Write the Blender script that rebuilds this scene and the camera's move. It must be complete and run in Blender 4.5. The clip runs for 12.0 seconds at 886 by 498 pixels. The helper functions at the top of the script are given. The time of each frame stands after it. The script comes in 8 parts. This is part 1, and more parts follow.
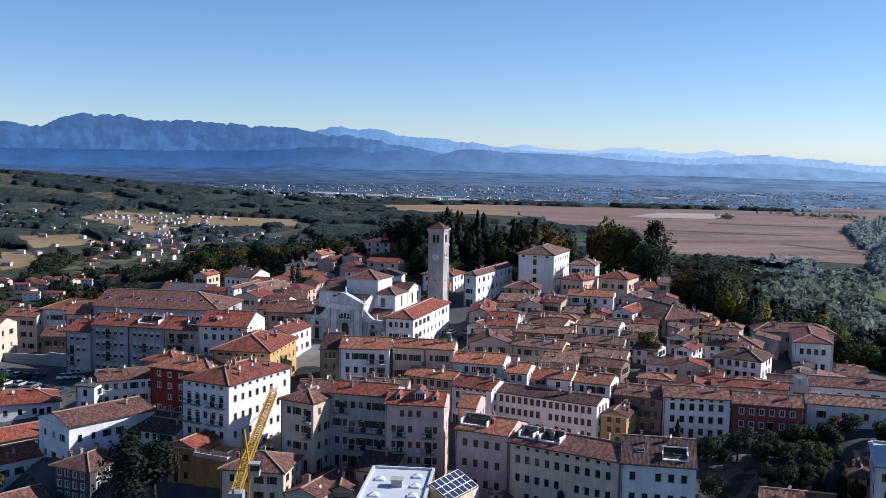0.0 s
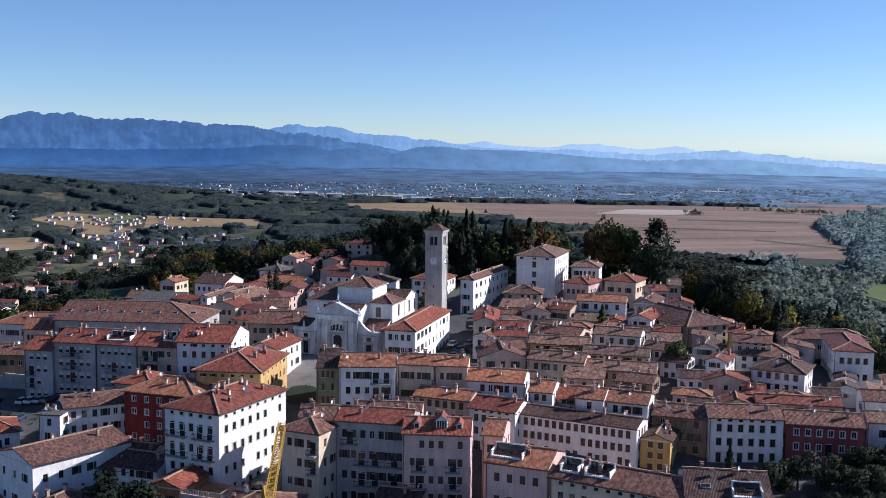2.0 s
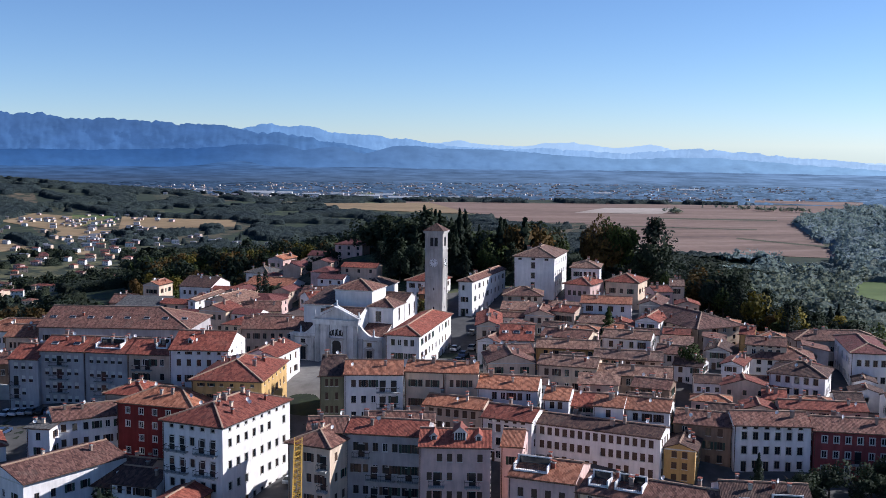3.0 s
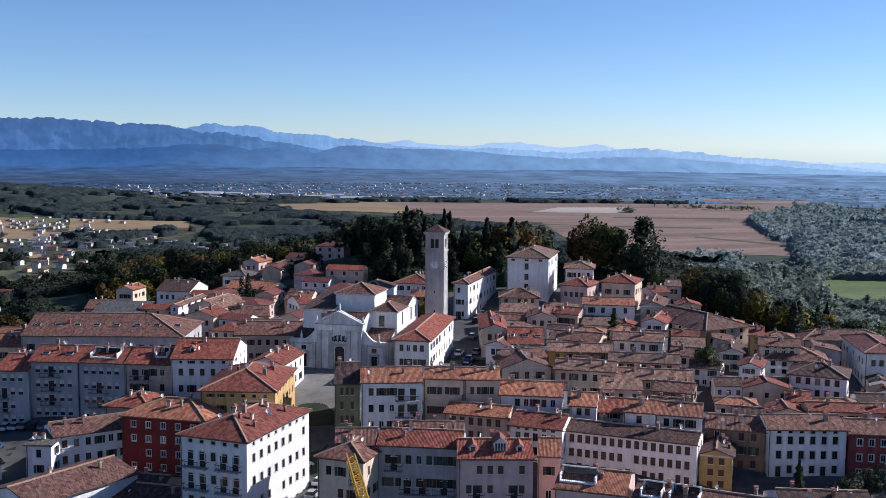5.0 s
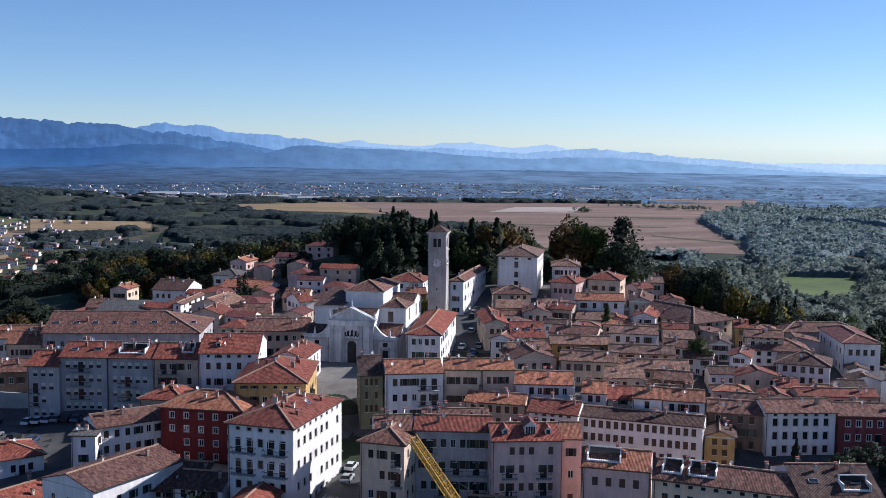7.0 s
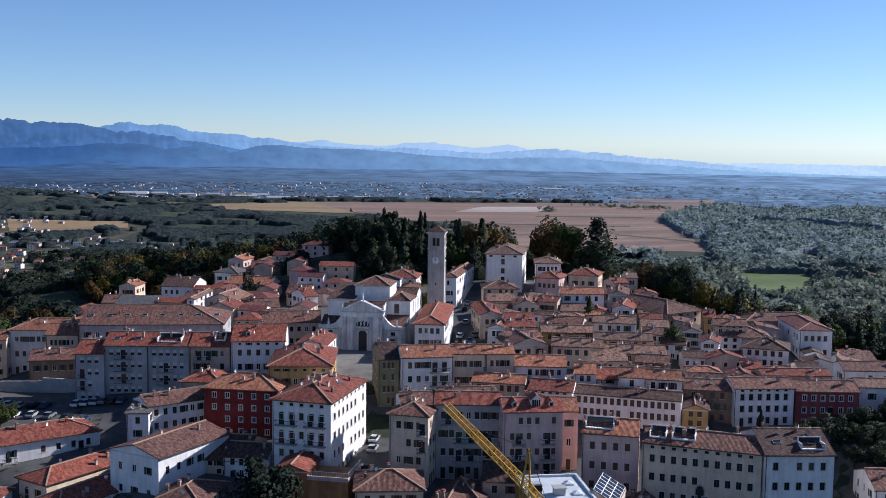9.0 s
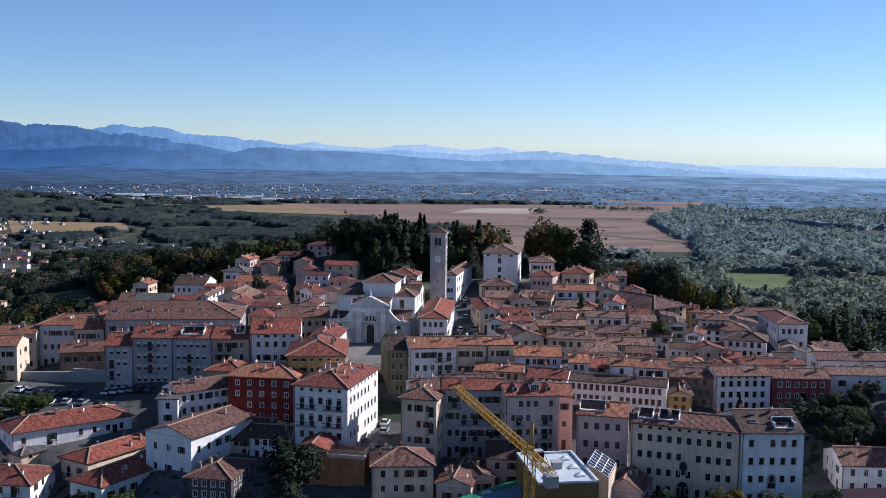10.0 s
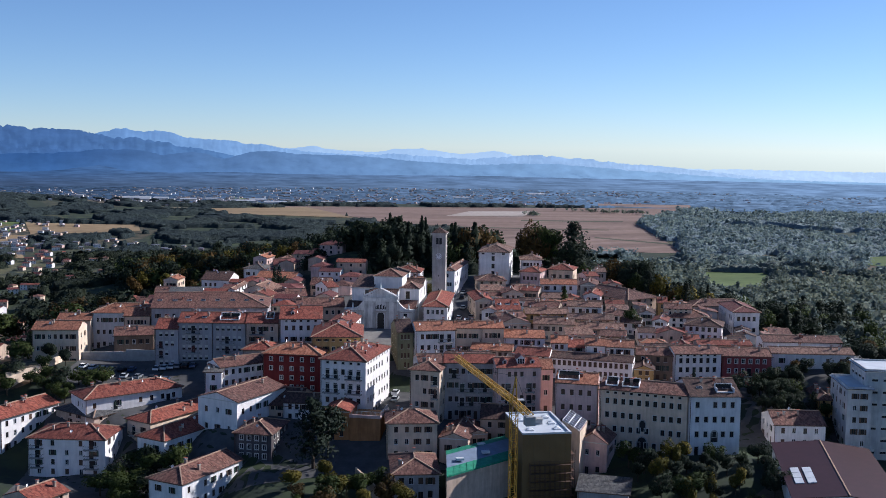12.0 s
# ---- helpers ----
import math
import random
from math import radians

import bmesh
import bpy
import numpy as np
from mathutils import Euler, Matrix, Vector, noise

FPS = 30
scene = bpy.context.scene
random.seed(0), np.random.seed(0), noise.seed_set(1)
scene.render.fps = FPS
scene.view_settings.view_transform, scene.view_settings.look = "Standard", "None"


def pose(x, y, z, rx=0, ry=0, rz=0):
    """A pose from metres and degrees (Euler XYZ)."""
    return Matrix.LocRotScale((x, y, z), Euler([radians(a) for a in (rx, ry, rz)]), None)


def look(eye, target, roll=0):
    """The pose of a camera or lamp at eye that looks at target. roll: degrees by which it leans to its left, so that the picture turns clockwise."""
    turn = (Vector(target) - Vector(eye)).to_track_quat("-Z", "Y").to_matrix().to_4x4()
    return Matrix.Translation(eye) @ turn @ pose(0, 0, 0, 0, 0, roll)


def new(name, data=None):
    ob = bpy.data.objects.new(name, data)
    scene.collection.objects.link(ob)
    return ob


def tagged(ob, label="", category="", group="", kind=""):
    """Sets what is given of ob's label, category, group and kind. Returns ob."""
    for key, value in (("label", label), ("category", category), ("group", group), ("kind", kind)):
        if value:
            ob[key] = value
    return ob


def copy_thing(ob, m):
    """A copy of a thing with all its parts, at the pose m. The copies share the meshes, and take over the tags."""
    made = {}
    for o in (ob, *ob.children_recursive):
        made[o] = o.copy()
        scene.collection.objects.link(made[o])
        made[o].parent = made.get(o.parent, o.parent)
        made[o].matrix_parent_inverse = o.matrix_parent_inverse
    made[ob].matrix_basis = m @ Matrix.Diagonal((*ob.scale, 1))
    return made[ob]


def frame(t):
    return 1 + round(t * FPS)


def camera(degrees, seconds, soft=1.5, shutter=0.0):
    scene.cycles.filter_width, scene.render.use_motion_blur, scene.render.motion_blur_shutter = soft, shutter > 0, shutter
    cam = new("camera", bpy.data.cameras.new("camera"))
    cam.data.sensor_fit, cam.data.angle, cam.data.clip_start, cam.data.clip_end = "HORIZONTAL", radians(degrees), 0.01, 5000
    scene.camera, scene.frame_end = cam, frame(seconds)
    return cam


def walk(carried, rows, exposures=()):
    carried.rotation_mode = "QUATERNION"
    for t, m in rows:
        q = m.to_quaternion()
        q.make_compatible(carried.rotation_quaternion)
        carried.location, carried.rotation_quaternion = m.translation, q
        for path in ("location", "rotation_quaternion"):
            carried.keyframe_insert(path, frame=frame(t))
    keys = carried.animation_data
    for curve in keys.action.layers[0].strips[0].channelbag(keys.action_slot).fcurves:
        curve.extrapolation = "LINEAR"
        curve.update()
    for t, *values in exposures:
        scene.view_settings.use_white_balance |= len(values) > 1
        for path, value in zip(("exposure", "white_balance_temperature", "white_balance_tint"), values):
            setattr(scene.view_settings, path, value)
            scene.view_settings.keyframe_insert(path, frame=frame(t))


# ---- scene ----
cam = camera(46.19, 12.0, 0.6)
PATH = [
    (0.0, -7.16, -26.68, 65.86, 84.324, -0.933, -1.438),
    (0.5, -9.74, -19.00, 65.31, 84.328, -0.861, -2.037),
    (1.0, -12.37, -12.09, 64.90, 84.322, -0.773, -2.622),
    (1.5, -15.28, -5.67, 64.63, 84.294, -0.669, -3.294),
    (2.0, -18.50, 0.16, 64.55, 84.235, -0.597, -4.023),
    (2.5, -21.81, 5.45, 64.33, 84.215, -0.524, -4.779),
    (3.0, -25.29, 10.22, 64.03, 84.212, -0.445, -5.601),
    (5.0, -39.74, 19.65, 63.62, 84.229, -0.386, -8.894),
    (5.5, -43.97, 17.81, 63.68, 84.270, -0.377, -9.706),
    (6.0, -48.19, 15.38, 64.00, 84.254, -0.410, -10.460),
    (6.5, -52.62, 12.50, 64.39, 84.234, -0.475, -11.217),
    (7.0, -56.66, 9.27, 64.71, 84.228, -0.504, -11.909),
    (9.0, -73.97, -15.54, 67.39, 84.176, -0.629, -14.214),
    (9.5, -78.45, -24.31, 68.14, 84.201, -0.645, -14.550),
    (10.0, -82.57, -33.93, 68.69, 84.274, -0.650, -14.802),
    (10.5, -86.33, -44.08, 69.52, 84.294, -0.664, -14.947),
    (11.0, -89.94, -54.96, 70.17, 84.353, -0.716, -15.029),
    (11.5, -93.15, -66.45, 71.00, 84.383, -0.739, -15.044),
    (12.0, -96.03, -78.48, 71.84, 84.418, -0.728, -15.022),
]
walk(cam, [(t, pose(*row)) for t, *row in PATH], [(0.0, 0.56, 5640, 14), (12.0, 0.48, 5640, 14)])

# ---- world, sun, exposure ----
SUN_AZ = (0.982, 0.19)      # horizontal direction towards the sun
SUN_EL = 31.0
sun_vec = Vector((SUN_AZ[0] * math.cos(radians(SUN_EL)), SUN_AZ[1] * math.cos(radians(SUN_EL)), math.sin(radians(SUN_EL))))
world = bpy.data.worlds.new("world")
scene.world = world
world.use_nodes = True
wn, wl = world.node_tree.nodes, world.node_tree.links
sky = wn.new("ShaderNodeTexSky")
sky.sky_type = 'NISHITA'
sky.sun_disc = False
sky.sun_elevation = radians(SUN_EL)
sky.sun_rotation = math.atan2(SUN_AZ[0], SUN_AZ[1])
sky.altitude = 2600
sky.air_density, sky.dust_density, sky.ozone_density = 1.0, 0.5, 4.0
wn["Background"].inputs["Strength"].default_value = 0.077
wl.new(sky.outputs[0], wn["Background"].inputs[0])
sun = new("sun", bpy.data.lights.new("sun", 'SUN'))
sun.data.energy = 4.9
sun.data.angle = radians(0.6)
sun.data.color = (1.0, 0.93, 0.82)
sun.matrix_world = look(sun_vec * 300, (0, 0, 0))


# ---- materials ----
def material(name, rough=0.85, metal=0.0):
    m = bpy.data.materials.new(name)
    m.use_nodes = True
    b = m.node_tree.nodes["Principled BSDF"]
    b.inputs["Roughness"].default_value = rough
    b.inputs["Metallic"].default_value = metal
    b.inputs["Specular IOR Level"].default_value = 0.25
    return m, m.node_tree.nodes, m.node_tree.links, b


def ramp(nodes, stops):
    r = nodes.new("ShaderNodeValToRGB")
    e = r.color_ramp.elements
    while len(e) < len(stops):
        e.new(0.5)
    for el, (p, c) in zip(e, stops):
        el.position, el.color = p, (*c, 1)
    return r


def noise_tex(nodes, links, coord, scale, detail=4.0, rough=0.6):
    n = nodes.new("ShaderNodeTexNoise")
    n.inputs["Scale"].default_value, n.inputs["Detail"].default_value, n.inputs["Roughness"].default_value = scale, detail, rough
    links.new(coord, n.inputs["Vector"])
    return n.outputs["Fac"]


def mixed(nodes, links, fac, a, b, mode="MIX"):
    n = nodes.new("ShaderNodeMix")
    n.data_type, n.blend_type = "RGBA", mode
    for sock, v in ((n.inputs[0], fac), (n.inputs[6], a), (n.inputs[7], b)):
        if isinstance(v, (int, float)):
            sock.default_value = v
        elif isinstance(v, tuple):
            sock.default_value = (*v, 1)
        else:
            links.new(v, sock)
    return n.outputs[2]


def bump(nodes, links, bsdf, height, strength, dist=0.05):
    n = nodes.new("ShaderNodeBump")
    n.inputs["Strength"].default_value, n.inputs["Distance"].default_value = strength, dist
    links.new(height, n.inputs["Height"])
    links.new(n.outputs[0], bsdf.inputs["Normal"])


def plaster(name, base, stain=0.16, rough=0.9):
    """Lime plaster: broad stains, streaks that run down, fine grain."""
    m, n, l, b = material(name, rough)
    pos = n.new("ShaderNodeNewGeometry").outputs["Position"]
    mapn = n.new("ShaderNodeMapping")
    mapn.inputs["Scale"].default_value = (1.2, 1.2, 0.16)
    l.new(pos, mapn.inputs[0])
    broad = noise_tex(n, l, pos, 0.35, 5)
    streak = noise_tex(n, l, mapn.outputs[0], 1.0, 4)
    dark = tuple(c * (1 - 1.5 * stain) for c in base)
    r1 = ramp(n, [(0.35, (1 - 1.6 * stain,) * 3), (0.6, (1, 1, 1))])
    l.new(broad, r1.inputs[0])
    r2 = ramp(n, [(0.38, dark), (0.62, base)])
    l.new(streak, r2.inputs[0])
    l.new(mixed(n, l, 1.0, r2.outputs[0], r1.outputs[0], "MULTIPLY"), b.inputs["Base Color"])
    bump(n, l, b, noise_tex(n, l, pos, 9.0, 3), 0.25, 0.03)
    return m


def tile_roof(name, dark, mid, light, worn=0.5):
    """Clay tiles: rows across and channels down the slope in metres of the UV map, weathered in patches."""
    m, n, l, b = material(name, 0.88)
    uv = n.new("ShaderNodeUVMap").outputs[0]
    pos = n.new("ShaderNodeNewGeometry").outputs["Position"]
    cells = n.new("ShaderNodeTexVoronoi")
    mapn = n.new("ShaderNodeMapping")
    mapn.inputs["Scale"].default_value = (2.6, 1.5, 1)
    l.new(uv, mapn.inputs[0])
    cells.inputs["Scale"].default_value = 1.0
    l.new(mapn.outputs[0], cells.inputs["Vector"])
    sep = n.new("ShaderNodeSeparateColor")
    l.new(cells.outputs["Color"], sep.inputs[0])
    rr = ramp(n, [(0.0, dark), (0.45, mid), (1.0, light)])
    l.new(sep.outputs[0], rr.inputs[0])
    stretch = n.new("ShaderNodeMapping")
    stretch.inputs["Scale"].default_value = (1.6, 0.5, 1)
    l.new(uv, stretch.inputs[0])
    patch = ramp(n, [(0.34, (0.82, 0.82, 0.84)), (0.64, (1.06, 1.05, 1.03))])
    l.new(noise_tex(n, l, stretch.outputs[0], 0.8, 6, 0.65), patch.inputs[0])
    lich = ramp(n, [(0.52, (0, 0, 0)), (0.72, (1, 1, 1))])
    l.new(noise_tex(n, l, pos, 0.25, 6, 0.7), lich.inputs[0])
    col = mixed(n, l, 1.0, rr.outputs[0], patch.outputs[0], "MULTIPLY")
    grey = n.new("ShaderNodeMath")
    grey.operation, grey.inputs[1].default_value = "MULTIPLY", worn
    l.new(lich.outputs[0], grey.inputs[0])
    col = mixed(n, l, grey.outputs[0], col, (0.13, 0.115, 0.095))
    info = n.new("ShaderNodeObjectInfo")
    rnd = ramp(n, [(0.0, (0.78, 0.78, 0.8)), (1.0, (1.18, 1.1, 1.02))])
    l.new(info.outputs["Random"], rnd.inputs[0])
    l.new(mixed(n, l, 1.0, col, rnd.outputs[0], "MULTIPLY"), b.inputs["Base Color"])
    wave = n.new("ShaderNodeTexWave")
    wave.wave_type, wave.bands_direction = "BANDS", "X"
    wave.inputs["Scale"].default_value, wave.inputs["Distortion"].default_value = 1.4, 0.6
    l.new(uv, wave.inputs["Vector"])
    bump(n, l, b, wave.outputs["Fac"], 0.5, 0.06)
    return m


def plain(name, base, rough=0.7, metal=0.0, vary=0.2, scale=1.5):
    m, n, l, b = material(name, rough, metal)
    pos = n.new("ShaderNodeNewGeometry").outputs["Position"]
    r = ramp(n, [(0.3, tuple(c * (1 - vary) for c in base)), (0.7, tuple(min(1, c * (1 + vary * 0.6)) for c in base))])
    l.new(noise_tex(n, l, pos, scale, 5), r.inputs[0])
    l.new(r.outputs[0], b.inputs["Base Color"])
    bump(n, l, b, noise_tex(n, l, pos, scale * 6, 3), 0.15, 0.03)
    return m


WHITE = plaster("plaster_white", (0.83, 0.785, 0.765), 0.09)
CREAM = plaster("plaster_cream", (0.74, 0.575, 0.43), 0.11)
BEIGE = plaster("plaster_beige", (0.62, 0.465, 0.36), 0.13)
PINK = plaster("plaster_pink", (0.70, 0.49, 0.44), 0.12)
GREY = plaster("plaster_grey", (0.47, 0.43, 0.43), 0.13)
OCHRE = plaster("plaster_ochre", (0.60, 0.38, 0.15), 0.14)
ORANGE = plaster("plaster_orange", (0.50, 0.22, 0.09), 0.15)
OLIVE = plaster("plaster_olive", (0.27, 0.26, 0.16), 0.15)
REDWALL = plaster("plaster_dark_red", (0.21, 0.030, 0.026), 0.14)
ROSE = plaster("plaster_rose_red", (0.30, 0.075, 0.075), 0.16)
BROWNWALL = plaster("plaster_brown", (0.30, 0.20, 0.14), 0.18)
TOWERGREY = plaster("plaster_pale_grey", (0.56, 0.55, 0.54), 0.12)
PILASTER = plaster("pilaster_stone", (0.56, 0.55, 0.54), 0.2)
STONE = plaster("grey_stone", (0.47, 0.44, 0.41), 0.14)
MARBLE = plaster("white_stone", (0.74, 0.73, 0.72), 0.17)
DARKSTONE = plaster("dark_stone", (0.10, 0.085, 0.09), 0.2)
T_RED = tile_roof("tiles_red", (0.116, 0.032, 0.024), (0.202, 0.058, 0.040), (0.295, 0.100, 0.070), 0.25)
T_ORANGE = tile_roof("tiles_orange", (0.177, 0.068, 0.040), (0.295, 0.116, 0.068), (0.413, 0.189, 0.118), 0.22)
T_BROWN = tile_roof("tiles_brown", (0.076, 0.035, 0.030), (0.142, 0.068, 0.054), (0.236, 0.126, 0.099), 0.45)
T_TAN = tile_roof("tiles_tan", (0.106, 0.058, 0.045), (0.187, 0.105, 0.080), (0.292, 0.182, 0.140), 0.45)
T_DARK = tile_roof("tiles_dark", (0.042, 0.025, 0.024), (0.078, 0.042, 0.037), (0.130, 0.078, 0.061), 0.3)
T_MAROON = tile_roof("tiles_maroon", (0.088, 0.028, 0.028), (0.139, 0.046, 0.044), (0.195, 0.079, 0.071), 0.25)
T_GREY = tile_roof("slates_grey", (0.05, 0.05, 0.055), (0.085, 0.085, 0.087), (0.14, 0.138, 0.135), 0.3)
TRIM = plain("stone_trim", (0.58, 0.55, 0.50), 0.8)
MORTAR = plain("ridge_mortar", (0.36, 0.24, 0.17), 0.9)
WOODDARK = plain("shutter_brown", (0.085, 0.05, 0.035), 0.6)
SHUTGREEN = plain("shutter_green", (0.035, 0.06, 0.045), 0.6)
METAL = plain("painted_metal", (0.45, 0.45, 0.46), 0.45, 0.3)
IRON = plain("dark_iron", (0.03, 0.03, 0.032), 0.5, 0.4)
COPPER = plain("gutter_copper", (0.12, 0.07, 0.05), 0.5, 0.5)
BRICKCH = plain("chimney_render", (0.30, 0.22, 0.175), 0.9, 0, 0.3)
WHITEPAINT = plain("white_paint", (0.78, 0.78, 0.78), 0.5)
CRANEYEL = plain("crane_yellow", (0.46, 0.27, 0.04), 0.5, 0.0, 0.2)
CONCRETE = plain("concrete", (0.36, 0.35, 0.335), 0.9, 0, 0.22, 0.6)
GLASS, _n, _l, _b = material("window_glass", 0.12)
_b.inputs["Base Color"].default_value = (0.018, 0.021, 0.026, 1)
_b.inputs["Specular IOR Level"].default_value = 0.5
SOLAR, _n, _l, _b = material("solar_cells", 0.15)
_b.inputs["Base Color"].default_value = (0.03, 0.035, 0.06, 1)
_b.inputs["Specular IOR Level"].default_value = 0.6


# ---- mesh tools ----
class Bld:
    """Collects polygons with a material slot each, and a UV map in metres."""

    def __init__(self):
        self.v, self.f, self.m, self.uv = [], [], [], []

    def poly(self, pts, mat=0, uv=None):
        k = len(self.v)
        self.v += [tuple(p) for p in pts]
        self.f.append(tuple(range(k, k + len(pts))))
        self.m.append(mat)
        self.uv += uv if uv else [(0.0, 0.0)] * len(pts)

    def box(self, x0, x1, y0, y1, z0, z1, mat=0):
        p = [(x, y, z) for z in (z0, z1) for y in (y0, y1) for x in (x0, x1)]
        for q in ((0, 2, 3, 1), (4, 5, 7, 6), (0, 1, 5, 4), (2, 6, 7, 3), (0, 4, 6, 2), (1, 3, 7, 5)):
            self.poly([p[i] for i in q], mat)

    def prism(self, ring, z0, z1, mat=0, top=True):
        n = len(ring)
        for i in range(n):
            a, b = ring[i], ring[(i + 1) % n]
            self.poly([(*a, z0), (*b, z0), (*b, z1), (*a, z1)], mat)
        if top:
            self.poly([(*p, z1) for p in ring], mat)

    def bar(self, p, q, r, mat=0):
        """A square bar from p to q."""
        p, q = Vector(p), Vector(q)
        d = (q - p).normalized()
        s = d.cross(Vector((0, 0, 1)))
        s = (s if s.length > 0.01 else Vector((1, 0, 0))).normalized() * r
        t = d.cross(s).normalized() * r
        a = [p + s + t, p - s + t, p - s - t, p + s - t]
        b = [o + (q - p) for o in a]
        for i in range(4):
            j = (i + 1) % 4
            self.poly([a[i], b[i], b[j], a[j]], mat)
        self.poly(a, mat)
        self.poly(b[::-1], mat)

    def mesh(self, name, mats):
        me = bpy.data.meshes.new(name)
        me.from_pydata(self.v, [], self.f)
        for m in mats:
            me.materials.append(m)
        me.polygons.foreach_set("material_index", self.m)
        lay = me.uv_layers.new(name="UVMap")
        lay.data.foreach_set("uv", np.array(self.uv, float).ravel())
        me.update()
        return me


def child(name, me, parent, m=None, label=""):
    ob = new(name, me)
    ob.parent = parent
    if m is not None:
        ob.matrix_basis = m
    if label:
        ob["label"] = label
    return ob


def part(name, bld, mats, parent, label=""):
    return child(name, bld.mesh(name, mats), parent, None, label)


# ---- the lie of the land ----
LAND = []


def lie(x, y, z, w=1.0):
    LAND.append((x, y, z, w))


# streets and yards of the town
lie(-38, 205, 1.5); lie(-32, 180, 0.0); lie(-8, 172, 1.0); lie(-62, 218, 3.0); lie(-105, 232, 3.0); lie(-85, 246, 6.0)
lie(-130, 250, 5.0); lie(-125, 196, -13.0); lie(-100, 190, -10.0); lie(-72, 170, -8.0); lie(-45, 152, -9.0); lie(-10, 148, -11.0)
lie(22, 155, -4.0); lie(50, 158, -5.0); lie(85, 145, -9.0); lie(-28, 243, 11.4); lie(-25, 251, 11.5); lie(-33, 255, 11.3); lie(-36, 228, 7.5); lie(0, 258, 11.5)
lie(0, 280, 12.5); lie(40, 335, 18.0); lie(20, 300, 14.5); lie(45, 275, 13.0); lie(22, 222, 10.5); lie(45, 182, 3.0); lie(40, 238, 13.2); lie(30, 212, 9.5); lie(62, 236, 12.6); lie(50, 208, 8.8); lie(72, 208, 8.0); lie(70, 226, 10.2); lie(88, 244, 11.5); lie(28, 262, 14.5); lie(58, 270, 15.5); lie(66, 292, 17.0)
lie(72, 182, 2.0); lie(85, 215, 8.0); lie(72, 252, 14.0); lie(110, 240, 3.0); lie(-5, 385, 24.0); lie(-50, 330, 11.0)
lie(60, 370, 18.0); lie(-90, 300, 7.0); lie(-150, 300, -4.0); lie(-160, 390, -14.0); lie(125, 300, -4.0); lie(160, 240, -14.0)
lie(-190, 200, -18.0); lie(-120, 120, -24.0); lie(0, 90, -26.0); lie(110, 100, -20.0); lie(90, 420, 2.0); lie(-90, 430, -6.0)
lie(-40, 490, 12.0); lie(10, 470, 20.0); lie(-70, 530, 10.0); lie(40, 450, 14.0); lie(-20, 540, 16.0); lie(160, 380, -18.0); lie(-103, 168, -16.5); lie(-92, 170, -15.5); lie(-74, 190, 0.0); lie(-112, 182, -13.5); lie(-80, 190, 0.0); lie(-72, 202, 0.5); lie(84, 186, 9.0); lie(96, 184, 9.0); lie(94, 200, 10.0); lie(106, 205, 6.0); lie(-20, 150, -10.5); lie(-10, 160, -9.5); lie(-92, 214, 0.5); lie(-108, 212, 0.0); lie(-60, 20, -34.0); lie(-60, -80, -38.0)
LAND_A = np.array(LAND)


def ground(x, y):
    """Height of the ground: the town's hill by its known places, the plain round it, which climbs slowly to the far rim."""
    x, y = np.atleast_1d(np.asarray(x, float)), np.atleast_1d(np.asarray(y, float))
    d2 = (x[:, None] - LAND_A[:, 0]) ** 2 + (y[:, None] - LAND_A[:, 1]) ** 2
    w = LAND_A[:, 3] / (d2 + 60.0) ** 1.6
    town = (w * LAND_A[:, 2]).sum(1) / w.sum(1)
    r = np.hypot(x + 10, y - 270)
    plain_z = -14 + 9 * np.clip((r - 420) / 900, 0, 1) ** 0.9 + 3.0 * np.sin(x / 170 + 1.0) * np.sin(y / 140) * np.clip((r - 260) / 200, 0, 1) * np.clip((1500 - r) / 700, 0, 1)
    hill = 36 * np.exp(-(((x + 560) / 330) ** 2 + ((y - 1180) / 240) ** 2))
    t = np.clip((r - 150) / 230, 0, 1)
    t = t * t * (3 - 2 * t)
    return town * (1 - t) + (plain_z + hill) * t


def gz(x, y):
    return float(ground(x, y)[0])


# ---- houses ----
WINDOWS = {}


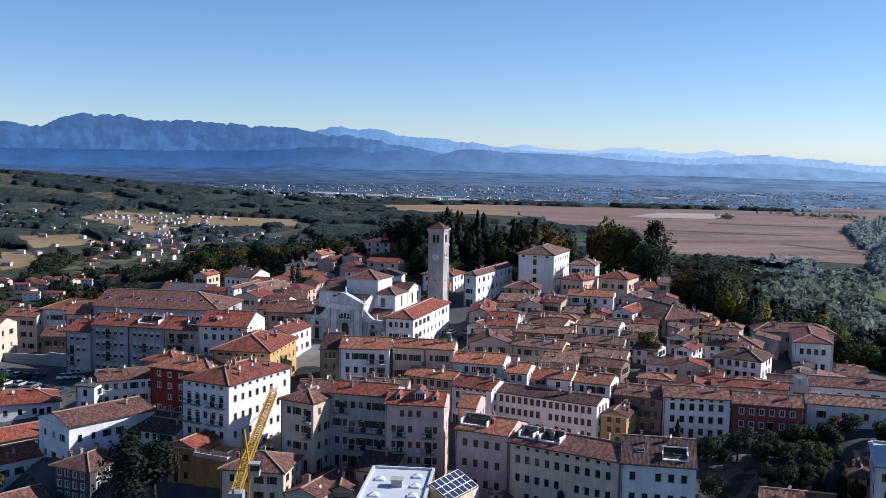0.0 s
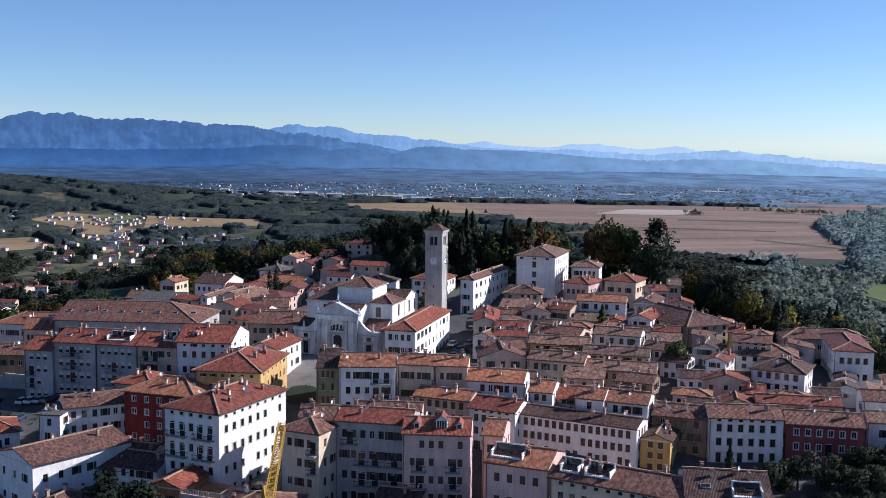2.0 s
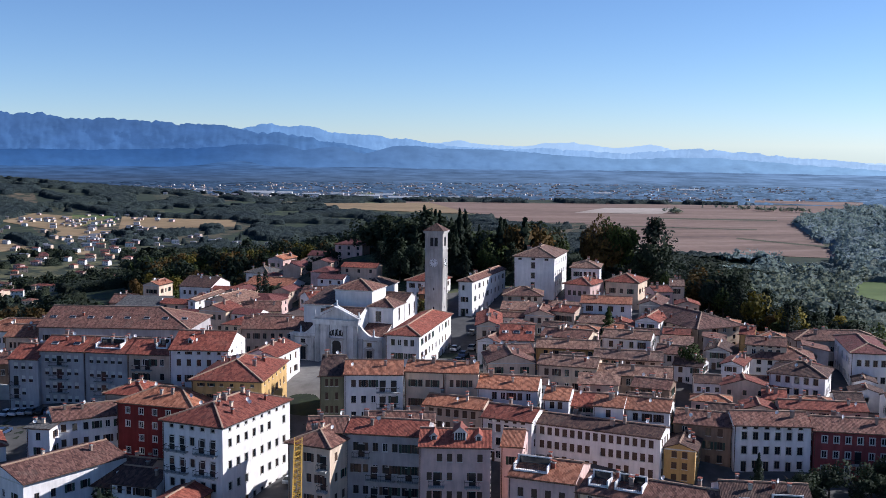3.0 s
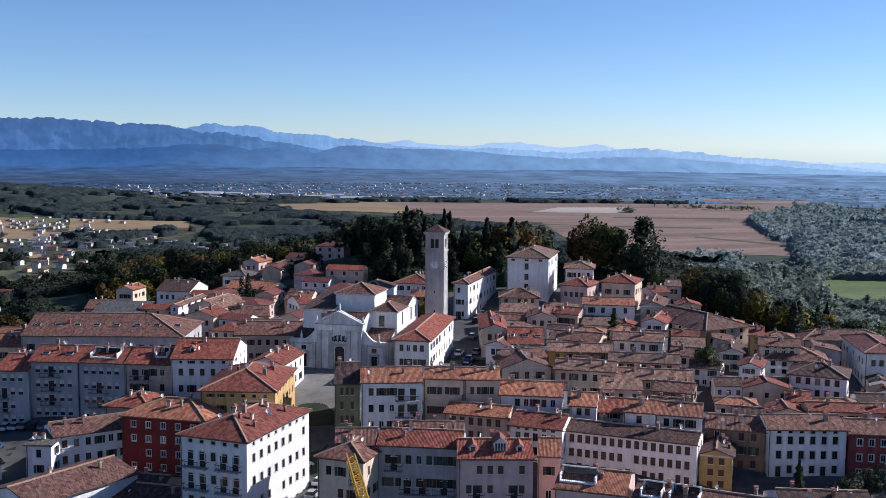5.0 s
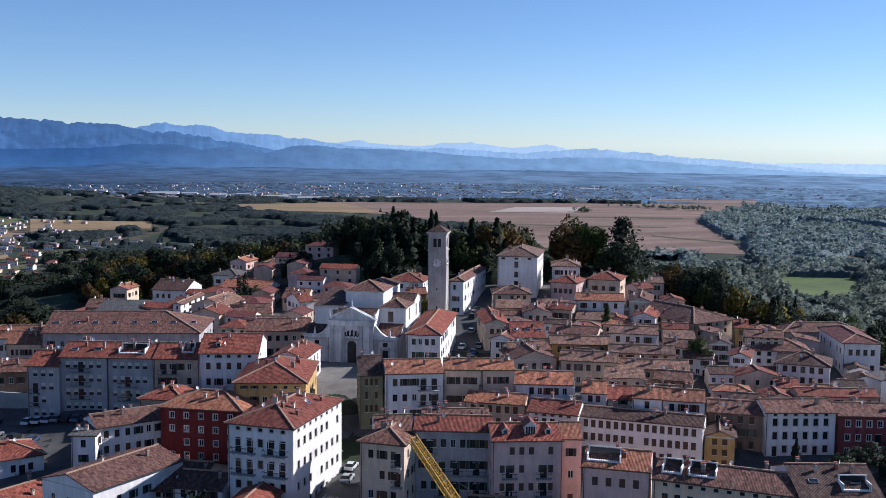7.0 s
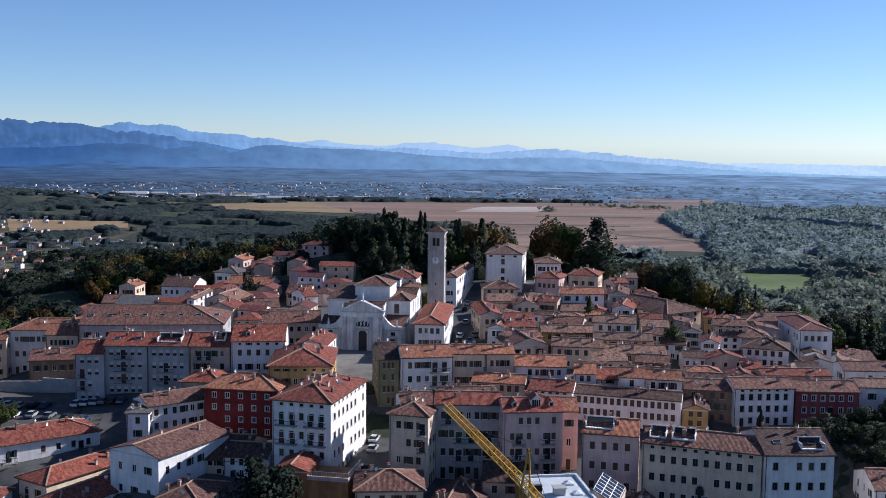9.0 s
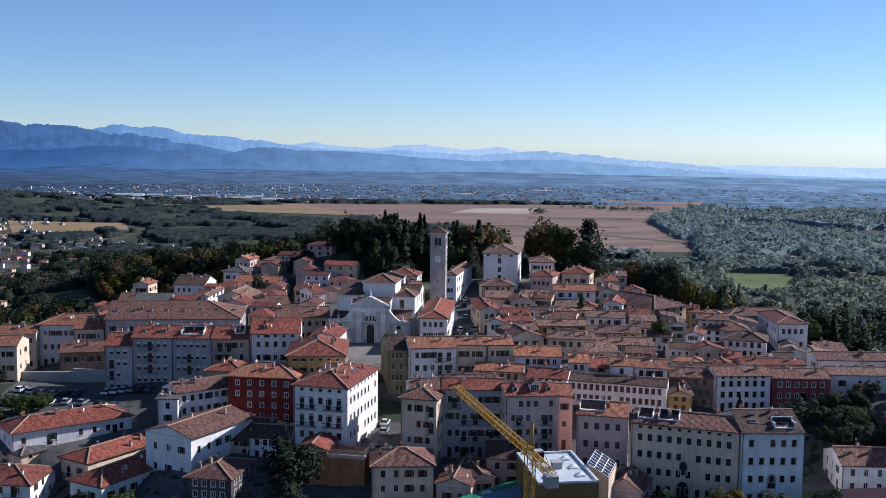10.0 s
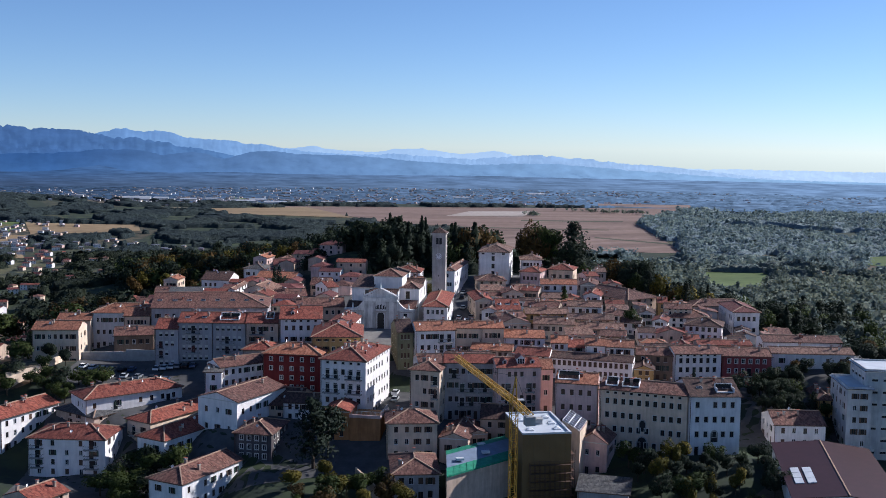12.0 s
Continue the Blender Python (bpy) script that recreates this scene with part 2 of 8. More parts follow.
def window_mesh(w, h, kind):
    """A window that sits in its opening: frame, mullion, panes; kind s has open shutters, c closed ones, f a stone surround, b a blind half down."""
    key = (w, h, kind)
    if key in WINDOWS:
        return WINDOWS[key]
    b = Bld()
    t = 0.07
    y0, y1 = 0.10, 0.17
    b.box(0, t, y0, y1, 0, h, 0); b.box(w - t, w, y0, y1, 0, h, 0)
    b.box(t, w - t, y0, y1, 0, t, 0); b.box(t, w - t, y0, y1, h - t, h, 0)
    if w > 0.75:
        b.box(w / 2 - 0.03, w / 2 + 0.03, y0, y1, t, h - t, 0)
    b.poly([(t, 0.14, t), (w - t, 0.14, t), (w - t, 0.14, h - t), (t, 0.14, h - t)], 1)
    if "s" in kind:
        for x0, x1 in ((-w / 2 - 0.02, -0.02), (w + 0.02, w * 1.5 + 0.02)):
            b.box(x0, x1, -0.06, -0.02, 0, h, 2)
            for k in range(3):
                b.box(x0 + 0.03, x1 - 0.03, -0.075, -0.06, h * (0.08 + 0.31 * k), h * (0.30 + 0.31 * k), 2)
    if "c" in kind:
        for x0, x1 in ((0.01, w / 2 - 0.01), (w / 2 + 0.01, w - 0.01)):
            b.box(x0, x1, 0.02, 0.06, 0.01, h - 0.01, 2)
    if "b" in kind:
        b.box(0.02, w - 0.02, 0.03, 0.07, h * 0.45, h - 0.01, 3)
    if "f" in kind:
        s = 0.14
        b.box(-s, 0, -0.05, -0.004, -s, h + s, 3); b.box(w, w + s, -0.05, -0.004, -s, h + s, 3)
        b.box(0, w, -0.05, -0.004, h, h + s, 3)
    b.box(-0.1, w + 0.1, -0.10, -0.004, -0.09, -0.006, 3)
    shut = SHUTGREEN if "g" in kind else WOODDARK
    WINDOWS[key] = b.mesh("window", [WHITEPAINT if "w" in kind else WOODDARK, GLASS, shut, TRIM])
    return WINDOWS[key]


def opening_rows(length, height, storeys, cols, w, h, attic, ground_floor, rnd, margin=0.9, skip=0.06):
    """Places of the windows of one wall, over a floor line."""
    out = []
    if cols < 1:
        return out
    floor = height / (storeys + (0.35 if attic else 0.12))
    step = (length - 2 * margin) / cols
    for i in range(storeys):
        for k in range(cols):
            if rnd.random() < skip:
                continue
            xc = margin + step * (k + 0.5)
            if i == 0 and ground_floor and k % 2 == 0:
                hh, z = min(2.3, floor * 0.74), 0.1
            else:
                hh, z = min(h, floor * 0.58), i * floor + floor * 0.30
            ww = min(w, step * 0.6)
            out.append((round(xc - ww / 2, 2), round(z, 2), round(ww, 2), round(hh, 2)))
    if attic:
        for k in range(cols):
            xc = margin + step * (k + 0.5)
            ww = min(0.75, step * 0.5)
            out.append((round(xc - ww / 2, 2), round(storeys * floor + 0.12, 2), round(ww, 2), round(min(0.6, floor * 0.2), 2)))
    return out


def facade(b, o, u, inward, length, z0, z1, wins, mat=0):
    """A wall face with openings through to a reveal. o: corner (x, y); u: direction along; inward: direction into the house."""
    xs = sorted({0.0, length} | {v for w in wins for v in (w[0], w[0] + w[2])})
    zs = sorted({z0, z1} | {v for w in wins for v in (w[1], w[1] + w[3])})

    def p(s, z, d=0.0):
        return (o[0] + u[0] * s + inward[0] * d, o[1] + u[1] * s + inward[1] * d, z)

    for i in range(len(xs) - 1):
        xm = (xs[i] + xs[i + 1]) / 2
        mine = sorted((w for w in wins if w[0] < xm < w[0] + w[2]), key=lambda w: w[1])
        z = z0
        for w in mine:
            if w[1] > z:
                b.poly([p(xs[i], z), p(xs[i + 1], z), p(xs[i + 1], w[1]), p(xs[i], w[1])], mat)
            z = w[1] + w[3]
        if z1 > z:
            b.poly([p(xs[i], z), p(xs[i + 1], z), p(xs[i + 1], z1), p(xs[i], z1)], mat)
    for x, z, w, h in wins:
        r = 0.24
        b.poly([p(x, z), p(x, z, r), p(x, z + h, r), p(x, z + h)], mat)
        b.poly([p(x + w, z), p(x + w, z + h), p(x + w, z + h, r), p(x + w, z, r)], mat)
        b.poly([p(x, z), p(x + w, z), p(x + w, z, r), p(x, z, r)], mat)
        b.poly([p(x, z + h), p(x, z + h, r), p(x + w, z + h, r), p(x + w, z + h)], mat)


def roof_faces(kind, L, D, slope, over):
    """Top faces of a roof over the rectangle 0..L, 0..D, heights over the eave: list of polygons, the ridge lines, and the gables."""
    e = -slope * over
    x0, x1, y0, y1 = -over, L + over, -over, D + over
    if kind == "gable":
        h = slope * D / 2
        g = 0.15
        return ([[(-g, y0, e), (L + g, y0, e), (L + g, D / 2, h), (-g, D / 2, h)], [(L + g, y1, e), (-g, y1, e), (-g, D / 2, h), (L + g, D / 2, h)]],
                [((-g, D / 2, h), (L + g, D / 2, h))], [((0, 0), (0, D), (0, D / 2), h), ((L, 0), (L, D), (L, D / 2), h)])
    if kind == "cross":
        h = slope * L / 2
        g = 0.25
        return ([[(x0, -g, e), (L / 2, -g, h), (L / 2, D + g, h), (x0, D + g, e)], [(x1, -g, e), (x1, D + g, e), (L / 2, D + g, h), (L / 2, -g, h)]],
                [((L / 2, -g, h), (L / 2, D + g, h))], [((0, 0), (L, 0), (L / 2, 0), h), ((0, D), (L, D), (L / 2, D), h)])
    if kind == "shed":
        h = slope * D
        return ([[(x0, y0, e), (x1, y0, e), (x1, y1, h + slope * over), (x0, y1, h + slope * over)]], [],
                [((0, 0), (0, D), (0, D), h), ((L, 0), (L, D), (L, D), h)])
    if kind == "hip":
        if L >= D:
            h = slope * D / 2
            a, c = (D / 2, D / 2, h), (L - D / 2, D / 2, h)
            q = [(x0, y0, e), (x1, y0, e), (x1, y1, e), (x0, y1, e)]
            f = [[q[0], q[1], c, a], [q[1], q[2], c], [q[2], q[3], a, c], [q[3], q[0], a]]
        else:
            h = slope * L / 2
            a, c = (L / 2, L / 2, h), (L / 2, D - L / 2, h)
            q = [(x0, y0, e), (x1, y0, e), (x1, y1, e), (x0, y1, e)]
            f = [[q[0], q[1], a], [q[1], q[2], c, a], [q[2], q[3], c], [q[3], q[0], a, c]]
            return f, [(a, c), (q[0], a), (q[1], a), (q[2], c), (q[3], c)], []
        return f, [(a, c), (q[0], a), (q[3], a), (q[1], c), (q[2], c)], []
    if kind == "crosship":      # gable end at the back, hip in front
        h = slope * L / 2
        a, c = (L / 2, L / 2, h), (L / 2, D + 0.2, h)
        q = [(x0, y0, e), (x1, y0, e), (x1, D + 0.2, e), (x0, D + 0.2, e)]
        return [[q[0], q[1], a], [q[1], q[2], c, a], [q[3], q[0], a, c]], [(a, c), (q[0], a), (q[1], a)], [((0, D), (L, D), (L / 2, D), h)]
    if kind == "halfhip":       # ridge along, hip at the far x end
        h = slope * D / 2
        a, c = (-0.15, D / 2, h), (L - D / 2, D / 2, h)
        q = [(-0.15, y0, e), (x1, y0, e), (x1, y1, e), (-0.15, y1, e)]
        return [[q[0], q[1], c, a], [q[1], q[2], c], [q[2], q[3], a, c]], [(a, c), (q[1], c), (q[2], c)], [((0, 0), (0, D), (0, D / 2), h)]
    return [[(x0, y0, 0.05), (x1, y0, 0.05), (x1, y1, 0.05), (x0, y1, 0.05)]], [], []


def roof_build(faces, ridges, thick=0.16, rr=0.14):
    b = Bld()
    for f in faces:
        v = [Vector(p) for p in f]
        nrm = (v[1] - v[0]).cross(v[2] - v[0]).normalized()
        if nrm.z < 0:
            v.reverse()
            nrm = -nrm
        u = Vector((0, 0, 1)).cross(nrm)
        u = u.normalized() if u.length > 1e-4 else Vector((1, 0, 0))
        w = nrm.cross(u)
        b.poly(v, 0, [(p.dot(u), p.dot(w)) for p in v])
        low = [p - Vector((0, 0, thick)) for p in v]
        b.poly(low[::-1], 1)
        for i in range(len(v)):
            j = (i + 1) % len(v)
            b.poly([v[i], low[i], low[j], v[j]], 1)
    for p, q in ridges:
        b.bar(Vector(p) + Vector((0, 0, 0.04)), Vector(q) + Vector((0, 0, 0.04)), rr, 2)
    return b


def roof_height(faces, x, y):
    """Height of the roof over (x, y)."""
    best = -9.0
    for f in faces:
        v = [Vector(p) for p in f]
        nrm = (v[1] - v[0]).cross(v[2] - v[0])
        if abs(nrm.z) < 1e-6:
            continue
        inside = True
        s = 0
        for i in range(len(v)):
            a, c = v[i], v[(i + 1) % len(v)]
            cr = (c.x - a.x) * (y - a.y) - (c.y - a.y) * (x - a.x)
            if s == 0 and abs(cr) > 1e-6:
                s = 1 if cr > 0 else -1
            if cr * s < -1e-6:
                inside = False
        if inside:
            best = max(best, v[0].z - (nrm.x * (x - v[0].x) + nrm.y * (y - v[0].y)) / nrm.z)
    return best


CHIMNEYS, DISH = [], []


def chimney_meshes():
    for w, d, h, mat in ((0.5, 0.5, 1.0, BRICKCH), (0.6, 0.45, 0.8, CREAM), (0.5, 0.75, 1.2, BRICKCH), (0.45, 0.45, 0.8, T_RED)):
        b = Bld()
        b.box(-w / 2, w / 2, -d / 2, d / 2, -0.8, h)
        b.box(-w / 2 - 0.07, w / 2 + 0.07, -d / 2 - 0.07, d / 2 + 0.07, h, h + 0.09, 1)
        for sx in (-1, 1):
            for sy in (-1, 1):
                b.box(sx * w * 0.42 - 0.06, sx * w * 0.42 + 0.06, sy * d * 0.42 - 0.06, sy * d * 0.42 + 0.06, h + 0.09, h + 0.34, 1)
        b.box(-w / 2 - 0.1, w / 2 + 0.1, -d / 2 - 0.1, d / 2 + 0.1, h + 0.34, h + 0.42, 2)
        CHIMNEYS.append(b.mesh("chimney", [mat, CONCRETE, T_RED]))
    b = Bld()
    n = 12
    for k in range(n):
        a0, a1 = 2 * math.pi * k / n, 2 * math.pi * (k + 1) / n
        for r0, r1, d0, d1 in ((0.0, 0.28, 0.0, 0.05), (0.28, 0.5, 0.05, 0.15)):
            b.poly([(r0 * math.cos(a0), -d0, 0.9 + r0 * math.sin(a0)), (r1 * math.cos(a0), -d1, 0.9 + r1 * math.sin(a0)),
                    (r1 * math.cos(a1), -d1, 0.9 + r1 * math.sin(a1)), (r0 * math.cos(a1), -d0, 0.9 + r0 * math.sin(a1))], 0)
    b.box(-0.03, 0.03, 0.0, 0.06, -0.5, 0.9, 1)
    b.bar((0, -0.05, 0.5), (0, -0.5, 0.85), 0.02, 1)
    DISH.append(b.mesh("satellite_dish", [WHITEPAINT, METAL]))


chimney_meshes()
HOUSES = []


def house(label, a, c, depth, eave, walls=WHITE, tiles=T_RED, roof="gable", storeys=3, cols=5, side=3, slope=0.36, over=0.5,
          chimneys=2, dishes=1, attic=False, win="", wsize=(0.95, 1.45), seed=0, sink=1.0, shop=True, base=None, gutter=True, balc=(), sky=0, terr=(), dorm=(), arch=(), band=None, front=(), name="house", group="old town houses"):
    """A house on the ground. a, c: the ends of its front at the eave (left and right as seen from the front); eave: height of the eave above zero."""
    rnd = random.Random(seed * 7919 + int(abs(a[0]) * 31 + abs(a[1]) * 17))
    L = math.hypot(c[0] - a[0], c[1] - a[1])
    turn = math.atan2(c[1] - a[1], c[0] - a[0])
    back = (-math.sin(turn) * depth, math.cos(turn) * depth)
    if base is None:
        base = min(float(v) for v in ground([a[0], c[0], a[0] + back[0], c[0] + back[0]], [a[1], c[1], a[1] + back[1], c[1] + back[1]]))
    H = eave - base
    storeys = max(storeys, round(H / 4.0)) if storeys > 1 else storeys
    root = tagged(new(name), label, "house", group)
    root.matrix_basis = Matrix.Translation((a[0], a[1], base)) @ Matrix.Rotation(turn, 4, 'Z')
    HOUSES.append((a, c, back))
    b = Bld()
    sides = (((0, 0), (1, 0), (0, 1), L, cols, 0.0), ((L, 0), (0, 1), (-1, 0), depth, side, math.pi / 2),
             ((L, depth), (-1, 0), (0, -1), L, 0, math.pi), ((0, depth), (0, -1), (1, 0), depth, side, -math.pi / 2))
    placed = []
    for o, u, inw, ln, n, ang in sides:
        wins = opening_rows(ln, H, storeys, n, wsize[0], wsize[1], attic, shop, rnd)
        if front and ang == 0.0:
            wins = [(fx * L - w / 2, H - down, w, h) for fx, down, w, h in front]
        facade(b, o, u, inw, ln, -sink, H, wins)
        for x, z, w, h in wins:
            placed.append((o[0] + u[0] * x, o[1] + u[1] * x, z, w, h, ang))
    faces, ridges, gables = roof_faces(roof, L, depth, slope, over)
    for p, q, r, h in gables:
        b.poly([(*p, H), (*q, H), (*r, H + h - 0.1)])
    if roof == "flat":
        for x0, x1, y0, y1 in ((-0.02, L + 0.02, -0.02, 0.25), (-0.02, L + 0.02, depth - 0.25, depth + 0.02), (-0.02, 0.25, 0.25, depth - 0.25), (L - 0.25, L + 0.02, 0.25, depth - 0.25)):
            b.box(x0, x1, y0, y1, H, H + 0.6)
    b.poly([(0, 0, H), (L, 0, H), (L, depth, H), (0, depth, H)])
    b.box(-0.06, L + 0.06, -0.06, 0.0, H - 0.32, H - 0.08, 1)
    part("wall", b, [walls, TRIM], root)
    rf = part("roof", roof_build([[(p[0], p[1], p[2] + 0.12) for p in f] for f in faces], [((p[0], p[1], p[2] + 0.12), (q[0], q[1], q[2] + 0.12)) for p, q in ridges]), [tiles, WOODDARK, MORTAR], root)
    rf.location.z = H
    if gutter and roof not in ("flat", "cross"):
        g = Bld()
        z = H - slope * over + 0.02
        g.box(-over, L + over, -over - 0.13, -over, z - 0.1, z + 0.02)
        g.box(0.15, 0.26, -0.14, -0.03, 0.2, H - 0.33)
        part("gutter", g, [COPPER], root)
    for x, y, z, w, h, ang in placed:
        kind = win if win else rnd.choice(["", "", "s", "sg", "c", "w"])
        child("window", window_mesh(w, h, kind), root, Matrix.Translation((x, y, z)) @ Matrix.Rotation(ang, 4, 'Z'))
    for k in range(chimneys + (1 if chimneys else 0)):
        x, y = rnd.uniform(0.12, 0.88) * L, rnd.choice([rnd.uniform(0.25, 0.45), rnd.uniform(0.55, 0.8)]) * depth
        z = H + roof_height(faces, x, y) + 0.1
        child("chimney", rnd.choice(CHIMNEYS), root, Matrix.Translation((x, y, z)) @ Matrix.Rotation(rnd.choice([0, math.pi / 2]), 4, 'Z') @ Matrix.Scale(0.95, 4))
    for k in range(dishes):
        x, y = rnd.uniform(0.1, 0.9) * L, rnd.uniform(0.15, 0.6) * depth
        z = H + roof_height(faces, x, y) + 0.1
        child("satellite_dish", DISH[0], root, Matrix.Translation((x, y, z)) @ Matrix.Rotation(rnd.uniform(0.2, 1.3), 4, 'Z') @ Matrix.Scale(0.75, 4))
    floor = H / (storeys + (0.35 if attic else 0.12)) if storeys else 3.0
    for fx, st, wd in balc:
        balcony(root, fx * L, st * floor, wd)
    for k in range(sky):
        x = L * (k + 0.5) / sky + rnd.uniform(-0.15, 0.15)
        y = depth * (0.22 if roof != "cross" else 0.5)
        ob = child("skylight", SKYLIGHT[0], root)
        ob.matrix_basis = Matrix.Translation((x, y, H + slope * y + 0.16)) @ Matrix.Rotation(math.atan(slope), 4, 'X')
    for fx, y, wd, dp in terr:
        roof_terrace(root, fx * L, y, wd, dp, H + slope * y)
    for fx, wd, hg, glazed in dorm:
        dormer(root, fx * L, depth * 0.16, wd, hg, H + slope * depth * 0.16, tiles, glazed)
    for fx, z, wd, hg in arch:
        arched_door(root, fx * L, z, wd, hg)
    return root, L, H, faces


SKYLIGHT = []


def skylight_mesh():
    s = Bld()
    s.box(-0.75, 0.75, -0.5, 0.5, -0.1, 0.14, 0)
    s.poly([(-0.68, -0.43, 0.145), (0.68, -0.43, 0.145), (0.68, 0.43, 0.145), (-0.68, 0.43, 0.145)], 1)
    SKYLIGHT.append(s.mesh("skylight", [METAL, GLASS]))


skylight_mesh()


def balcony(root, x, z, w):
    """A slab with brackets and an iron railing on the front wall, and the dark door behind it."""
    s = Bld()
    s.box(x - w / 2, x + w / 2, -1.05, 0, z - 0.16, z, 0)
    for k in (-1, 1):
        s.box(x + k * w * 0.38 - 0.08, x + k * w * 0.38 + 0.08, -0.8, 0, z - 0.42, z - 0.16, 0)
    ob = part("balcony", s, [CONCRETE], root)
    r = Bld()
    n = max(4, int(w / 0.28))
    for k in range(n + 1):
        px = x - w / 2 + 0.04 + (w - 0.08) * k / n
        r.box(px - 0.015, px + 0.015, -1.03, -1.0, z, z + 0.95)
    for px in (x - w / 2 + 0.04, x + w / 2 - 0.04):
        r.box(px - 0.02, px + 0.02, -1.0, 0, z + 0.9, z + 0.98)
        r.box(px - 0.02, px + 0.02, -1.0, 0, z + 0.08, z + 0.14)
    r.box(x - w / 2, x + w / 2, -1.05, -0.98, z + 0.93, z + 1.0)
    part("railing", r, [IRON], ob)
    m = max(1, int(w / 2.2))
    for k in range(m):
        d = Bld()
        px = x - w / 2 + w * (k + 0.5) / m
        d.box(px - 0.55, px + 0.55, -0.03, -0.004, z + 0.02, z + 2.25)
        d.box(px - 0.62, px + 0.62, -0.05, -0.03, z + 2.25, z + 2.36, 1)
        part("balcony_door", d, [GLASS, TRIM], ob)


def dormer(root, x, y, w, h, z, tiles, glazed):
    """A gabled dormer on the front slope of a roof."""
    b = Bld()
    b.box(x - w / 2, x + w / 2, y, y + 2.6, z - 0.6, z + h, 0)
    b.poly([(x - w / 2, y, z + h), (x + w / 2, y, z + h), (x, y, z + h + 0.42 * w)], 0)
    body = part("dormer", b, [WHITE], root)
    r = Bld()
    for s in (-1, 1):
        e = x + s * (w / 2 + 0.22)
        r.poly([(e, y - 0.25, z + h - 0.12), (x, y - 0.25, z + h + 0.42 * w + 0.1), (x, y + 3.4, z + h + 0.42 * w + 0.1), (e, y + 3.4, z + h - 0.12)])
        r.poly([(e, y - 0.25, z + h - 0.26), (x, y - 0.25, z + h + 0.42 * w - 0.04), (x, y - 0.25, z + h + 0.42 * w + 0.1), (e, y - 0.25, z + h - 0.12)], 1)
    part("roof", r, [tiles, TRIM], body)
    n = 4 if glazed else 1
    for k in range(n):
        g = Bld()
        x0, x1 = x - w / 2 + 0.14 + (w - 0.28) * k / n, x - w / 2 + 0.14 + (w - 0.28) * (k + 1) / n
        g.box(x0 + 0.05, x1 - 0.05, y - 0.03, y - 0.004, z + 0.1, z + h - 0.12, 0)
        part("pane", g, [GLASS], body)


def arched_door(root, x, z, w, h):
    """A dark arched opening with a stone surround on the front wall."""
    d = Bld()
    r = w / 2
    ring = [(x + r * math.cos(math.pi * k / 8), z + h - r + r * math.sin(math.pi * k / 8)) for k in range(9)]
    d.poly([(x + r, -0.02, z), *[(p, -0.02, q) for p, q in ring], (x - r, -0.02, z)], 0)
    d.box(x + r, x + r + 0.22, -0.1, 0, z, z + h - r, 1); d.box(x - r - 0.22, x - r, -0.1, 0, z, z + h - r, 1)
    for (p0, q0), (p1, q1) in zip(ring, ring[1:]):
        d.bar((p0, -0.06, q0), (p1, -0.06, q1), 0.12, 1)
    part("arched_door", d, [IRON, STONE], root, "dark arched door with a stone surround")


def roof_terrace(root, x, y, w, d, z):
    """A terrace cut into the roof: low white walls, a shaded back with glass doors, a railing."""
    b = Bld()
    b.box(x - w / 2, x + w / 2, y, y + d, z - 1.2, z + 0.35, 0)
    b.box(x - w / 2, x + w / 2, y + d - 0.15, y + d, z + 0.35, z + 2.1, 0)
    b.box(x - w / 2, x - w / 2 + 0.2, y, y + d - 0.15, z + 0.35, z + 1.3, 0)
    b.box(x + w / 2 - 0.2, x + w / 2, y, y + d - 0.15, z + 0.35, z + 1.3, 0)
    b.box(x - w / 2 + 0.3, x + w / 2 - 0.3, y + d - 0.2, y + d - 0.15, z + 0.45, z + 1.9, 1)
    t = part("roof_terrace", b, [WHITE, GLASS], root)
    r = Bld()
    r.box(x - w / 2, x + w / 2, y + 0.02, y + 0.07, z + 1.2, z + 1.26)
    for k in range(int(w / 0.3) + 1):
        px = x - w / 2 + 0.05 + k * 0.3
        r.box(px, px + 0.03, y + 0.02, y + 0.06, z + 0.35, z + 1.2)
    part("railing", r, [IRON], t)


# ---- ground, fields, distance ----
def polar_sheet(name, cx, cy, radii, n, height, mat, far=None):
    R, A = np.meshgrid(radii, np.linspace(0, 2 * np.pi, n, endpoint=False), indexing="ij")
    X, Y = cx + R * np.sin(A), cy + R * np.cos(A)
    Z = height(X.ravel(), Y.ravel())
    v = np.stack([X.ravel(), Y.ravel(), Z], 1)
    i, j = np.meshgrid(np.arange(len(radii) - 1), np.arange(n), indexing="ij")
    a, b2 = (i * n + j).ravel(), (i * n + (j + 1) % n).ravel()
    f = np.stack([a, b2, b2 + n, a + n], 1)[:, ::-1]
    me = bpy.data.meshes.new(name)
    me.from_pydata(v.tolist(), [], f.tolist())
    me.materials.append(mat)
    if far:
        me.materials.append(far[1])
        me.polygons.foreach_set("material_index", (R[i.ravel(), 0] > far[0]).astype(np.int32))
    me.polygons.foreach_set("use_smooth", [True] * len(f))
    me.update()
    return new(name, me)


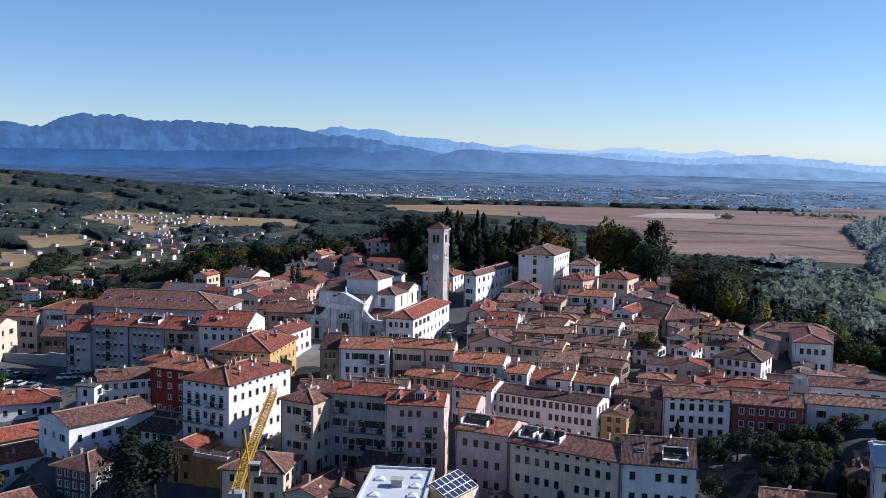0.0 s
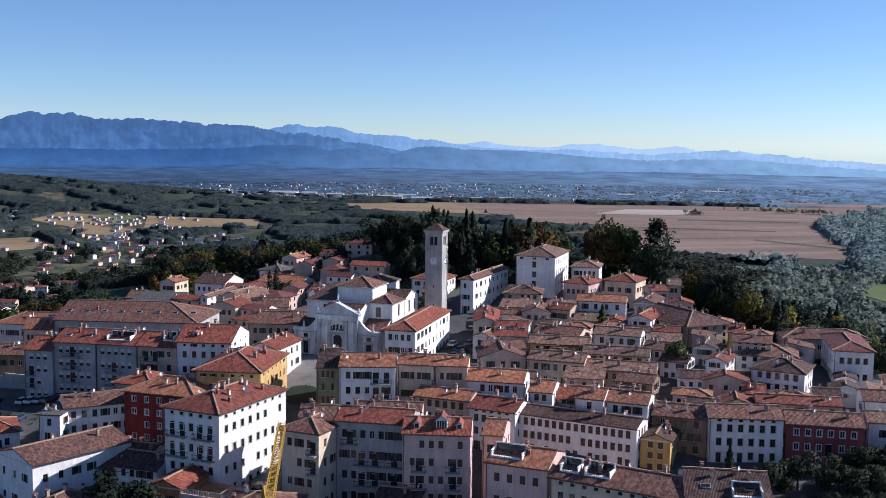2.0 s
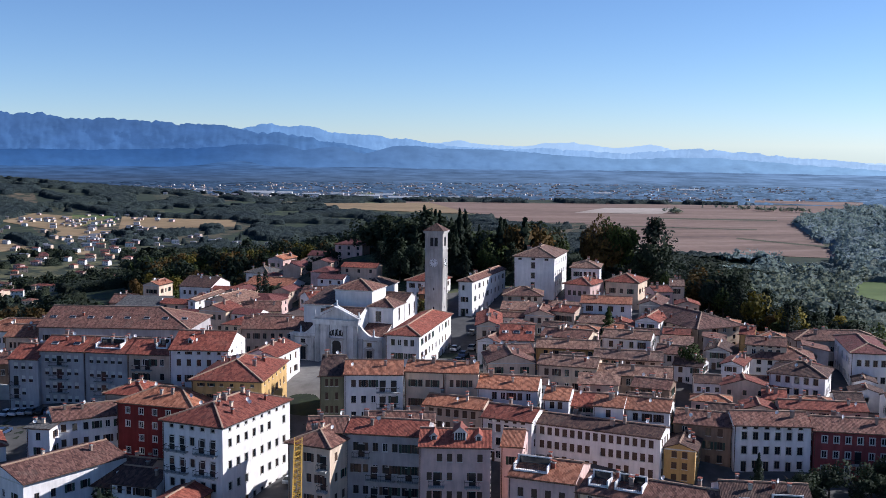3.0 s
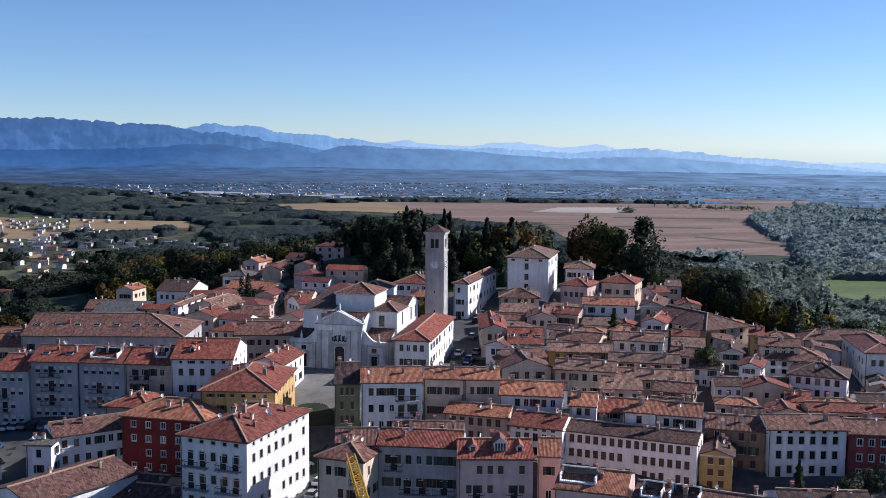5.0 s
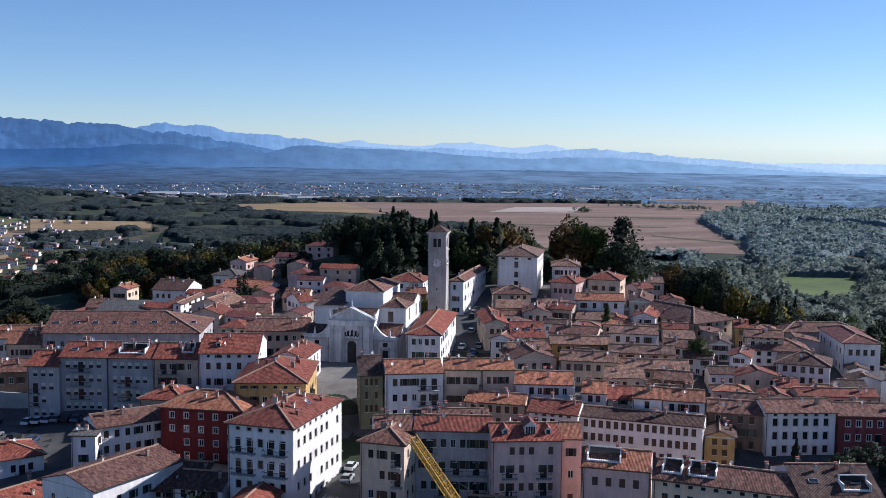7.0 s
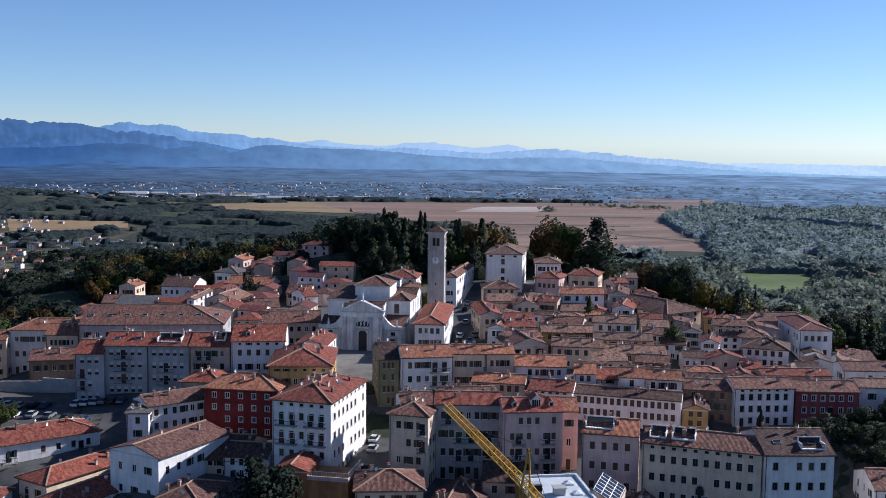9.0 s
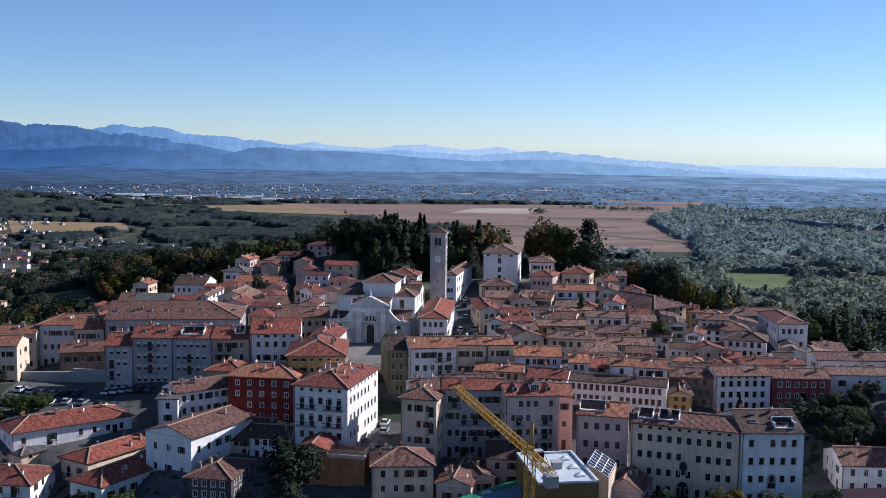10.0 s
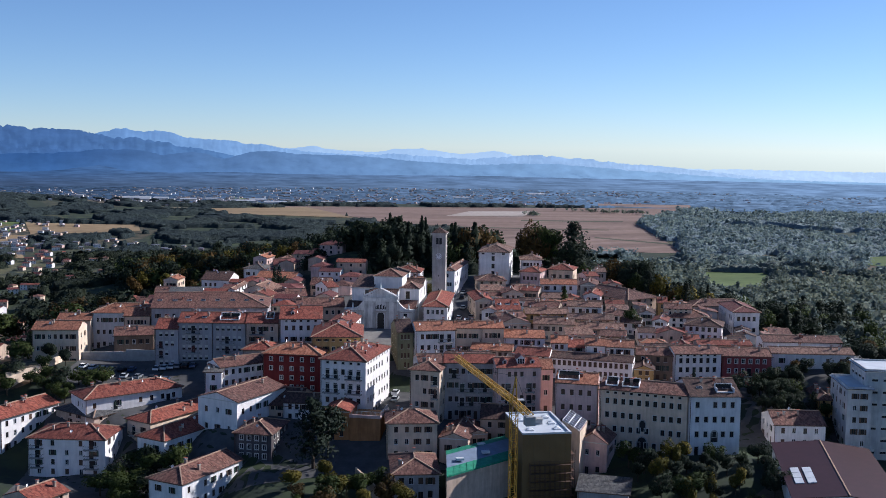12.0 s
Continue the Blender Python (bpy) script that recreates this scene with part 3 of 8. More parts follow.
def ground_material():
    m, n, l, b = material("meadow_and_fields", 0.95)
    pos = n.new("ShaderNodeNewGeometry").outputs["Position"]
    cells = n.new("ShaderNodeTexVoronoi")
    mp = n.new("ShaderNodeMapping")
    mp.inputs["Scale"].default_value = (0.011, 0.0052, 0.0)
    mp.inputs["Rotation"].default_value = (0, 0, 0.4)
    l.new(pos, mp.inputs[0])
    cells.inputs["Scale"].default_value = 1.0
    l.new(mp.outputs[0], cells.inputs["Vector"])
    sep = n.new("ShaderNodeSeparateColor")
    l.new(cells.outputs["Color"], sep.inputs[0])
    r = ramp(n, [(0.0, (0.028, 0.038, 0.022)), (0.4, (0.044, 0.060, 0.026)), (0.58, (0.085, 0.072, 0.044)), (0.78, (0.15, 0.105, 0.070)), (0.9, (0.075, 0.100, 0.036)), (1.0, (0.19, 0.145, 0.095))])
    l.new(sep.outputs[0], r.inputs[0])
    fine = ramp(n, [(0.3, (0.62, 0.62, 0.62)), (0.7, (1.15, 1.15, 1.15))])
    l.new(noise_tex(n, l, pos, 0.05, 8, 0.65), fine.inputs[0])
    col = mixed(n, l, 1.0, r.outputs[0], fine.outputs[0], "MULTIPLY")
    scrub = ramp(n, [(0.44, (0, 0, 0)), (0.54, (1, 1, 1))])
    l.new(noise_tex(n, l, pos, 0.11, 6, 0.7), scrub.inputs[0])
    l.new(mixed(n, l, scrub.outputs[0], col, (0.022, 0.030, 0.020)), b.inputs["Base Color"])
    return m


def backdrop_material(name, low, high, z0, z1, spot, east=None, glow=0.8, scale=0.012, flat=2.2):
    """Far land seen through much air: a plain backdrop with haze put into its colour and a little glow; paler towards
    the sun.
    """
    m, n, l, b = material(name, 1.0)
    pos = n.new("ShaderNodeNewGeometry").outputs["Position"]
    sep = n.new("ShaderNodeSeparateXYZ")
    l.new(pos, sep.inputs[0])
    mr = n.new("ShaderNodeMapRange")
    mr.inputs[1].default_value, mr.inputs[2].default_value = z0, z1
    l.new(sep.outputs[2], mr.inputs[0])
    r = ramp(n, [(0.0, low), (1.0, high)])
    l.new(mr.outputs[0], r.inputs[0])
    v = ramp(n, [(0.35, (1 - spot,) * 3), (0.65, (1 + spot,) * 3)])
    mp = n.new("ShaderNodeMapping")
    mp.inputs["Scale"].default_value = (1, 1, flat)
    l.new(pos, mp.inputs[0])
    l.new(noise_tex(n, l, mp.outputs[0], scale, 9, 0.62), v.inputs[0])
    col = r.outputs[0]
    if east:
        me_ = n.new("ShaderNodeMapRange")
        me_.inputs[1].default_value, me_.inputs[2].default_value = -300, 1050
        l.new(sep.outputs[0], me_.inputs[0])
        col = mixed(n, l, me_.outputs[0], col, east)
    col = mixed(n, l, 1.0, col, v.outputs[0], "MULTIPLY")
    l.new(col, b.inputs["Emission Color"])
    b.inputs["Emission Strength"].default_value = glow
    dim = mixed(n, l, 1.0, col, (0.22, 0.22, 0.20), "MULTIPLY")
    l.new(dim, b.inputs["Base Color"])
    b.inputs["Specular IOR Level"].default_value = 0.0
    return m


# ground past the town's surroundings, its haze put in as blue colour and glow
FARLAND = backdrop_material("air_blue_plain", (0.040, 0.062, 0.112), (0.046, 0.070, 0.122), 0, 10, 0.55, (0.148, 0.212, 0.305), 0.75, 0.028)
radii = np.concatenate([np.linspace(0, 40, 5), np.linspace(48, 420, 90), np.geomspace(428, 1960, 90)])
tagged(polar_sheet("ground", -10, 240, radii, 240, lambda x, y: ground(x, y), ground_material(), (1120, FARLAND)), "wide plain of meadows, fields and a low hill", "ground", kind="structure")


def draped(name, corners, mat, lift, nu, nv):
    """A four-sided sheet that follows the ground."""
    c = [np.array(p, float) for p in corners]
    u, w = np.meshgrid(np.linspace(0, 1, nu + 1), np.linspace(0, 1, nv + 1), indexing="ij")
    u, w = u.ravel()[:, None], w.ravel()[:, None]
    p = c[0] * (1 - u) * (1 - w) + c[1] * u * (1 - w) + c[2] * u * w + c[3] * (1 - u) * w
    z = ground(p[:, 0], p[:, 1]) + lift
    i, j = np.meshgrid(np.arange(nu), np.arange(nv), indexing="ij")
    a = (i * (nv + 1) + j).ravel()
    f = np.stack([a, a + nv + 1, a + nv + 2, a + 1], 1)
    me = bpy.data.meshes.new(name)
    me.from_pydata(np.column_stack([p, z]).tolist(), [], f.tolist())
    me.materials.append(mat)
    me.polygons.foreach_set("use_smooth", [True] * len(f))
    me.update()
    return new(name, me)


def field_material(name, a, c, d, turn=0.3):
    m, n, l, b = material(name, 0.95)
    pos = n.new("ShaderNodeNewGeometry").outputs["Position"]
    mp = n.new("ShaderNodeMapping")
    mp.inputs["Scale"].default_value = (0.004, 0.035, 0.0)
    mp.inputs["Rotation"].default_value = (0, 0, turn)
    l.new(pos, mp.inputs[0])
    r = ramp(n, [(0.30, a), (0.52, c), (0.72, d)])
    l.new(noise_tex(n, l, mp.outputs[0], 1.0, 6, 0.6), r.inputs[0])
    fine = ramp(n, [(0.3, (0.8, 0.8, 0.8)), (0.7, (1.1, 1.1, 1.1))])
    l.new(noise_tex(n, l, pos, 0.12, 6, 0.65), fine.inputs[0])
    l.new(mixed(n, l, 1.0, r.outputs[0], fine.outputs[0], "MULTIPLY"), b.inputs["Base Color"])
    return m


MOOR = field_material("stubble_moor", (0.115, 0.074, 0.058), (0.20, 0.130, 0.102), (0.275, 0.192, 0.155))
GREENF = field_material("green_meadow", (0.055, 0.085, 0.028), (0.085, 0.12, 0.035), (0.12, 0.155, 0.05))
TANF = field_material("dry_field", (0.16, 0.11, 0.06), (0.24, 0.165, 0.09), (0.30, 0.22, 0.13))
DARKF = field_material("green_ditch", (0.05, 0.05, 0.03), (0.07, 0.07, 0.04), (0.10, 0.09, 0.05))
PALEF = field_material("pale_field", (0.30, 0.25, 0.21), (0.36, 0.30, 0.26), (0.42, 0.36, 0.31))
ASPHALT = plain("asphalt", (0.085, 0.082, 0.082), 0.9, 0, 0.3, 0.4)
PAVING = plain("stone_paving", (0.20, 0.185, 0.17), 0.9, 0, 0.25, 0.5)
FIELDS = []


def field(corners, mat, label, lift=0.6):
    FIELDS.append(corners)
    return tagged(draped("field", corners, mat, lift, 24, 24), label, "field", kind="structure")


# fields begin
field([(185, 772), (321, 697), (439, 1069), (215, 1116)], MOOR, "wide moor of reddish brown stubble", 0.24)
field([(140, 962), (401, 976), (611, 1216), (41, 1263)], MOOR, "reddish brown stubble field beyond the moor", 0.36)
field([(-40, 1108), (105, 1048), (79, 1240), (-46, 1189)], TANF, "brown strip of field in the plain", 0.48)
field([(217, 1074), (311, 1075), (363, 1168), (272, 1160)], PALEF, "pale mown strip in the moor", 0.64)
field([(249, 547), (244, 489), (318, 570), (280, 588)], GREENF, "green meadow between hedges", 0.24)
field([(253, 505), (268, 492), (316, 564), (307, 573)], GREENF, "sunny green meadow", 0.24)
field([(315, 580), (350, 541), (364, 561), (328, 600)], TANF, "dry orange brown strip of field", 0.24)
field([(259, 645), (282, 615), (293, 633), (269, 664)], TANF, "narrow dry strip of field", 0.24)
field([(412, 585), (429, 566), (480, 630), (444, 626)], GREENF, "green meadow at the wood", 0.24)
field([(-251, 908), (-216, 915), (-229, 984), (-268, 981)], GREENF, "green field in the plain", 0.24)
field([(-314, 925), (-248, 869), (-233, 961), (-302, 982)], TANF, "dry brown field in the plain", 0.24)
field([(-209, 892), (-117, 921), (-120, 975), (-224, 981)], TANF, "dry brown field beside a wood", 0.24)
field([(-249, 837), (-210, 835), (-211, 883), (-249, 889)], TANF, "tan field beside a village", 0.24)
field([(-255, 597), (-246, 625), (-259, 679), (-290, 683)], TANF, "pale tan field near the edge of the town", 0.24)
field([(-276, 709), (-237, 751), (-272, 811), (-316, 783)], TANF, "dry field by the village", 0.24)
field([(287, 1011), (404, 998), (411, 1013), (292, 1025)], DARKF, "green ditch across the moor", 0.46)
field([(297, 830), (344, 754), (349, 763), (301, 838)], DARKF, "green ditch across the moor", 0.32)
field([(175, 951), (342, 898), (346, 906), (177, 958)], DARKF, "green ditch across the moor", 0.32)
field([(493, 1274), (604, 1207), (635, 1271), (511, 1314)], MOOR, "reddish field beyond the moor", 0.40)
field([(-204, 725), (-194, 726), (-201, 759), (-210, 759)], TANF, "tan field beside a village", 0.24)
field([(-6, 1454), (52, 1401), (56, 1460), (3, 1499)], GREENF, "green field beside the factories", 0.40)
# fields end
tagged(draped("pavement", [(-135, 168), (125, 150), (120, 345), (-110, 345)], ASPHALT, 0.05, 90, 70), "dark asphalt streets and yards of the old town", "street", kind="structure")
tagged(draped("pavement_square", [(-44, 232), (-18, 222), (-12, 252), (-37, 262)], PAVING, 0.12, 14, 14), "pale stone paving of the church square", "square", kind="structure")


def mountain_range(label, crest, dist, depth, rough, mat, seed):
    """Slopes that climb from the plain to a crest: pairs of azimuth and elevation in degrees, seen from over the town."""
    az = np.linspace(crest[0][0], crest[-1][0], 900)
    el = np.interp(az, [c[0] for c in crest], [c[1] for c in crest])
    rows_n = 30
    v = []
    for k in range(rows_n):
        s = k / (rows_n - 1)
        for a, e in zip(az, el):
            spur = noise.fractal(Vector((a * 0.7 + 1.6 * s, s * 2.2, seed)), 0.8, 2.1, 5)
            fine = noise.fractal(Vector((a * 2.2 - 2.4 * s, s * 5.0, seed + 4)), 0.8, 2.1, 4)
            jag = 1.2 - 2.2 * abs(noise.fractal(Vector((a * 1.5, s * 0.6, seed + 9)), 0.7, 2.1, 6))
            top = 64 + dist * math.tan(radians(e + rough * (0.05 * spur + 0.10 * jag - 0.04)))
            z = -8 + (top + 8) * (s ** 1.1 + rough * (0.16 * spur + 0.05 * fine) * math.sin(math.pi * s))
            r = dist - depth * (1 - s) + rough * (36 * spur + 14 * fine) * math.sin(math.pi * s)
            v.append((-52 + r * math.sin(radians(a)), 12 + r * math.cos(radians(a)), z))
    n = len(az)
    f = [(k * n + i, k * n + i + 1, (k + 1) * n + i + 1, (k + 1) * n + i) for k in range(rows_n - 1) for i in range(n - 1)]
    me = bpy.data.meshes.new("backdrop")
    me.from_pydata(v, [], f)
    me.materials.append(mat)
    me.polygons.foreach_set("use_smooth", [True] * len(f))
    me.update()
    return tagged(new("backdrop", me), label, "mountains", kind="structure")


# haze tones of the ranges: foot, crest, then the paler side towards the sun
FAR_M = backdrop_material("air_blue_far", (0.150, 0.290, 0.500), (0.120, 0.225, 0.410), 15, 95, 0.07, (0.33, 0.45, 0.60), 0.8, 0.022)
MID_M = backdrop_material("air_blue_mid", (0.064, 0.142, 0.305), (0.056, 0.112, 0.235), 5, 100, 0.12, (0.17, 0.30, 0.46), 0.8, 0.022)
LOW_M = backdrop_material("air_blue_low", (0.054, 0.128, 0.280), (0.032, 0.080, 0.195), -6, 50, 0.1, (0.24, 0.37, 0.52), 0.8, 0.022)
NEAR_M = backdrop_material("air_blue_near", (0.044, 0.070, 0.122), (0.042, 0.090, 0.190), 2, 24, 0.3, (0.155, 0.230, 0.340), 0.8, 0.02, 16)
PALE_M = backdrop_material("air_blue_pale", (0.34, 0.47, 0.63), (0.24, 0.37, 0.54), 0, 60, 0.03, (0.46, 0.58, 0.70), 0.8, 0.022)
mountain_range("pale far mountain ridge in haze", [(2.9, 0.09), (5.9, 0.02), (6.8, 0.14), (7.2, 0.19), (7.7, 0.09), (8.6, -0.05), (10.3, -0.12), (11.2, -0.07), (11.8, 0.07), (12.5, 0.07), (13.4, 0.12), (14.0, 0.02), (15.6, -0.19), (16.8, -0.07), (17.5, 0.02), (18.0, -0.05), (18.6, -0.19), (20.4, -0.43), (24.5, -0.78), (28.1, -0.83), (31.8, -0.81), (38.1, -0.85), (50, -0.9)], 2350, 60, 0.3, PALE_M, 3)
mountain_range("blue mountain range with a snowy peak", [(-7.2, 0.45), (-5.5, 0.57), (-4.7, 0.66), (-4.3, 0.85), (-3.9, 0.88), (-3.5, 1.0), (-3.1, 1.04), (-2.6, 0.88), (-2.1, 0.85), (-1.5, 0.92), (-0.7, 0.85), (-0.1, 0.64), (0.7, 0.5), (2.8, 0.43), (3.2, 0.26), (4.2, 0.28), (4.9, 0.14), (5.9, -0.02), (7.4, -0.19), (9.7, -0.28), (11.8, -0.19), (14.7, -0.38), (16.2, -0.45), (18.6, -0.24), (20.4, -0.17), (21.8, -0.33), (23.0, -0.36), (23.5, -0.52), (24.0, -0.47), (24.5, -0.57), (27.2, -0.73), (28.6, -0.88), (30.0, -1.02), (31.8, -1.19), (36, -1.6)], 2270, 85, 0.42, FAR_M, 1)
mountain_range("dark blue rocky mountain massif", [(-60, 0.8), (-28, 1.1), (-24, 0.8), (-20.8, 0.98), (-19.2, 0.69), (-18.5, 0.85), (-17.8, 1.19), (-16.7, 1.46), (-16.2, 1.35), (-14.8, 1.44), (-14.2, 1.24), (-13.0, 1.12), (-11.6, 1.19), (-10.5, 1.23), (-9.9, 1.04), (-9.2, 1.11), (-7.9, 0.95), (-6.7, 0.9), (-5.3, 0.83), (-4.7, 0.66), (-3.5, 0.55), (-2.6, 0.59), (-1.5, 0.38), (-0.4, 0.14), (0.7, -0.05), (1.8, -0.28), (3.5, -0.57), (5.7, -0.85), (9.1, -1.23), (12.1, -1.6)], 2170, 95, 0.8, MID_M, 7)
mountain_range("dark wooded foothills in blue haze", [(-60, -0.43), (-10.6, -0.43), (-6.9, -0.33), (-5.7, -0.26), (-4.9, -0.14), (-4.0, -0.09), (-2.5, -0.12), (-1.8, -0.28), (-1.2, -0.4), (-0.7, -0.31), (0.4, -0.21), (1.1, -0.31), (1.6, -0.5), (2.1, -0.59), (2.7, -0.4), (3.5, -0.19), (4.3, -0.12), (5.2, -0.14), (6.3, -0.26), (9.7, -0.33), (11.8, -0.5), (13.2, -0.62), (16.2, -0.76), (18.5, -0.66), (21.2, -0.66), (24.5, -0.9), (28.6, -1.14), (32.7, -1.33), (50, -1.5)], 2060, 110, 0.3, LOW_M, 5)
# upright strip added for the plain's far rim, with one low hump
mountain_range("far plain with low dark hills at the foot of the mountains", [(-60, -1.2), (-12.3, -1.28), (-8.9, -1.33), (-6.9, -1.26), (-5.7, -1.09), (-4.7, -0.97), (-4.0, -1.09), (-3.3, -1.26), (-0.9, -1.35), (2.4, -1.3), (5.7, -1.37), (10.3, -1.4), (16.2, -1.37), (21.8, -1.42), (35.4, -1.47), (50, -1.5)], 1900, 110, 0.12, NEAR_M, 15)


# ---- the cathedral and its bell tower ----
def block(name, root, x0, x1, y0, y1, h, roof, slope, tiles, walls=WHITE, over=0.35, wins=(), low=0.0):
    """One white volume of the church with its roof. wins: (side, x, z, w, h)."""
    L, D = x1 - x0, y1 - y0
    b = Bld()
    sides = {"f": ((0, 0), (1, 0), (0, 1), L, 0.0), "r": ((L, 0), (0, 1), (-1, 0), D, math.pi / 2), "b": ((L, D), (-1, 0), (0, -1), L, math.pi), "l": ((0, D), (0, -1), (1, 0), D, -math.pi / 2)}
    body = child(name, None, root)
    body.matrix_basis = Matrix.Translation((x0, y0, 0))
    for key, (o, u, inw, ln, ang) in sides.items():
        mine = [w[1:] for w in wins if w[0] == key]
        facade(b, o, u, inw, ln, low, h, mine)
        for x, z, w, hh in mine:
            child("window", window_mesh(w, hh, "f"), body, Matrix.Translation((o[0] + u[0] * x, o[1] + u[1] * x, z)) @ Matrix.Rotation(ang, 4, 'Z'))
    faces, ridges, gables = roof_faces(roof, L, D, slope, over)
    for p, q, r, hh in gables:
        b.poly([(*p, h), (*q, h), (*r, h + hh - 0.1)])
    b.box(-0.15, L + 0.15, -0.15, 0.0, h - 0.4, h - 0.05, 1)
    part("wall", b, [walls, TRIM], body)
    rf = part("roof", roof_build([[(p[0], p[1], p[2] + 0.1) for p in f] for f in faces], [((p[0], p[1], p[2] + 0.1), (q[0], q[1], q[2] + 0.1)) for p, q in ridges]), [tiles, TRIM, MORTAR], body)
    rf.location.z = h
    return body


def column(b, x, y0, z0, z1, w, mat=0):
    """A flat pilaster with base and capital."""
    b.box(x - w / 2, x + w / 2, y0 - 0.34, y0, z0 + 0.5, z1 - 0.45, mat)
    b.box(x - w / 2 - 0.1, x + w / 2 + 0.1, y0 - 0.46, y0, z0, z0 + 0.5, mat)
    b.box(x - w / 2 - 0.1, x + w / 2 + 0.1, y0 - 0.46, y0, z1 - 0.45, z1, mat)


def cathedral(a, turn, base):
    root = tagged(new("cathedral"), "white stone cathedral with pedimented front and brown roofs", "church")
    root.matrix_basis = Matrix.Translation((a[0], a[1], base)) @ Matrix.Rotation(radians(turn), 4, 'Z')
    W, c0, c1 = 23.7, 6.6, 17.6
    hw, hc = 7.1, 10.7
    # front: two wings, a taller centre, curved shoulders and a pediment
    b = Bld()
    wl_ = [(2.6, 4.7, 1.2, 1.0), (2.5, 0.6, 1.4, 3.2)]
    wr_ = [(19.9, 4.7, 1.2, 1.0), (19.8, 0.6, 1.4, 3.2)]
    facade(b, (0, 0), (1, 0), (0, 1), c0, -3, hw, wl_)
    facade(b, (c1, 0), (1, 0), (0, 1), W - c1, -3, hw, [(x - c1, z, w, h) for x, z, w, h in wr_])
    door = [(11.1, 0.4, 2.3, 4.6)]
    facade(b, (c0, -0.5), (1, 0), (0, 1), c1 - c0, -3, hc, [(x - c0, z, w, h) for x, z, w, h in door])
    for x in (c0, c1):
        b.poly([(x, -0.5, -3), (x, 1.2, -3), (x, 1.2, hc), (x, -0.5, hc)])
    b.poly([(c0, 1.2, hw), (c1, 1.2, hw), (c1, 1.2, hc), (c0, 1.2, hc)])
    for x0, x1 in ((0, c0), (c1, W)):
        b.poly([(x0, 0, hw), (x1, 0, hw), (x1, 1.2, hw), (x0, 1.2, hw)])
    for x in (0, W):
        b.poly([(x, 0, -3), (x, 1.2, -3), (x, 1.2, hw), (x, 0, hw)])
    part("front_wall", b, [MARBLE], root, "white stone front of two wings and a taller centre")
    for box in ((-0.25, c0, -0.3, 0.0, hw - 0.5, hw + 0.06), (c1, W + 0.25, -0.3, 0.0, hw - 0.5, hw + 0.06),
                (c0 - 0.35, c1 + 0.35, -1.0, -0.5, hc - 1.0, hc - 0.02), (c0 - 0.6, c1 + 0.6, -1.25, 1.2, hc, hc + 0.35)):
        d = Bld()
        d.box(*box)
        part("cornice", d, [MARBLE], root, "projecting white stone cornice")
    for x, y0, top, w in [(x, 0.0, hw - 0.5, 0.8) for x in (0.5, 5.8, 18.4, 23.2)] + [(x, -0.5, hc - 1.0, 0.95) for x in (7.3, 10.0, 14.5, 17.2)]:
        d = Bld()
        column(d, x, y0, 0.0, top, w)
        part("pilaster", d, [PILASTER], root, "grey stone pilaster with base and capital")
    # shoulders
    for sx in (-1, 1):
        cx, w = (c0, 4.2) if sx < 0 else (c1, 4.2)
        b = Bld()
        prev = None
        for k in range(9):
            t = k / 8
            x = cx + sx * w * t
            z = hw + (hc - hw - 0.4) * (1 - math.sin(t * math.pi / 2)) ** 1.15
            if prev:
                b.poly([(prev[0], 0, hw), (x, 0, hw), (x, 0, z), (prev[0], 0, prev[1])])
                b.poly([(prev[0], 0.9, hw), (x, 0.9, hw), (x, 0.9, z), (prev[0], 0.9, prev[1])])
                b.poly([(prev[0], 0, prev[1]), (x, 0, z), (x, 0.9, z), (prev[0], 0.9, prev[1])])
            prev = (x, z)
        part("shoulder", b, [MARBLE], root, "curved white stone shoulder wall")
    # pediment
    mid, ap = (c0 + c1) / 2, hc + 3.3
    b = Bld()
    b.poly([(c0, -0.5, hc + 0.3), (c1, -0.5, hc + 0.3), (mid, -0.5, ap - 0.35)])
    for sx in (-1, 1):
        x = mid + sx * (c1 - c0 + 1.2) / 2
        b.bar((x, -0.85, hc + 0.5), (mid, -0.85, ap), 0.28)
        b.bar((x, 0.4, hc + 0.5), (mid, 0.4, ap), 0.28)
        b.poly([(x, -0.85, hc + 0.7), (mid, -0.85, ap + 0.2), (mid, 0.8, ap + 0.2), (x, 0.8, hc + 0.7)])
    part("pediment", b, [MARBLE], root, "white stone pediment")
    d = Bld()
    d.box(11.1, 13.4, -0.34, -0.28, 0.4, 5.0)
    part("door", d, [IRON], root, "dark arched portal door")
    d = Bld()
    for k in range(9):
        a0, a1 = math.pi * k / 9, math.pi * (k + 1) / 9
        d.poly([(12.25 + 1.15 * math.cos(a0), -0.52, 5.0 + 1.0 * math.sin(a0)), (12.25 + 1.15 * math.cos(a1), -0.52, 5.0 + 1.0 * math.sin(a1)), (12.25, -0.52, 5.0)])
        d.bar((12.25 + 1.3 * math.cos(a0), -0.58, 5.0 + 1.15 * math.sin(a0)), (12.25 + 1.3 * math.cos(a1), -0.58, 5.0 + 1.15 * math.sin(a1)), 0.12, 1)
    part("door_arch", d, [IRON, MARBLE], root)
    for x, z, w, h in wl_ + wr_:
        child("window", window_mesh(w, h, "f"), root, Matrix.Translation((x, 0, z)))
    # string course, door and window surrounds, portal
    for x0, x1, y in ((0.0, c0, 0.0), (c1, W, 0.0)):
        d = Bld()
        d.box(x0, x1, y - 0.16, y, 6.0, 6.3)
        part("string_course", d, [STONE], root, "grey stone band on the front")
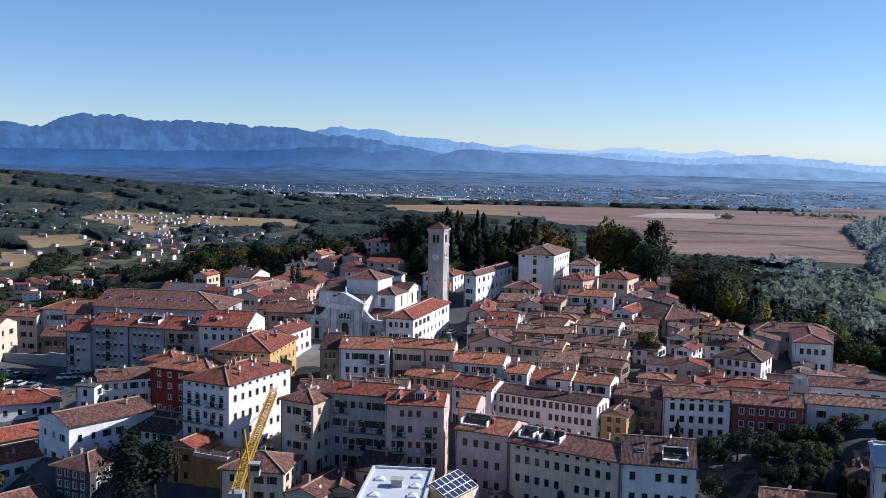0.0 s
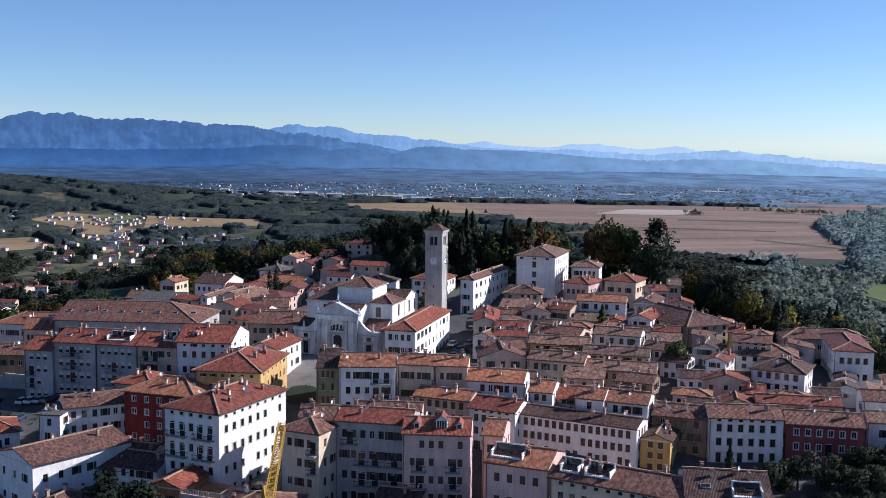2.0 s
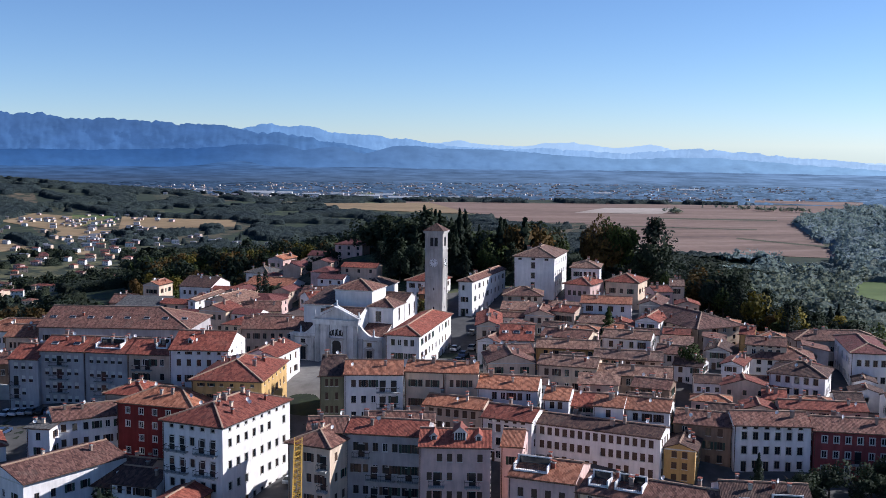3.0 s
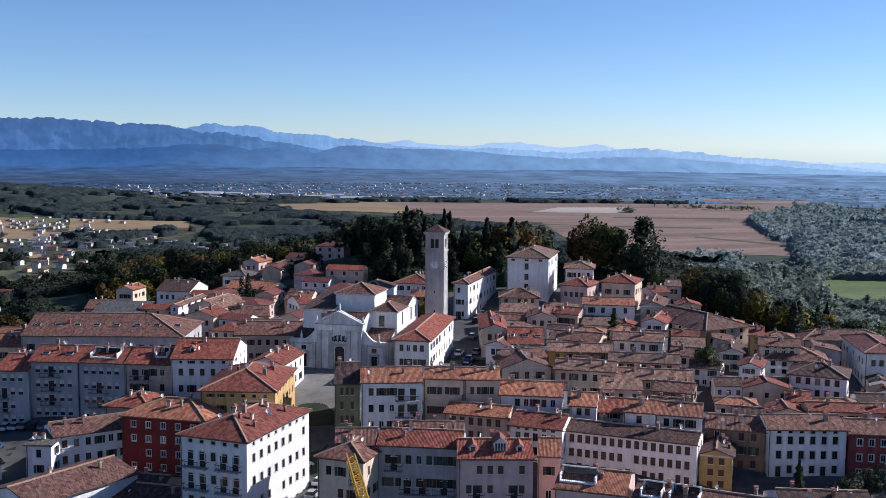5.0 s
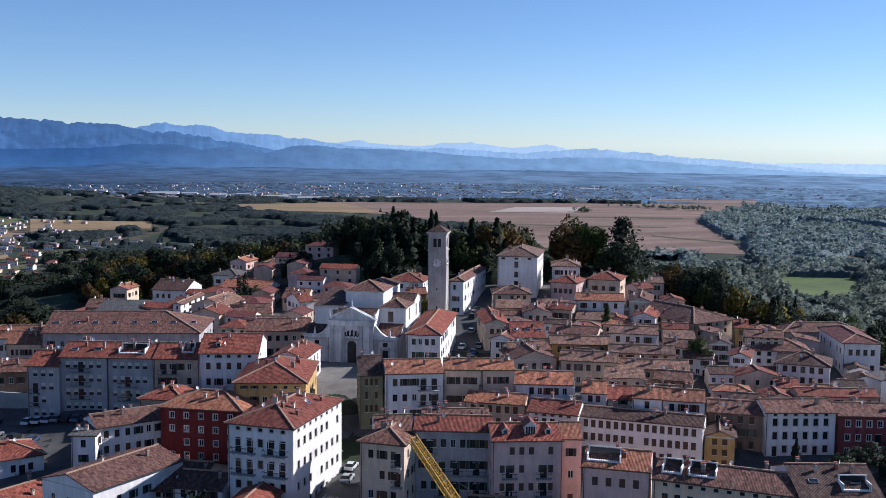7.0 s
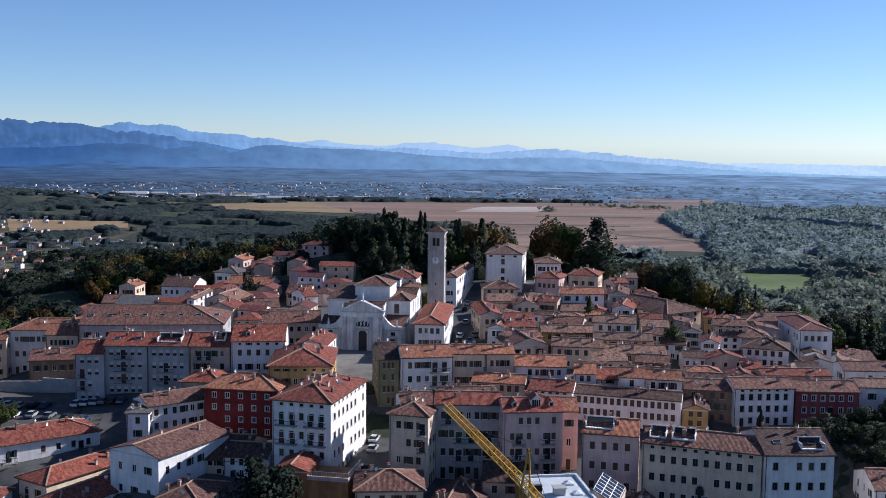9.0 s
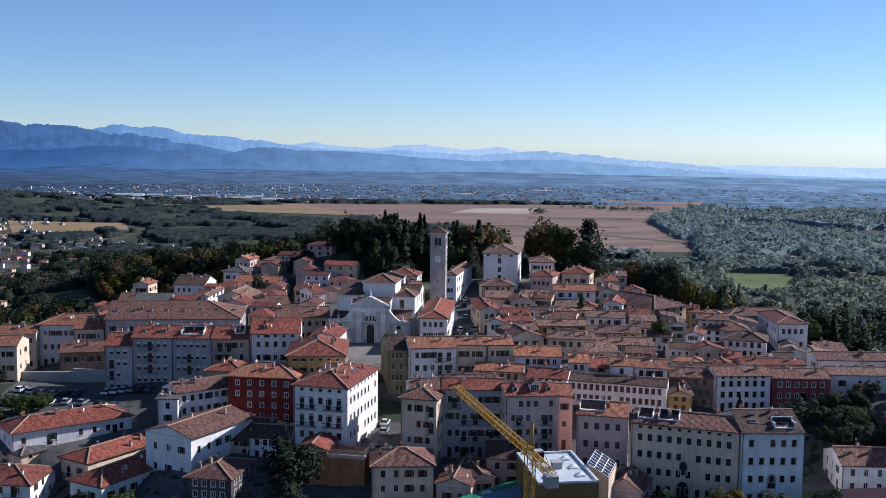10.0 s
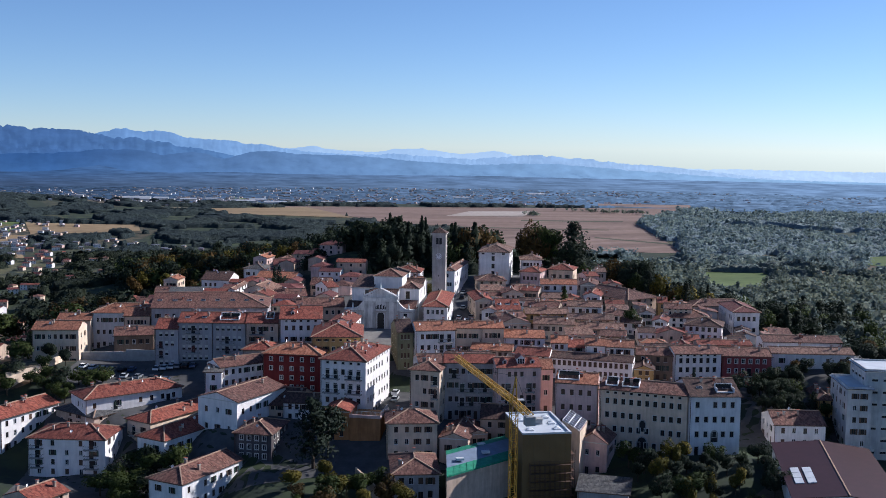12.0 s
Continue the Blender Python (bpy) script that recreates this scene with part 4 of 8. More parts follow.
    for x in (3.2, 20.5):
        d = Bld()
        d.box(x - 1.15, x - 0.8, -0.28, 0, 0.0, 3.95); d.box(x + 0.8, x + 1.15, -0.28, 0, 0.0, 3.95)
        d.box(x - 1.35, x + 1.35, -0.36, 0, 3.95, 4.2)
        for k in range(6):
            a0, a1 = math.pi * k / 6, math.pi * (k + 1) / 6
            d.bar((x + 1.2 * math.cos(a0), -0.3, 4.2 + 0.45 * math.sin(a0)), (x + 1.2 * math.cos(a1), -0.3, 4.2 + 0.45 * math.sin(a1)), 0.09)
        part("door_surround", d, [STONE], root, "stone surround with a curved gable")
    d = Bld()
    for x in (10.55, 13.95):
        d.box(x - 0.25, x + 0.25, -0.78, -0.5, 0.0, 5.9)
    d.box(10.1, 14.4, -0.95, -0.5, 6.15, 6.5)
    d.box(10.3, 14.2, -0.8, -0.5, 5.9, 6.15)
    part("portal", d, [STONE], root, "stone portal with columns and a flat cornice")
    # dark carved arms over the portal
    r = random.Random(4)
    for k, x in enumerate((10.5, 11.3, 12.25, 13.2, 14.0)):
        d = Bld()
        hgt = (0.55, 0.95, 1.15, 0.95, 0.55)[k]
        d.box(x - 0.22, x + 0.22, -0.66, -0.5, 7.2, 7.2 + hgt)
        d.bar((x - 0.3, -0.62, 7.0), (x + 0.25, -0.62, 7.5 + hgt), 0.12)
        d.bar((x + 0.3, -0.62, 7.1), (x - 0.2, -0.62, 7.4 + hgt), 0.1)
        part("relief", d, [IRON], root, "dark carved relief over the portal")
    for x, z in ((mid, ap + 0.1), (c0 - 0.2, hc + 0.35), (c1 + 0.2, hc + 0.35), (c0 - 4.0, hw), (c1 + 4.0, hw)):
        d = Bld()
        ring = [(0.38 * math.cos(k * math.pi / 4), 0.38 * math.sin(k * math.pi / 4)) for k in range(8)]
        d.box(-0.4, 0.4, -0.4, 0.4, 0, 0.35)
        d.prism(ring, 0.35, 1.5)
        d.prism([(0.75 * p, 0.75 * q) for p, q in ring], 1.5, 2.2)
        d.prism([(0.4 * p, 0.4 * q) for p, q in ring], 2.2, 2.7)
        o = part("finial", d, [MARBLE], root, "small stone statue on the front")
        o.matrix_basis = Matrix.Translation((x, 0.2, z)) @ Matrix.Scale(0.72, 4)
    # body
    block("side_aisle", root, 0.4, 23.3, 1.2, 30, 6.8, "flat", 0.3, T_BROWN, low=-4)
    block("lean_to_roof", root, 17.6, 23.3, 1.2, 9, 6.9, "shed", 0.36, T_BROWN)
    block("lean_to_roof", root, 0.4, 6.4, 1.2, 5.0, 6.9, "shed", 0.5, T_DARK)
    block("chapel", root, 1.2, 8.4, 5, 22, 13.4, "shed", 0.14, T_DARK, wins=(("f", 4.6, 10.2, 1.3, 2.4),))
    block("nave", root, 7.6, 17.4, 1.25, 9, 11.8, "gable", 0.34, T_DARK)
    block("crossing", root, 8.0, 17.8, 9, 19, 17.0, "hip", 0.42, T_BROWN)
    block("transept", root, 17.4, 23.9, 7.5, 16, 13.3, "hip", 0.5, T_BROWN, wins=(("f", 2.0, 9.6, 1.3, 2.6), ("r", 4.0, 9.6, 0.9, 3.0)))
    block("choir_side", root, 16.5, 24.0, 16, 26, 13.3, "gable", 0.34, T_DARK, wins=(("r", 3.0, 9.6, 0.9, 3.0), ("r", 7.0, 9.6, 0.9, 3.0)))
    block("choir", root, 9.5, 17.2, 19, 30, 16.6, "hip", 0.42, T_DARK)
    # steps
    s = Bld()
    for k in range(4):
        s.box(7.0 - k * 0.5, 17.5 + k * 0.5, -1.6 - 0.45 * k, -0.5, -3, 0.35 - 0.17 * k)
    part("steps", s, [MARBLE], root)
    return root


cathedral((-37.5, 263.9), -22.5, 10.7)


def bell_tower(a, turn, base, top, w):
    root = tagged(new("bell_tower"), "square grey stone bell tower with clock and pyramid roof", "tower")
    root.matrix_basis = Matrix.Translation((a[0], a[1], base)) @ Matrix.Rotation(radians(turn), 4, 'Z')
    H = top - base
    b = Bld()
    h1 = H - 4.9
    slit = [(w / 2 - 0.2, H - 15.5, 0.4, 0.7), (w / 2 - 0.2, H - 20.5, 0.4, 0.7)]
    bell = [(w / 2 - 1.05, H - 3.9, 0.95, 2.3), (w / 2 + 0.1, H - 3.9, 0.95, 2.3)]
    for o, u, inw in (((0, 0), (1, 0), (0, 1)), ((w, 0), (0, 1), (-1, 0)), ((w, w), (-1, 0), (0, -1)), ((0, w), (0, -1), (1, 0))):
        facade(b, o, u, inw, w, 0, H, slit + bell)
    for z, e, t in ((h1, 0.22, 0.35), (H - 0.45, 0.38, 0.45), (H - 12.6, 0.12, 0.25), (3.0, 0.25, 0.4)):
        b.box(-e, w + e, -e, 0, z, z + t); b.box(-e, w + e, w, w + e, z, z + t)
        b.box(-e, 0, 0, w, z, z + t); b.box(w, w + e, 0, w, z, z + t)
    for x in (0.0, w - 0.55):
        b.box(x, x + 0.55, -0.10, 0, h1 + 0.35, H - 0.45); b.box(x, x + 0.55, -0.12, 0, 3.4, h1)
        b.box(w, w + 0.10, x, x + 0.55, h1 + 0.35, H - 0.45); b.box(w, w + 0.12, x, x + 0.55, 3.4, h1)
    part("shaft", b, [STONE], root)
    # added dark box that stands for the shade behind slits and bell openings
    d = Bld()
    d.box(0.35, w - 0.35, 0.35, w - 0.35, 2, H - 0.5)
    part("dark_core", d, [IRON], root)
    e = 0.55
    faces = [[(-e, -e, 0), (w + e, -e, 0), (w / 2, w / 2, 2.0)], [(w + e, -e, 0), (w + e, w + e, 0), (w / 2, w / 2, 2.0)],
             [(w + e, w + e, 0), (-e, w + e, 0), (w / 2, w / 2, 2.0)], [(-e, w + e, 0), (-e, -e, 0), (w / 2, w / 2, 2.0)]]
    rf = part("roof", roof_build(faces, []), [T_DARK, STONE, MORTAR], root)
    rf.location.z = H + 0.15
    # clock faces on the front and the side
    for ang, o in ((0.0, (w / 2, -0.02, H - 8.2)), (math.pi / 2, (w + 0.02, w / 2, H - 8.2))):
        c = Bld()
        c.box(-1.35, 1.35, -0.10, 0, -1.35, 1.35, 2)
        n = 28
        for k in range(n):
            a0, a1 = 2 * math.pi * k / n, 2 * math.pi * (k + 1) / n
            c.poly([(0, -0.13, 0), (1.1 * math.cos(a0), -0.13, 1.1 * math.sin(a0)), (1.1 * math.cos(a1), -0.13, 1.1 * math.sin(a1))])
        clock = part("clock", c, [WHITEPAINT, IRON, STONE], root, "pale round clock face")
        clock.matrix_basis = Matrix.Translation(o) @ Matrix.Rotation(ang, 4, 'Z')
        for k in range(12):
            s, cc = math.sin(k * math.pi / 6), math.cos(k * math.pi / 6)
            g = Bld()
            g.bar((0.74 * s, -0.16, 0.74 * cc), (1.02 * s, -0.16, 1.02 * cc), 0.06)
            part("hour_mark", g, [IRON], clock)
        for name, q, r in (("hour_hand", (-0.4, -0.18, 0.42), 0.05), ("minute_hand", (-0.16, -0.2, 0.82), 0.04)):
            g = Bld()
            g.bar((0, q[1], 0), q, r)
            part(name, g, [IRON], clock)
    return root


bell_tower((-3.3, 280.05), -21.5, 10.5, 41.2, 4.7)


# ---- the houses of the town ----
house("long hall with a tan tiled hip roof and skylights", (-100.5, 274.4), (-62.9, 268.7), 20, 18, walls=GREY, tiles=T_BROWN, roof='halfhip', storeys=2, cols=14, side=4, chimneys=1, dishes=0, seed=1, sky=8)
house("low grey apartment house beside the car park", (-99.1, 246.3), (-92.3, 244.8), 12, 15.8, walls=GREY, tiles=T_RED, storeys=4, cols=3, side=2, seed=2, win='b', shop=False, balc=((0.25, 1, 2.0), (0.25, 2, 2.0)))
house("grey apartment house with balconies and red roof", (-92.3, 246.1), (-82.2, 243.9), 12, 17.6, walls=GREY, tiles=T_RED, storeys=4, cols=5, side=2, chimneys=3, dishes=2, seed=3, win='b', shop=False, balc=((0.45, 1, 4.2), (0.45, 2, 4.2), (0.45, 3, 4.2)), sky=2)
house("grey apartment house with roof terrace and balconies", (-82.2, 244.4), (-72.3, 241.6), 12, 17.5, walls=GREY, tiles=T_RED, storeys=4, cols=5, side=2, chimneys=3, dishes=3, seed=4, win='b', shop=False, balc=((0.45, 1, 4.2), (0.45, 2, 4.2)), terr=((0.5, 1.2, 6.0, 2.6),))
house("beige apartment house with a red roof dormer", (-72.1, 241.1), (-62.6, 238.9), 12, 17.6, walls=BEIGE, tiles=T_RED, storeys=4, cols=4, side=2, chimneys=2, seed=5, win='', shop=False, balc=((0.35, 1, 4.5), (0.35, 2, 4.5), (0.35, 3, 4.5)), terr=((0.72, 2.0, 2.6, 2.2),))
house("white house with red roof and blue-grey windows", (-62.3, 236.7), (-49.6, 234.7), 15, 19.3, walls=WHITE, tiles=T_RED, storeys=3, cols=5, side=3, attic=True, chimneys=4, dishes=1, seed=6, dorm=((0.3, 1.0, 0.8, False),))
house("white house with a stepped red roof", (-46.8, 239.2), (-39.6, 236.6), 14, 17.3, walls=WHITE, tiles=T_RED, roof='cross', storeys=3, cols=3, side=4, seed=7)
house("ochre palace with a red hip roof", (-55.0, 217.8), (-41.0, 215.0), 20, 16.9, walls=OCHRE, tiles=T_RED, roof='hip', storeys=3, cols=6, side=6, chimneys=5, dishes=2, attic=True, seed=8)
house("dark red house with white framed windows", (-69.3, 216.3), (-53.7, 209.9), 12, 13.0, walls=REDWALL, tiles=T_ORANGE, roof='hip', storeys=4, cols=5, side=3, chimneys=3, dishes=2, win='wf', wsize=(0.9, 1.2), seed=9, shop=False)
house("small house with a red hip roof", (-74.1, 227.9), (-65.3, 224.7), 10, 12.0, walls=BEIGE, tiles=T_RED, roof='hip', storeys=2, cols=3, side=3, seed=10)
house("white palace with red hip roof and balconies", (-56.4, 191.7), (-45.4, 185.6), 21.5, 15.8, walls=WHITE, tiles=T_RED, roof='hip', storeys=4, cols=5, side=8, slope=0.34, chimneys=9, dishes=3, attic=True, seed=11, shop=False, name='palace', balc=((0.25, 2, 4.6), (0.74, 2, 4.6), (0.25, 3, 4.6), (0.74, 3, 4.6)), win='f')
house("white house with a worn brown roof", (-81.3, 215.0), (-68.0, 220.6), 8.5, 9.6, walls=WHITE, tiles=T_BROWN, storeys=3, side=6, seed=12, roof='gable', cols=6)
house("white gabled hall with a long brown roof", (-88.0, 195.0), (-78.6, 186.2), 20.5, 6.5, walls=WHITE, tiles=T_BROWN, roof='cross', slope=0.27, storeys=2, cols=3, side=6, chimneys=1, dishes=0, seed=13, shop=False)
house("low house with a dark roof between yards", (-70.4, 196.2), (-61.8, 193.0), 16, 3.0, walls=CREAM, tiles=T_DARK, storeys=2, cols=4, side=3, seed=14)
house("white house with red hip roof by the car park", (-116.9, 208.5), (-91.7, 219.4), 11, 3.8, walls=WHITE, tiles=T_RED, roof='hip', storeys=2, cols=8, side=3, chimneys=3, dishes=3, seed=15, balc=((0.3, 1, 3.0), (0.85, 1, 3.0)))
house("white apartment house with balconies and red roof", (-129.9, 195.8), (-111.0, 189.5), 12, -2.2, walls=WHITE, tiles=T_RED, roof='hip', storeys=4, cols=5, side=3, chimneys=2, dishes=2, seed=16, shop=False, win='', balc=((0.12, 1, 3.2), (0.12, 2, 3.2), (0.12, 3, 3.2), (0.82, 1, 3.6), (0.82, 2, 3.6), (0.82, 3, 3.6)))
house("low house with a red roof in the lower lane", (-106.2, 202.2), (-100.1, 195.7), 21, -0.2, walls=CREAM, tiles=T_RED, roof='crosship', storeys=2, cols=2, side=6, seed=17, balc=((0.3, 1, 2.4),))
house("white low house with red roof and drain pipe", (-103.4, 190.2), (-96.6, 183.6), 24, -1.7, walls=WHITE, tiles=T_RED, roof='crosship', storeys=2, cols=2, side=7, seed=18, slope=0.42)
house("dark stone villa with white corner stones", (-79.8, 179.3), (-71.0, 175.3), 13, 0.6, walls=DARKSTONE, tiles=T_BROWN, roof='hip', storeys=3, cols=4, side=4, win='wf', seed=20, shop=False, name='villa')
house("white terrace house with a red roof and arcades", (-137.8, 206.2), (-124.8, 221.9), 10, 0.2, walls=WHITE, tiles=T_RED, storeys=3, cols=7, side=2, seed=21, chimneys=4)
house("house with a dark grey hip roof", (-125.4, 218.8), (-114.7, 206.0), 13, -0.6, walls=BEIGE, tiles=T_GREY, roof='hip', storeys=2, cols=4, side=4, seed=22, dishes=2)
house("ochre villa with an orange roof over terraces", (-136.0, 261.3), (-122.1, 258.6), 10, 14.2, walls=CREAM, tiles=T_ORANGE, roof='gable', storeys=2, cols=7, side=2, seed=23)
house("white long house with an orange roof", (-119.8, 286.9), (-98.6, 283.0), 12, 15.0, walls=WHITE, tiles=T_ORANGE, roof='hip', storeys=3, cols=10, side=3, seed=24, dishes=2)
house("small white house with an orange roof", (-131.1, 285.9), (-120.2, 283.6), 9, 13.0, walls=CREAM, tiles=T_ORANGE, storeys=2, cols=4, seed=25)
house("brown house with a brown roof by the car park", (-111.8, 263.5), (-99.7, 263.2), 10, 11.0, walls=BROWNWALL, tiles=T_BROWN, storeys=2, cols=5, seed=26)
house("red roofed house at the foot of the slope", (-125.1, 164.8), (-118.3, 172.0), 10, -9.0, walls=BEIGE, tiles=T_RED, storeys=2, cols=3, seed=27)
house("low white wing with a flat roof", (-85.6, 212.5), (-81.1, 211.6), 8, 9.0, walls=WHITE, tiles=T_GREY, roof='shed', slope=0.06, storeys=3, cols=1, side=2, seed=150, chimneys=1, dishes=1)
house("long house with a brown roof before the gardens", (-100.3, 165.1), (-92.8, 158.4), 22, -5.0, walls=WHITE, tiles=T_BROWN, roof='crosship', storeys=2, cols=2, side=7, seed=151, chimneys=1)
house("rectory in white with a red hip roof", (-15.0, 246.1), (-7.5, 243.5), 32, 20.4, walls=WHITE, tiles=T_RED, roof='hip', storeys=3, cols=4, side=9, chimneys=0, dishes=0, seed=30, name='rectory')
house("olive green house with shutters", (-29.6, 218.6), (-24.8, 218.2), 14, 17.2, walls=OLIVE, tiles=T_DARK, storeys=4, cols=3, side=3, win='c', seed=31)
house("white house with loggias and a terracotta roof", (-24.7, 215.2), (-13.0, 214.3), 10.7, 18.1, walls=WHITE, tiles=T_ORANGE, storeys=4, cols=5, side=3, seed=32, chimneys=1, balc=((0.75, 1, 4.6), (0.75, 2, 4.6), (0.75, 3, 4.6)), slope=0.31)
house("row house in cream with a terracotta roof", (-12.4, 217.0), (-4.8, 215.2), 8.2, 18.2, walls=CREAM, tiles=T_ORANGE, storeys=3, cols=4, seed=33, slope=0.31)
house("row house in cream with terracotta roof and gable wall", (-4.6, 215.2), (2.2, 214.1), 8.2, 18.2, walls=CREAM, tiles=T_ORANGE, storeys=3, cols=4, seed=34, slope=0.31)
house("white row house with a terracotta roof", (1.8, 212.3), (13.3, 208.9), 9.8, 15.7, walls=WHITE, tiles=T_ORANGE, storeys=3, cols=6, seed=35, slope=0.31)
house("beige row house with brown shutters", (-9.2, 210.8), (1.8, 205.4), 7.4, 12.9, walls=BEIGE, tiles=T_ORANGE, storeys=3, cols=6, win='c', seed=36, slope=0.31)
house("white row house with a dark red roof", (1.2, 201.1), (9.9, 196.3), 9.0, 12.8, walls=WHITE, tiles=T_RED, storeys=3, cols=5, attic=True, seed=37, slope=0.31)
house("brick house with a red lean-to roof", (-12.1, 219.6), (-7.6, 217.9), 8.2, 12.6, walls=ORANGE, tiles=T_RED, storeys=3, cols=2, seed=38, slope=0.31)
house("grey back house with iron balconies", (-31.2, 184.9), (-24.4, 184.4), 9.0, 14.9, walls=GREY, tiles=T_BROWN, storeys=4, cols=4, seed=39, balc=((0.6, 1, 3.4), (0.6, 2, 3.4)), slope=0.31)
house("grey back house with galleries and balconies", (-24.5, 184.1), (-11.3, 180.5), 9.0, 15.0, walls=GREY, tiles=T_RED, storeys=4, cols=7, seed=40, chimneys=3, balc=((0.45, 1, 5.0), (0.8, 1, 3.6), (0.45, 2, 5.0), (0.8, 2, 3.6), (0.2, 3, 3.0)), slope=0.31)
house("narrow house behind with a brown roof", (-20.8, 194.9), (-8.5, 193.3), 5.7, 14.0, walls=BEIGE, tiles=T_BROWN, storeys=3, cols=6, seed=41, chimneys=4, slope=0.31)
house("tall pink house with balconies and a glazed dormer", (-12.7, 175.1), (-1.1, 173.4), 9.8, 15.0, walls=PINK, tiles=T_RED, storeys=5, cols=6, seed=42, chimneys=3, win='c', wsize=(0.85, 1.3), balc=((0.25, 1, 2.6), (0.25, 2, 2.6), (0.25, 3, 2.6), (0.75, 1, 2.6), (0.75, 2, 2.6), (0.75, 3, 2.6)), dorm=((0.57, 2.0, 1.5, True), (0.2, 1.0, 0.9, False), (0.83, 1.0, 0.9, False)), slope=0.31)
house("yellow-grey corner house with small balconies", (-34.2, 182.4), (-27.2, 178.6), 12, 14.0, walls=CREAM, tiles=T_BROWN, roof='crosship', storeys=4, cols=3, side=4, seed=43, chimneys=4, balc=((0.85, 2, 1.8), (0.85, 3, 1.8)))
house("pink house with a roof terrace", (1.0, 168.2), (10.6, 163.4), 10.7, 12.0, walls=PINK, tiles=T_ORANGE, storeys=3, cols=4, side=3, seed=44, win='c', terr=((0.3, 1.2, 5.6, 2.6),), slope=0.31)
house("low red roofed link house", (2.1, 183.1), (5.7, 182.1), 9.8, 12.4, walls=PINK, tiles=T_ORANGE, storeys=3, cols=1, seed=45, chimneys=0, dishes=0, slope=0.31)
house("long cream palace with an attic terrace", (10.8, 162.0), (29.0, 150.0), 10.7, 11.3, walls=CREAM, tiles=T_BROWN, storeys=3, cols=10, side=3, attic=True, seed=46, chimneys=3, terr=((0.12, 1.5, 3.2, 2.4), (0.34, 1.5, 4.4, 2.6)), arch=((0.5, 0.1, 2.3, 3.8), (0.5, 5.2, 1.5, 3.0)), win='f', slope=0.31)
house("white villa with dark roof and arched door", (29.3, 149.4), (41.8, 146.6), 15, 11.4, walls=WHITE, tiles=T_DARK, roof='gable', storeys=3, cols=5, side=3, seed=47, chimneys=3, name='villa', terr=((0.72, 1.0, 4.5, 2.4),), sky=2, arch=((0.5, 3.6, 1.5, 3.0),), win='f')
house("long white house with brown shutters and a dark roof", (10.9, 199.2), (31.5, 186.9), 7.4, 12.0, walls=WHITE, tiles=T_DARK, storeys=3, cols=15, side=3, seed=48, win='c', chimneys=3, slope=0.27)
house("small ochre house with a dark gable roof", (32.7, 188.4), (37.7, 186.0), 10, 9.8, walls=OCHRE, tiles=T_DARK, roof='cross', storeys=3, cols=2, seed=49, win='c')
house("brown plastered house with a mottled roof", (36.9, 195.8), (46.4, 191.6), 9.0, 12.4, walls=BROWNWALL, tiles=T_BROWN, storeys=3, cols=4, seed=50, slope=0.31)
house("white-blue house with dark windows and mottled roof", (46.5, 190.5), (60.2, 188.2), 9.0, 13.2, walls=WHITE, tiles=T_BROWN, storeys=3, cols=6, attic=True, seed=51, win='f', slope=0.31)
house("dark rose red house with white framed windows", (60.6, 188.0), (74.2, 184.1), 9.0, 12.6, walls=ROSE, tiles=T_BROWN, storeys=3, cols=6, win='wf', wsize=(0.9, 1.3), seed=52, balc=((0.55, 1, 2.6),), slope=0.31)
house("small white house with a red roof", (13.8, 205.0), (18.4, 203.3), 9.0, 15.0, walls=WHITE, tiles=T_ORANGE, storeys=3, cols=2, seed=53, slope=0.31)
house("white courtyard house with a brown roof", (22.1, 198.7), (27.3, 196.5), 8.2, 15.2, walls=WHITE, tiles=T_ORANGE, storeys=3, cols=1, seed=54, slope=0.31)
house("white house with a glazed veranda", (28.1, 198.3), (35.7, 194.9), 8.2, 14.6, walls=WHITE, tiles=T_ORANGE, storeys=3, cols=3, seed=55, slope=0.31)
house("grey narrow house in the court", (19.6, 206.3), (24.3, 204.6), 9.8, 13.2, walls=GREY, tiles=T_RED, storeys=3, cols=2, seed=56, slope=0.31)
house("tall narrow white house", (57.8, 227.6), (61.6, 225.2), 9, 16.4, walls=WHITE, tiles=T_RED, roof='cross', storeys=3, cols=2, seed=60, chimneys=1)
house("white house with a low hip roof", (66.0, 221.0), (75.5, 214.8), 10, 16.0, walls=WHITE, tiles=T_DARK, roof='hip', storeys=3, cols=5, seed=61, win='f')
house("white house with a red-brown hip roof", (68.0, 237.0), (81.0, 231.8), 11, 15.8, walls=WHITE, tiles=T_BROWN, roof='hip', storeys=3, cols=5, seed=62, win='f')
house("low house with a long red roof", (60.0, 201.5), (76.0, 197.5), 5.7, 13.3, walls=CREAM, tiles=T_RED, storeys=2, cols=7, seed=63, slope=0.31)
house("small white house with a red roof and gable", (60.0, 210.2), (64.5, 208.5), 7.4, 13.0, walls=WHITE, tiles=T_RED, storeys=2, cols=2, seed=64, slope=0.31)
house("big white school with a maroon roof", (89.6, 231.5), (98.0, 229.0), 21, 17.8, walls=WHITE, tiles=T_MAROON, roof='hip', slope=0.3, storeys=3, cols=4, side=7, seed=65, chimneys=0, dishes=0, shop=False, win='f')
house("stone wing with a long brown roof", (86.5, 253.5), (107.5, 250.5), 9, 16.6, walls=STONE, tiles=T_BROWN, roof='hip', storeys=2, cols=6, seed=66, chimneys=1, dishes=0)
house("cream house with a long brown hip roof", (62.4, 256.2), (75.7, 261.1), 22, 19.0, walls=CREAM, tiles=T_BROWN, roof='crosship', storeys=3, cols=4, side=6, seed=67)
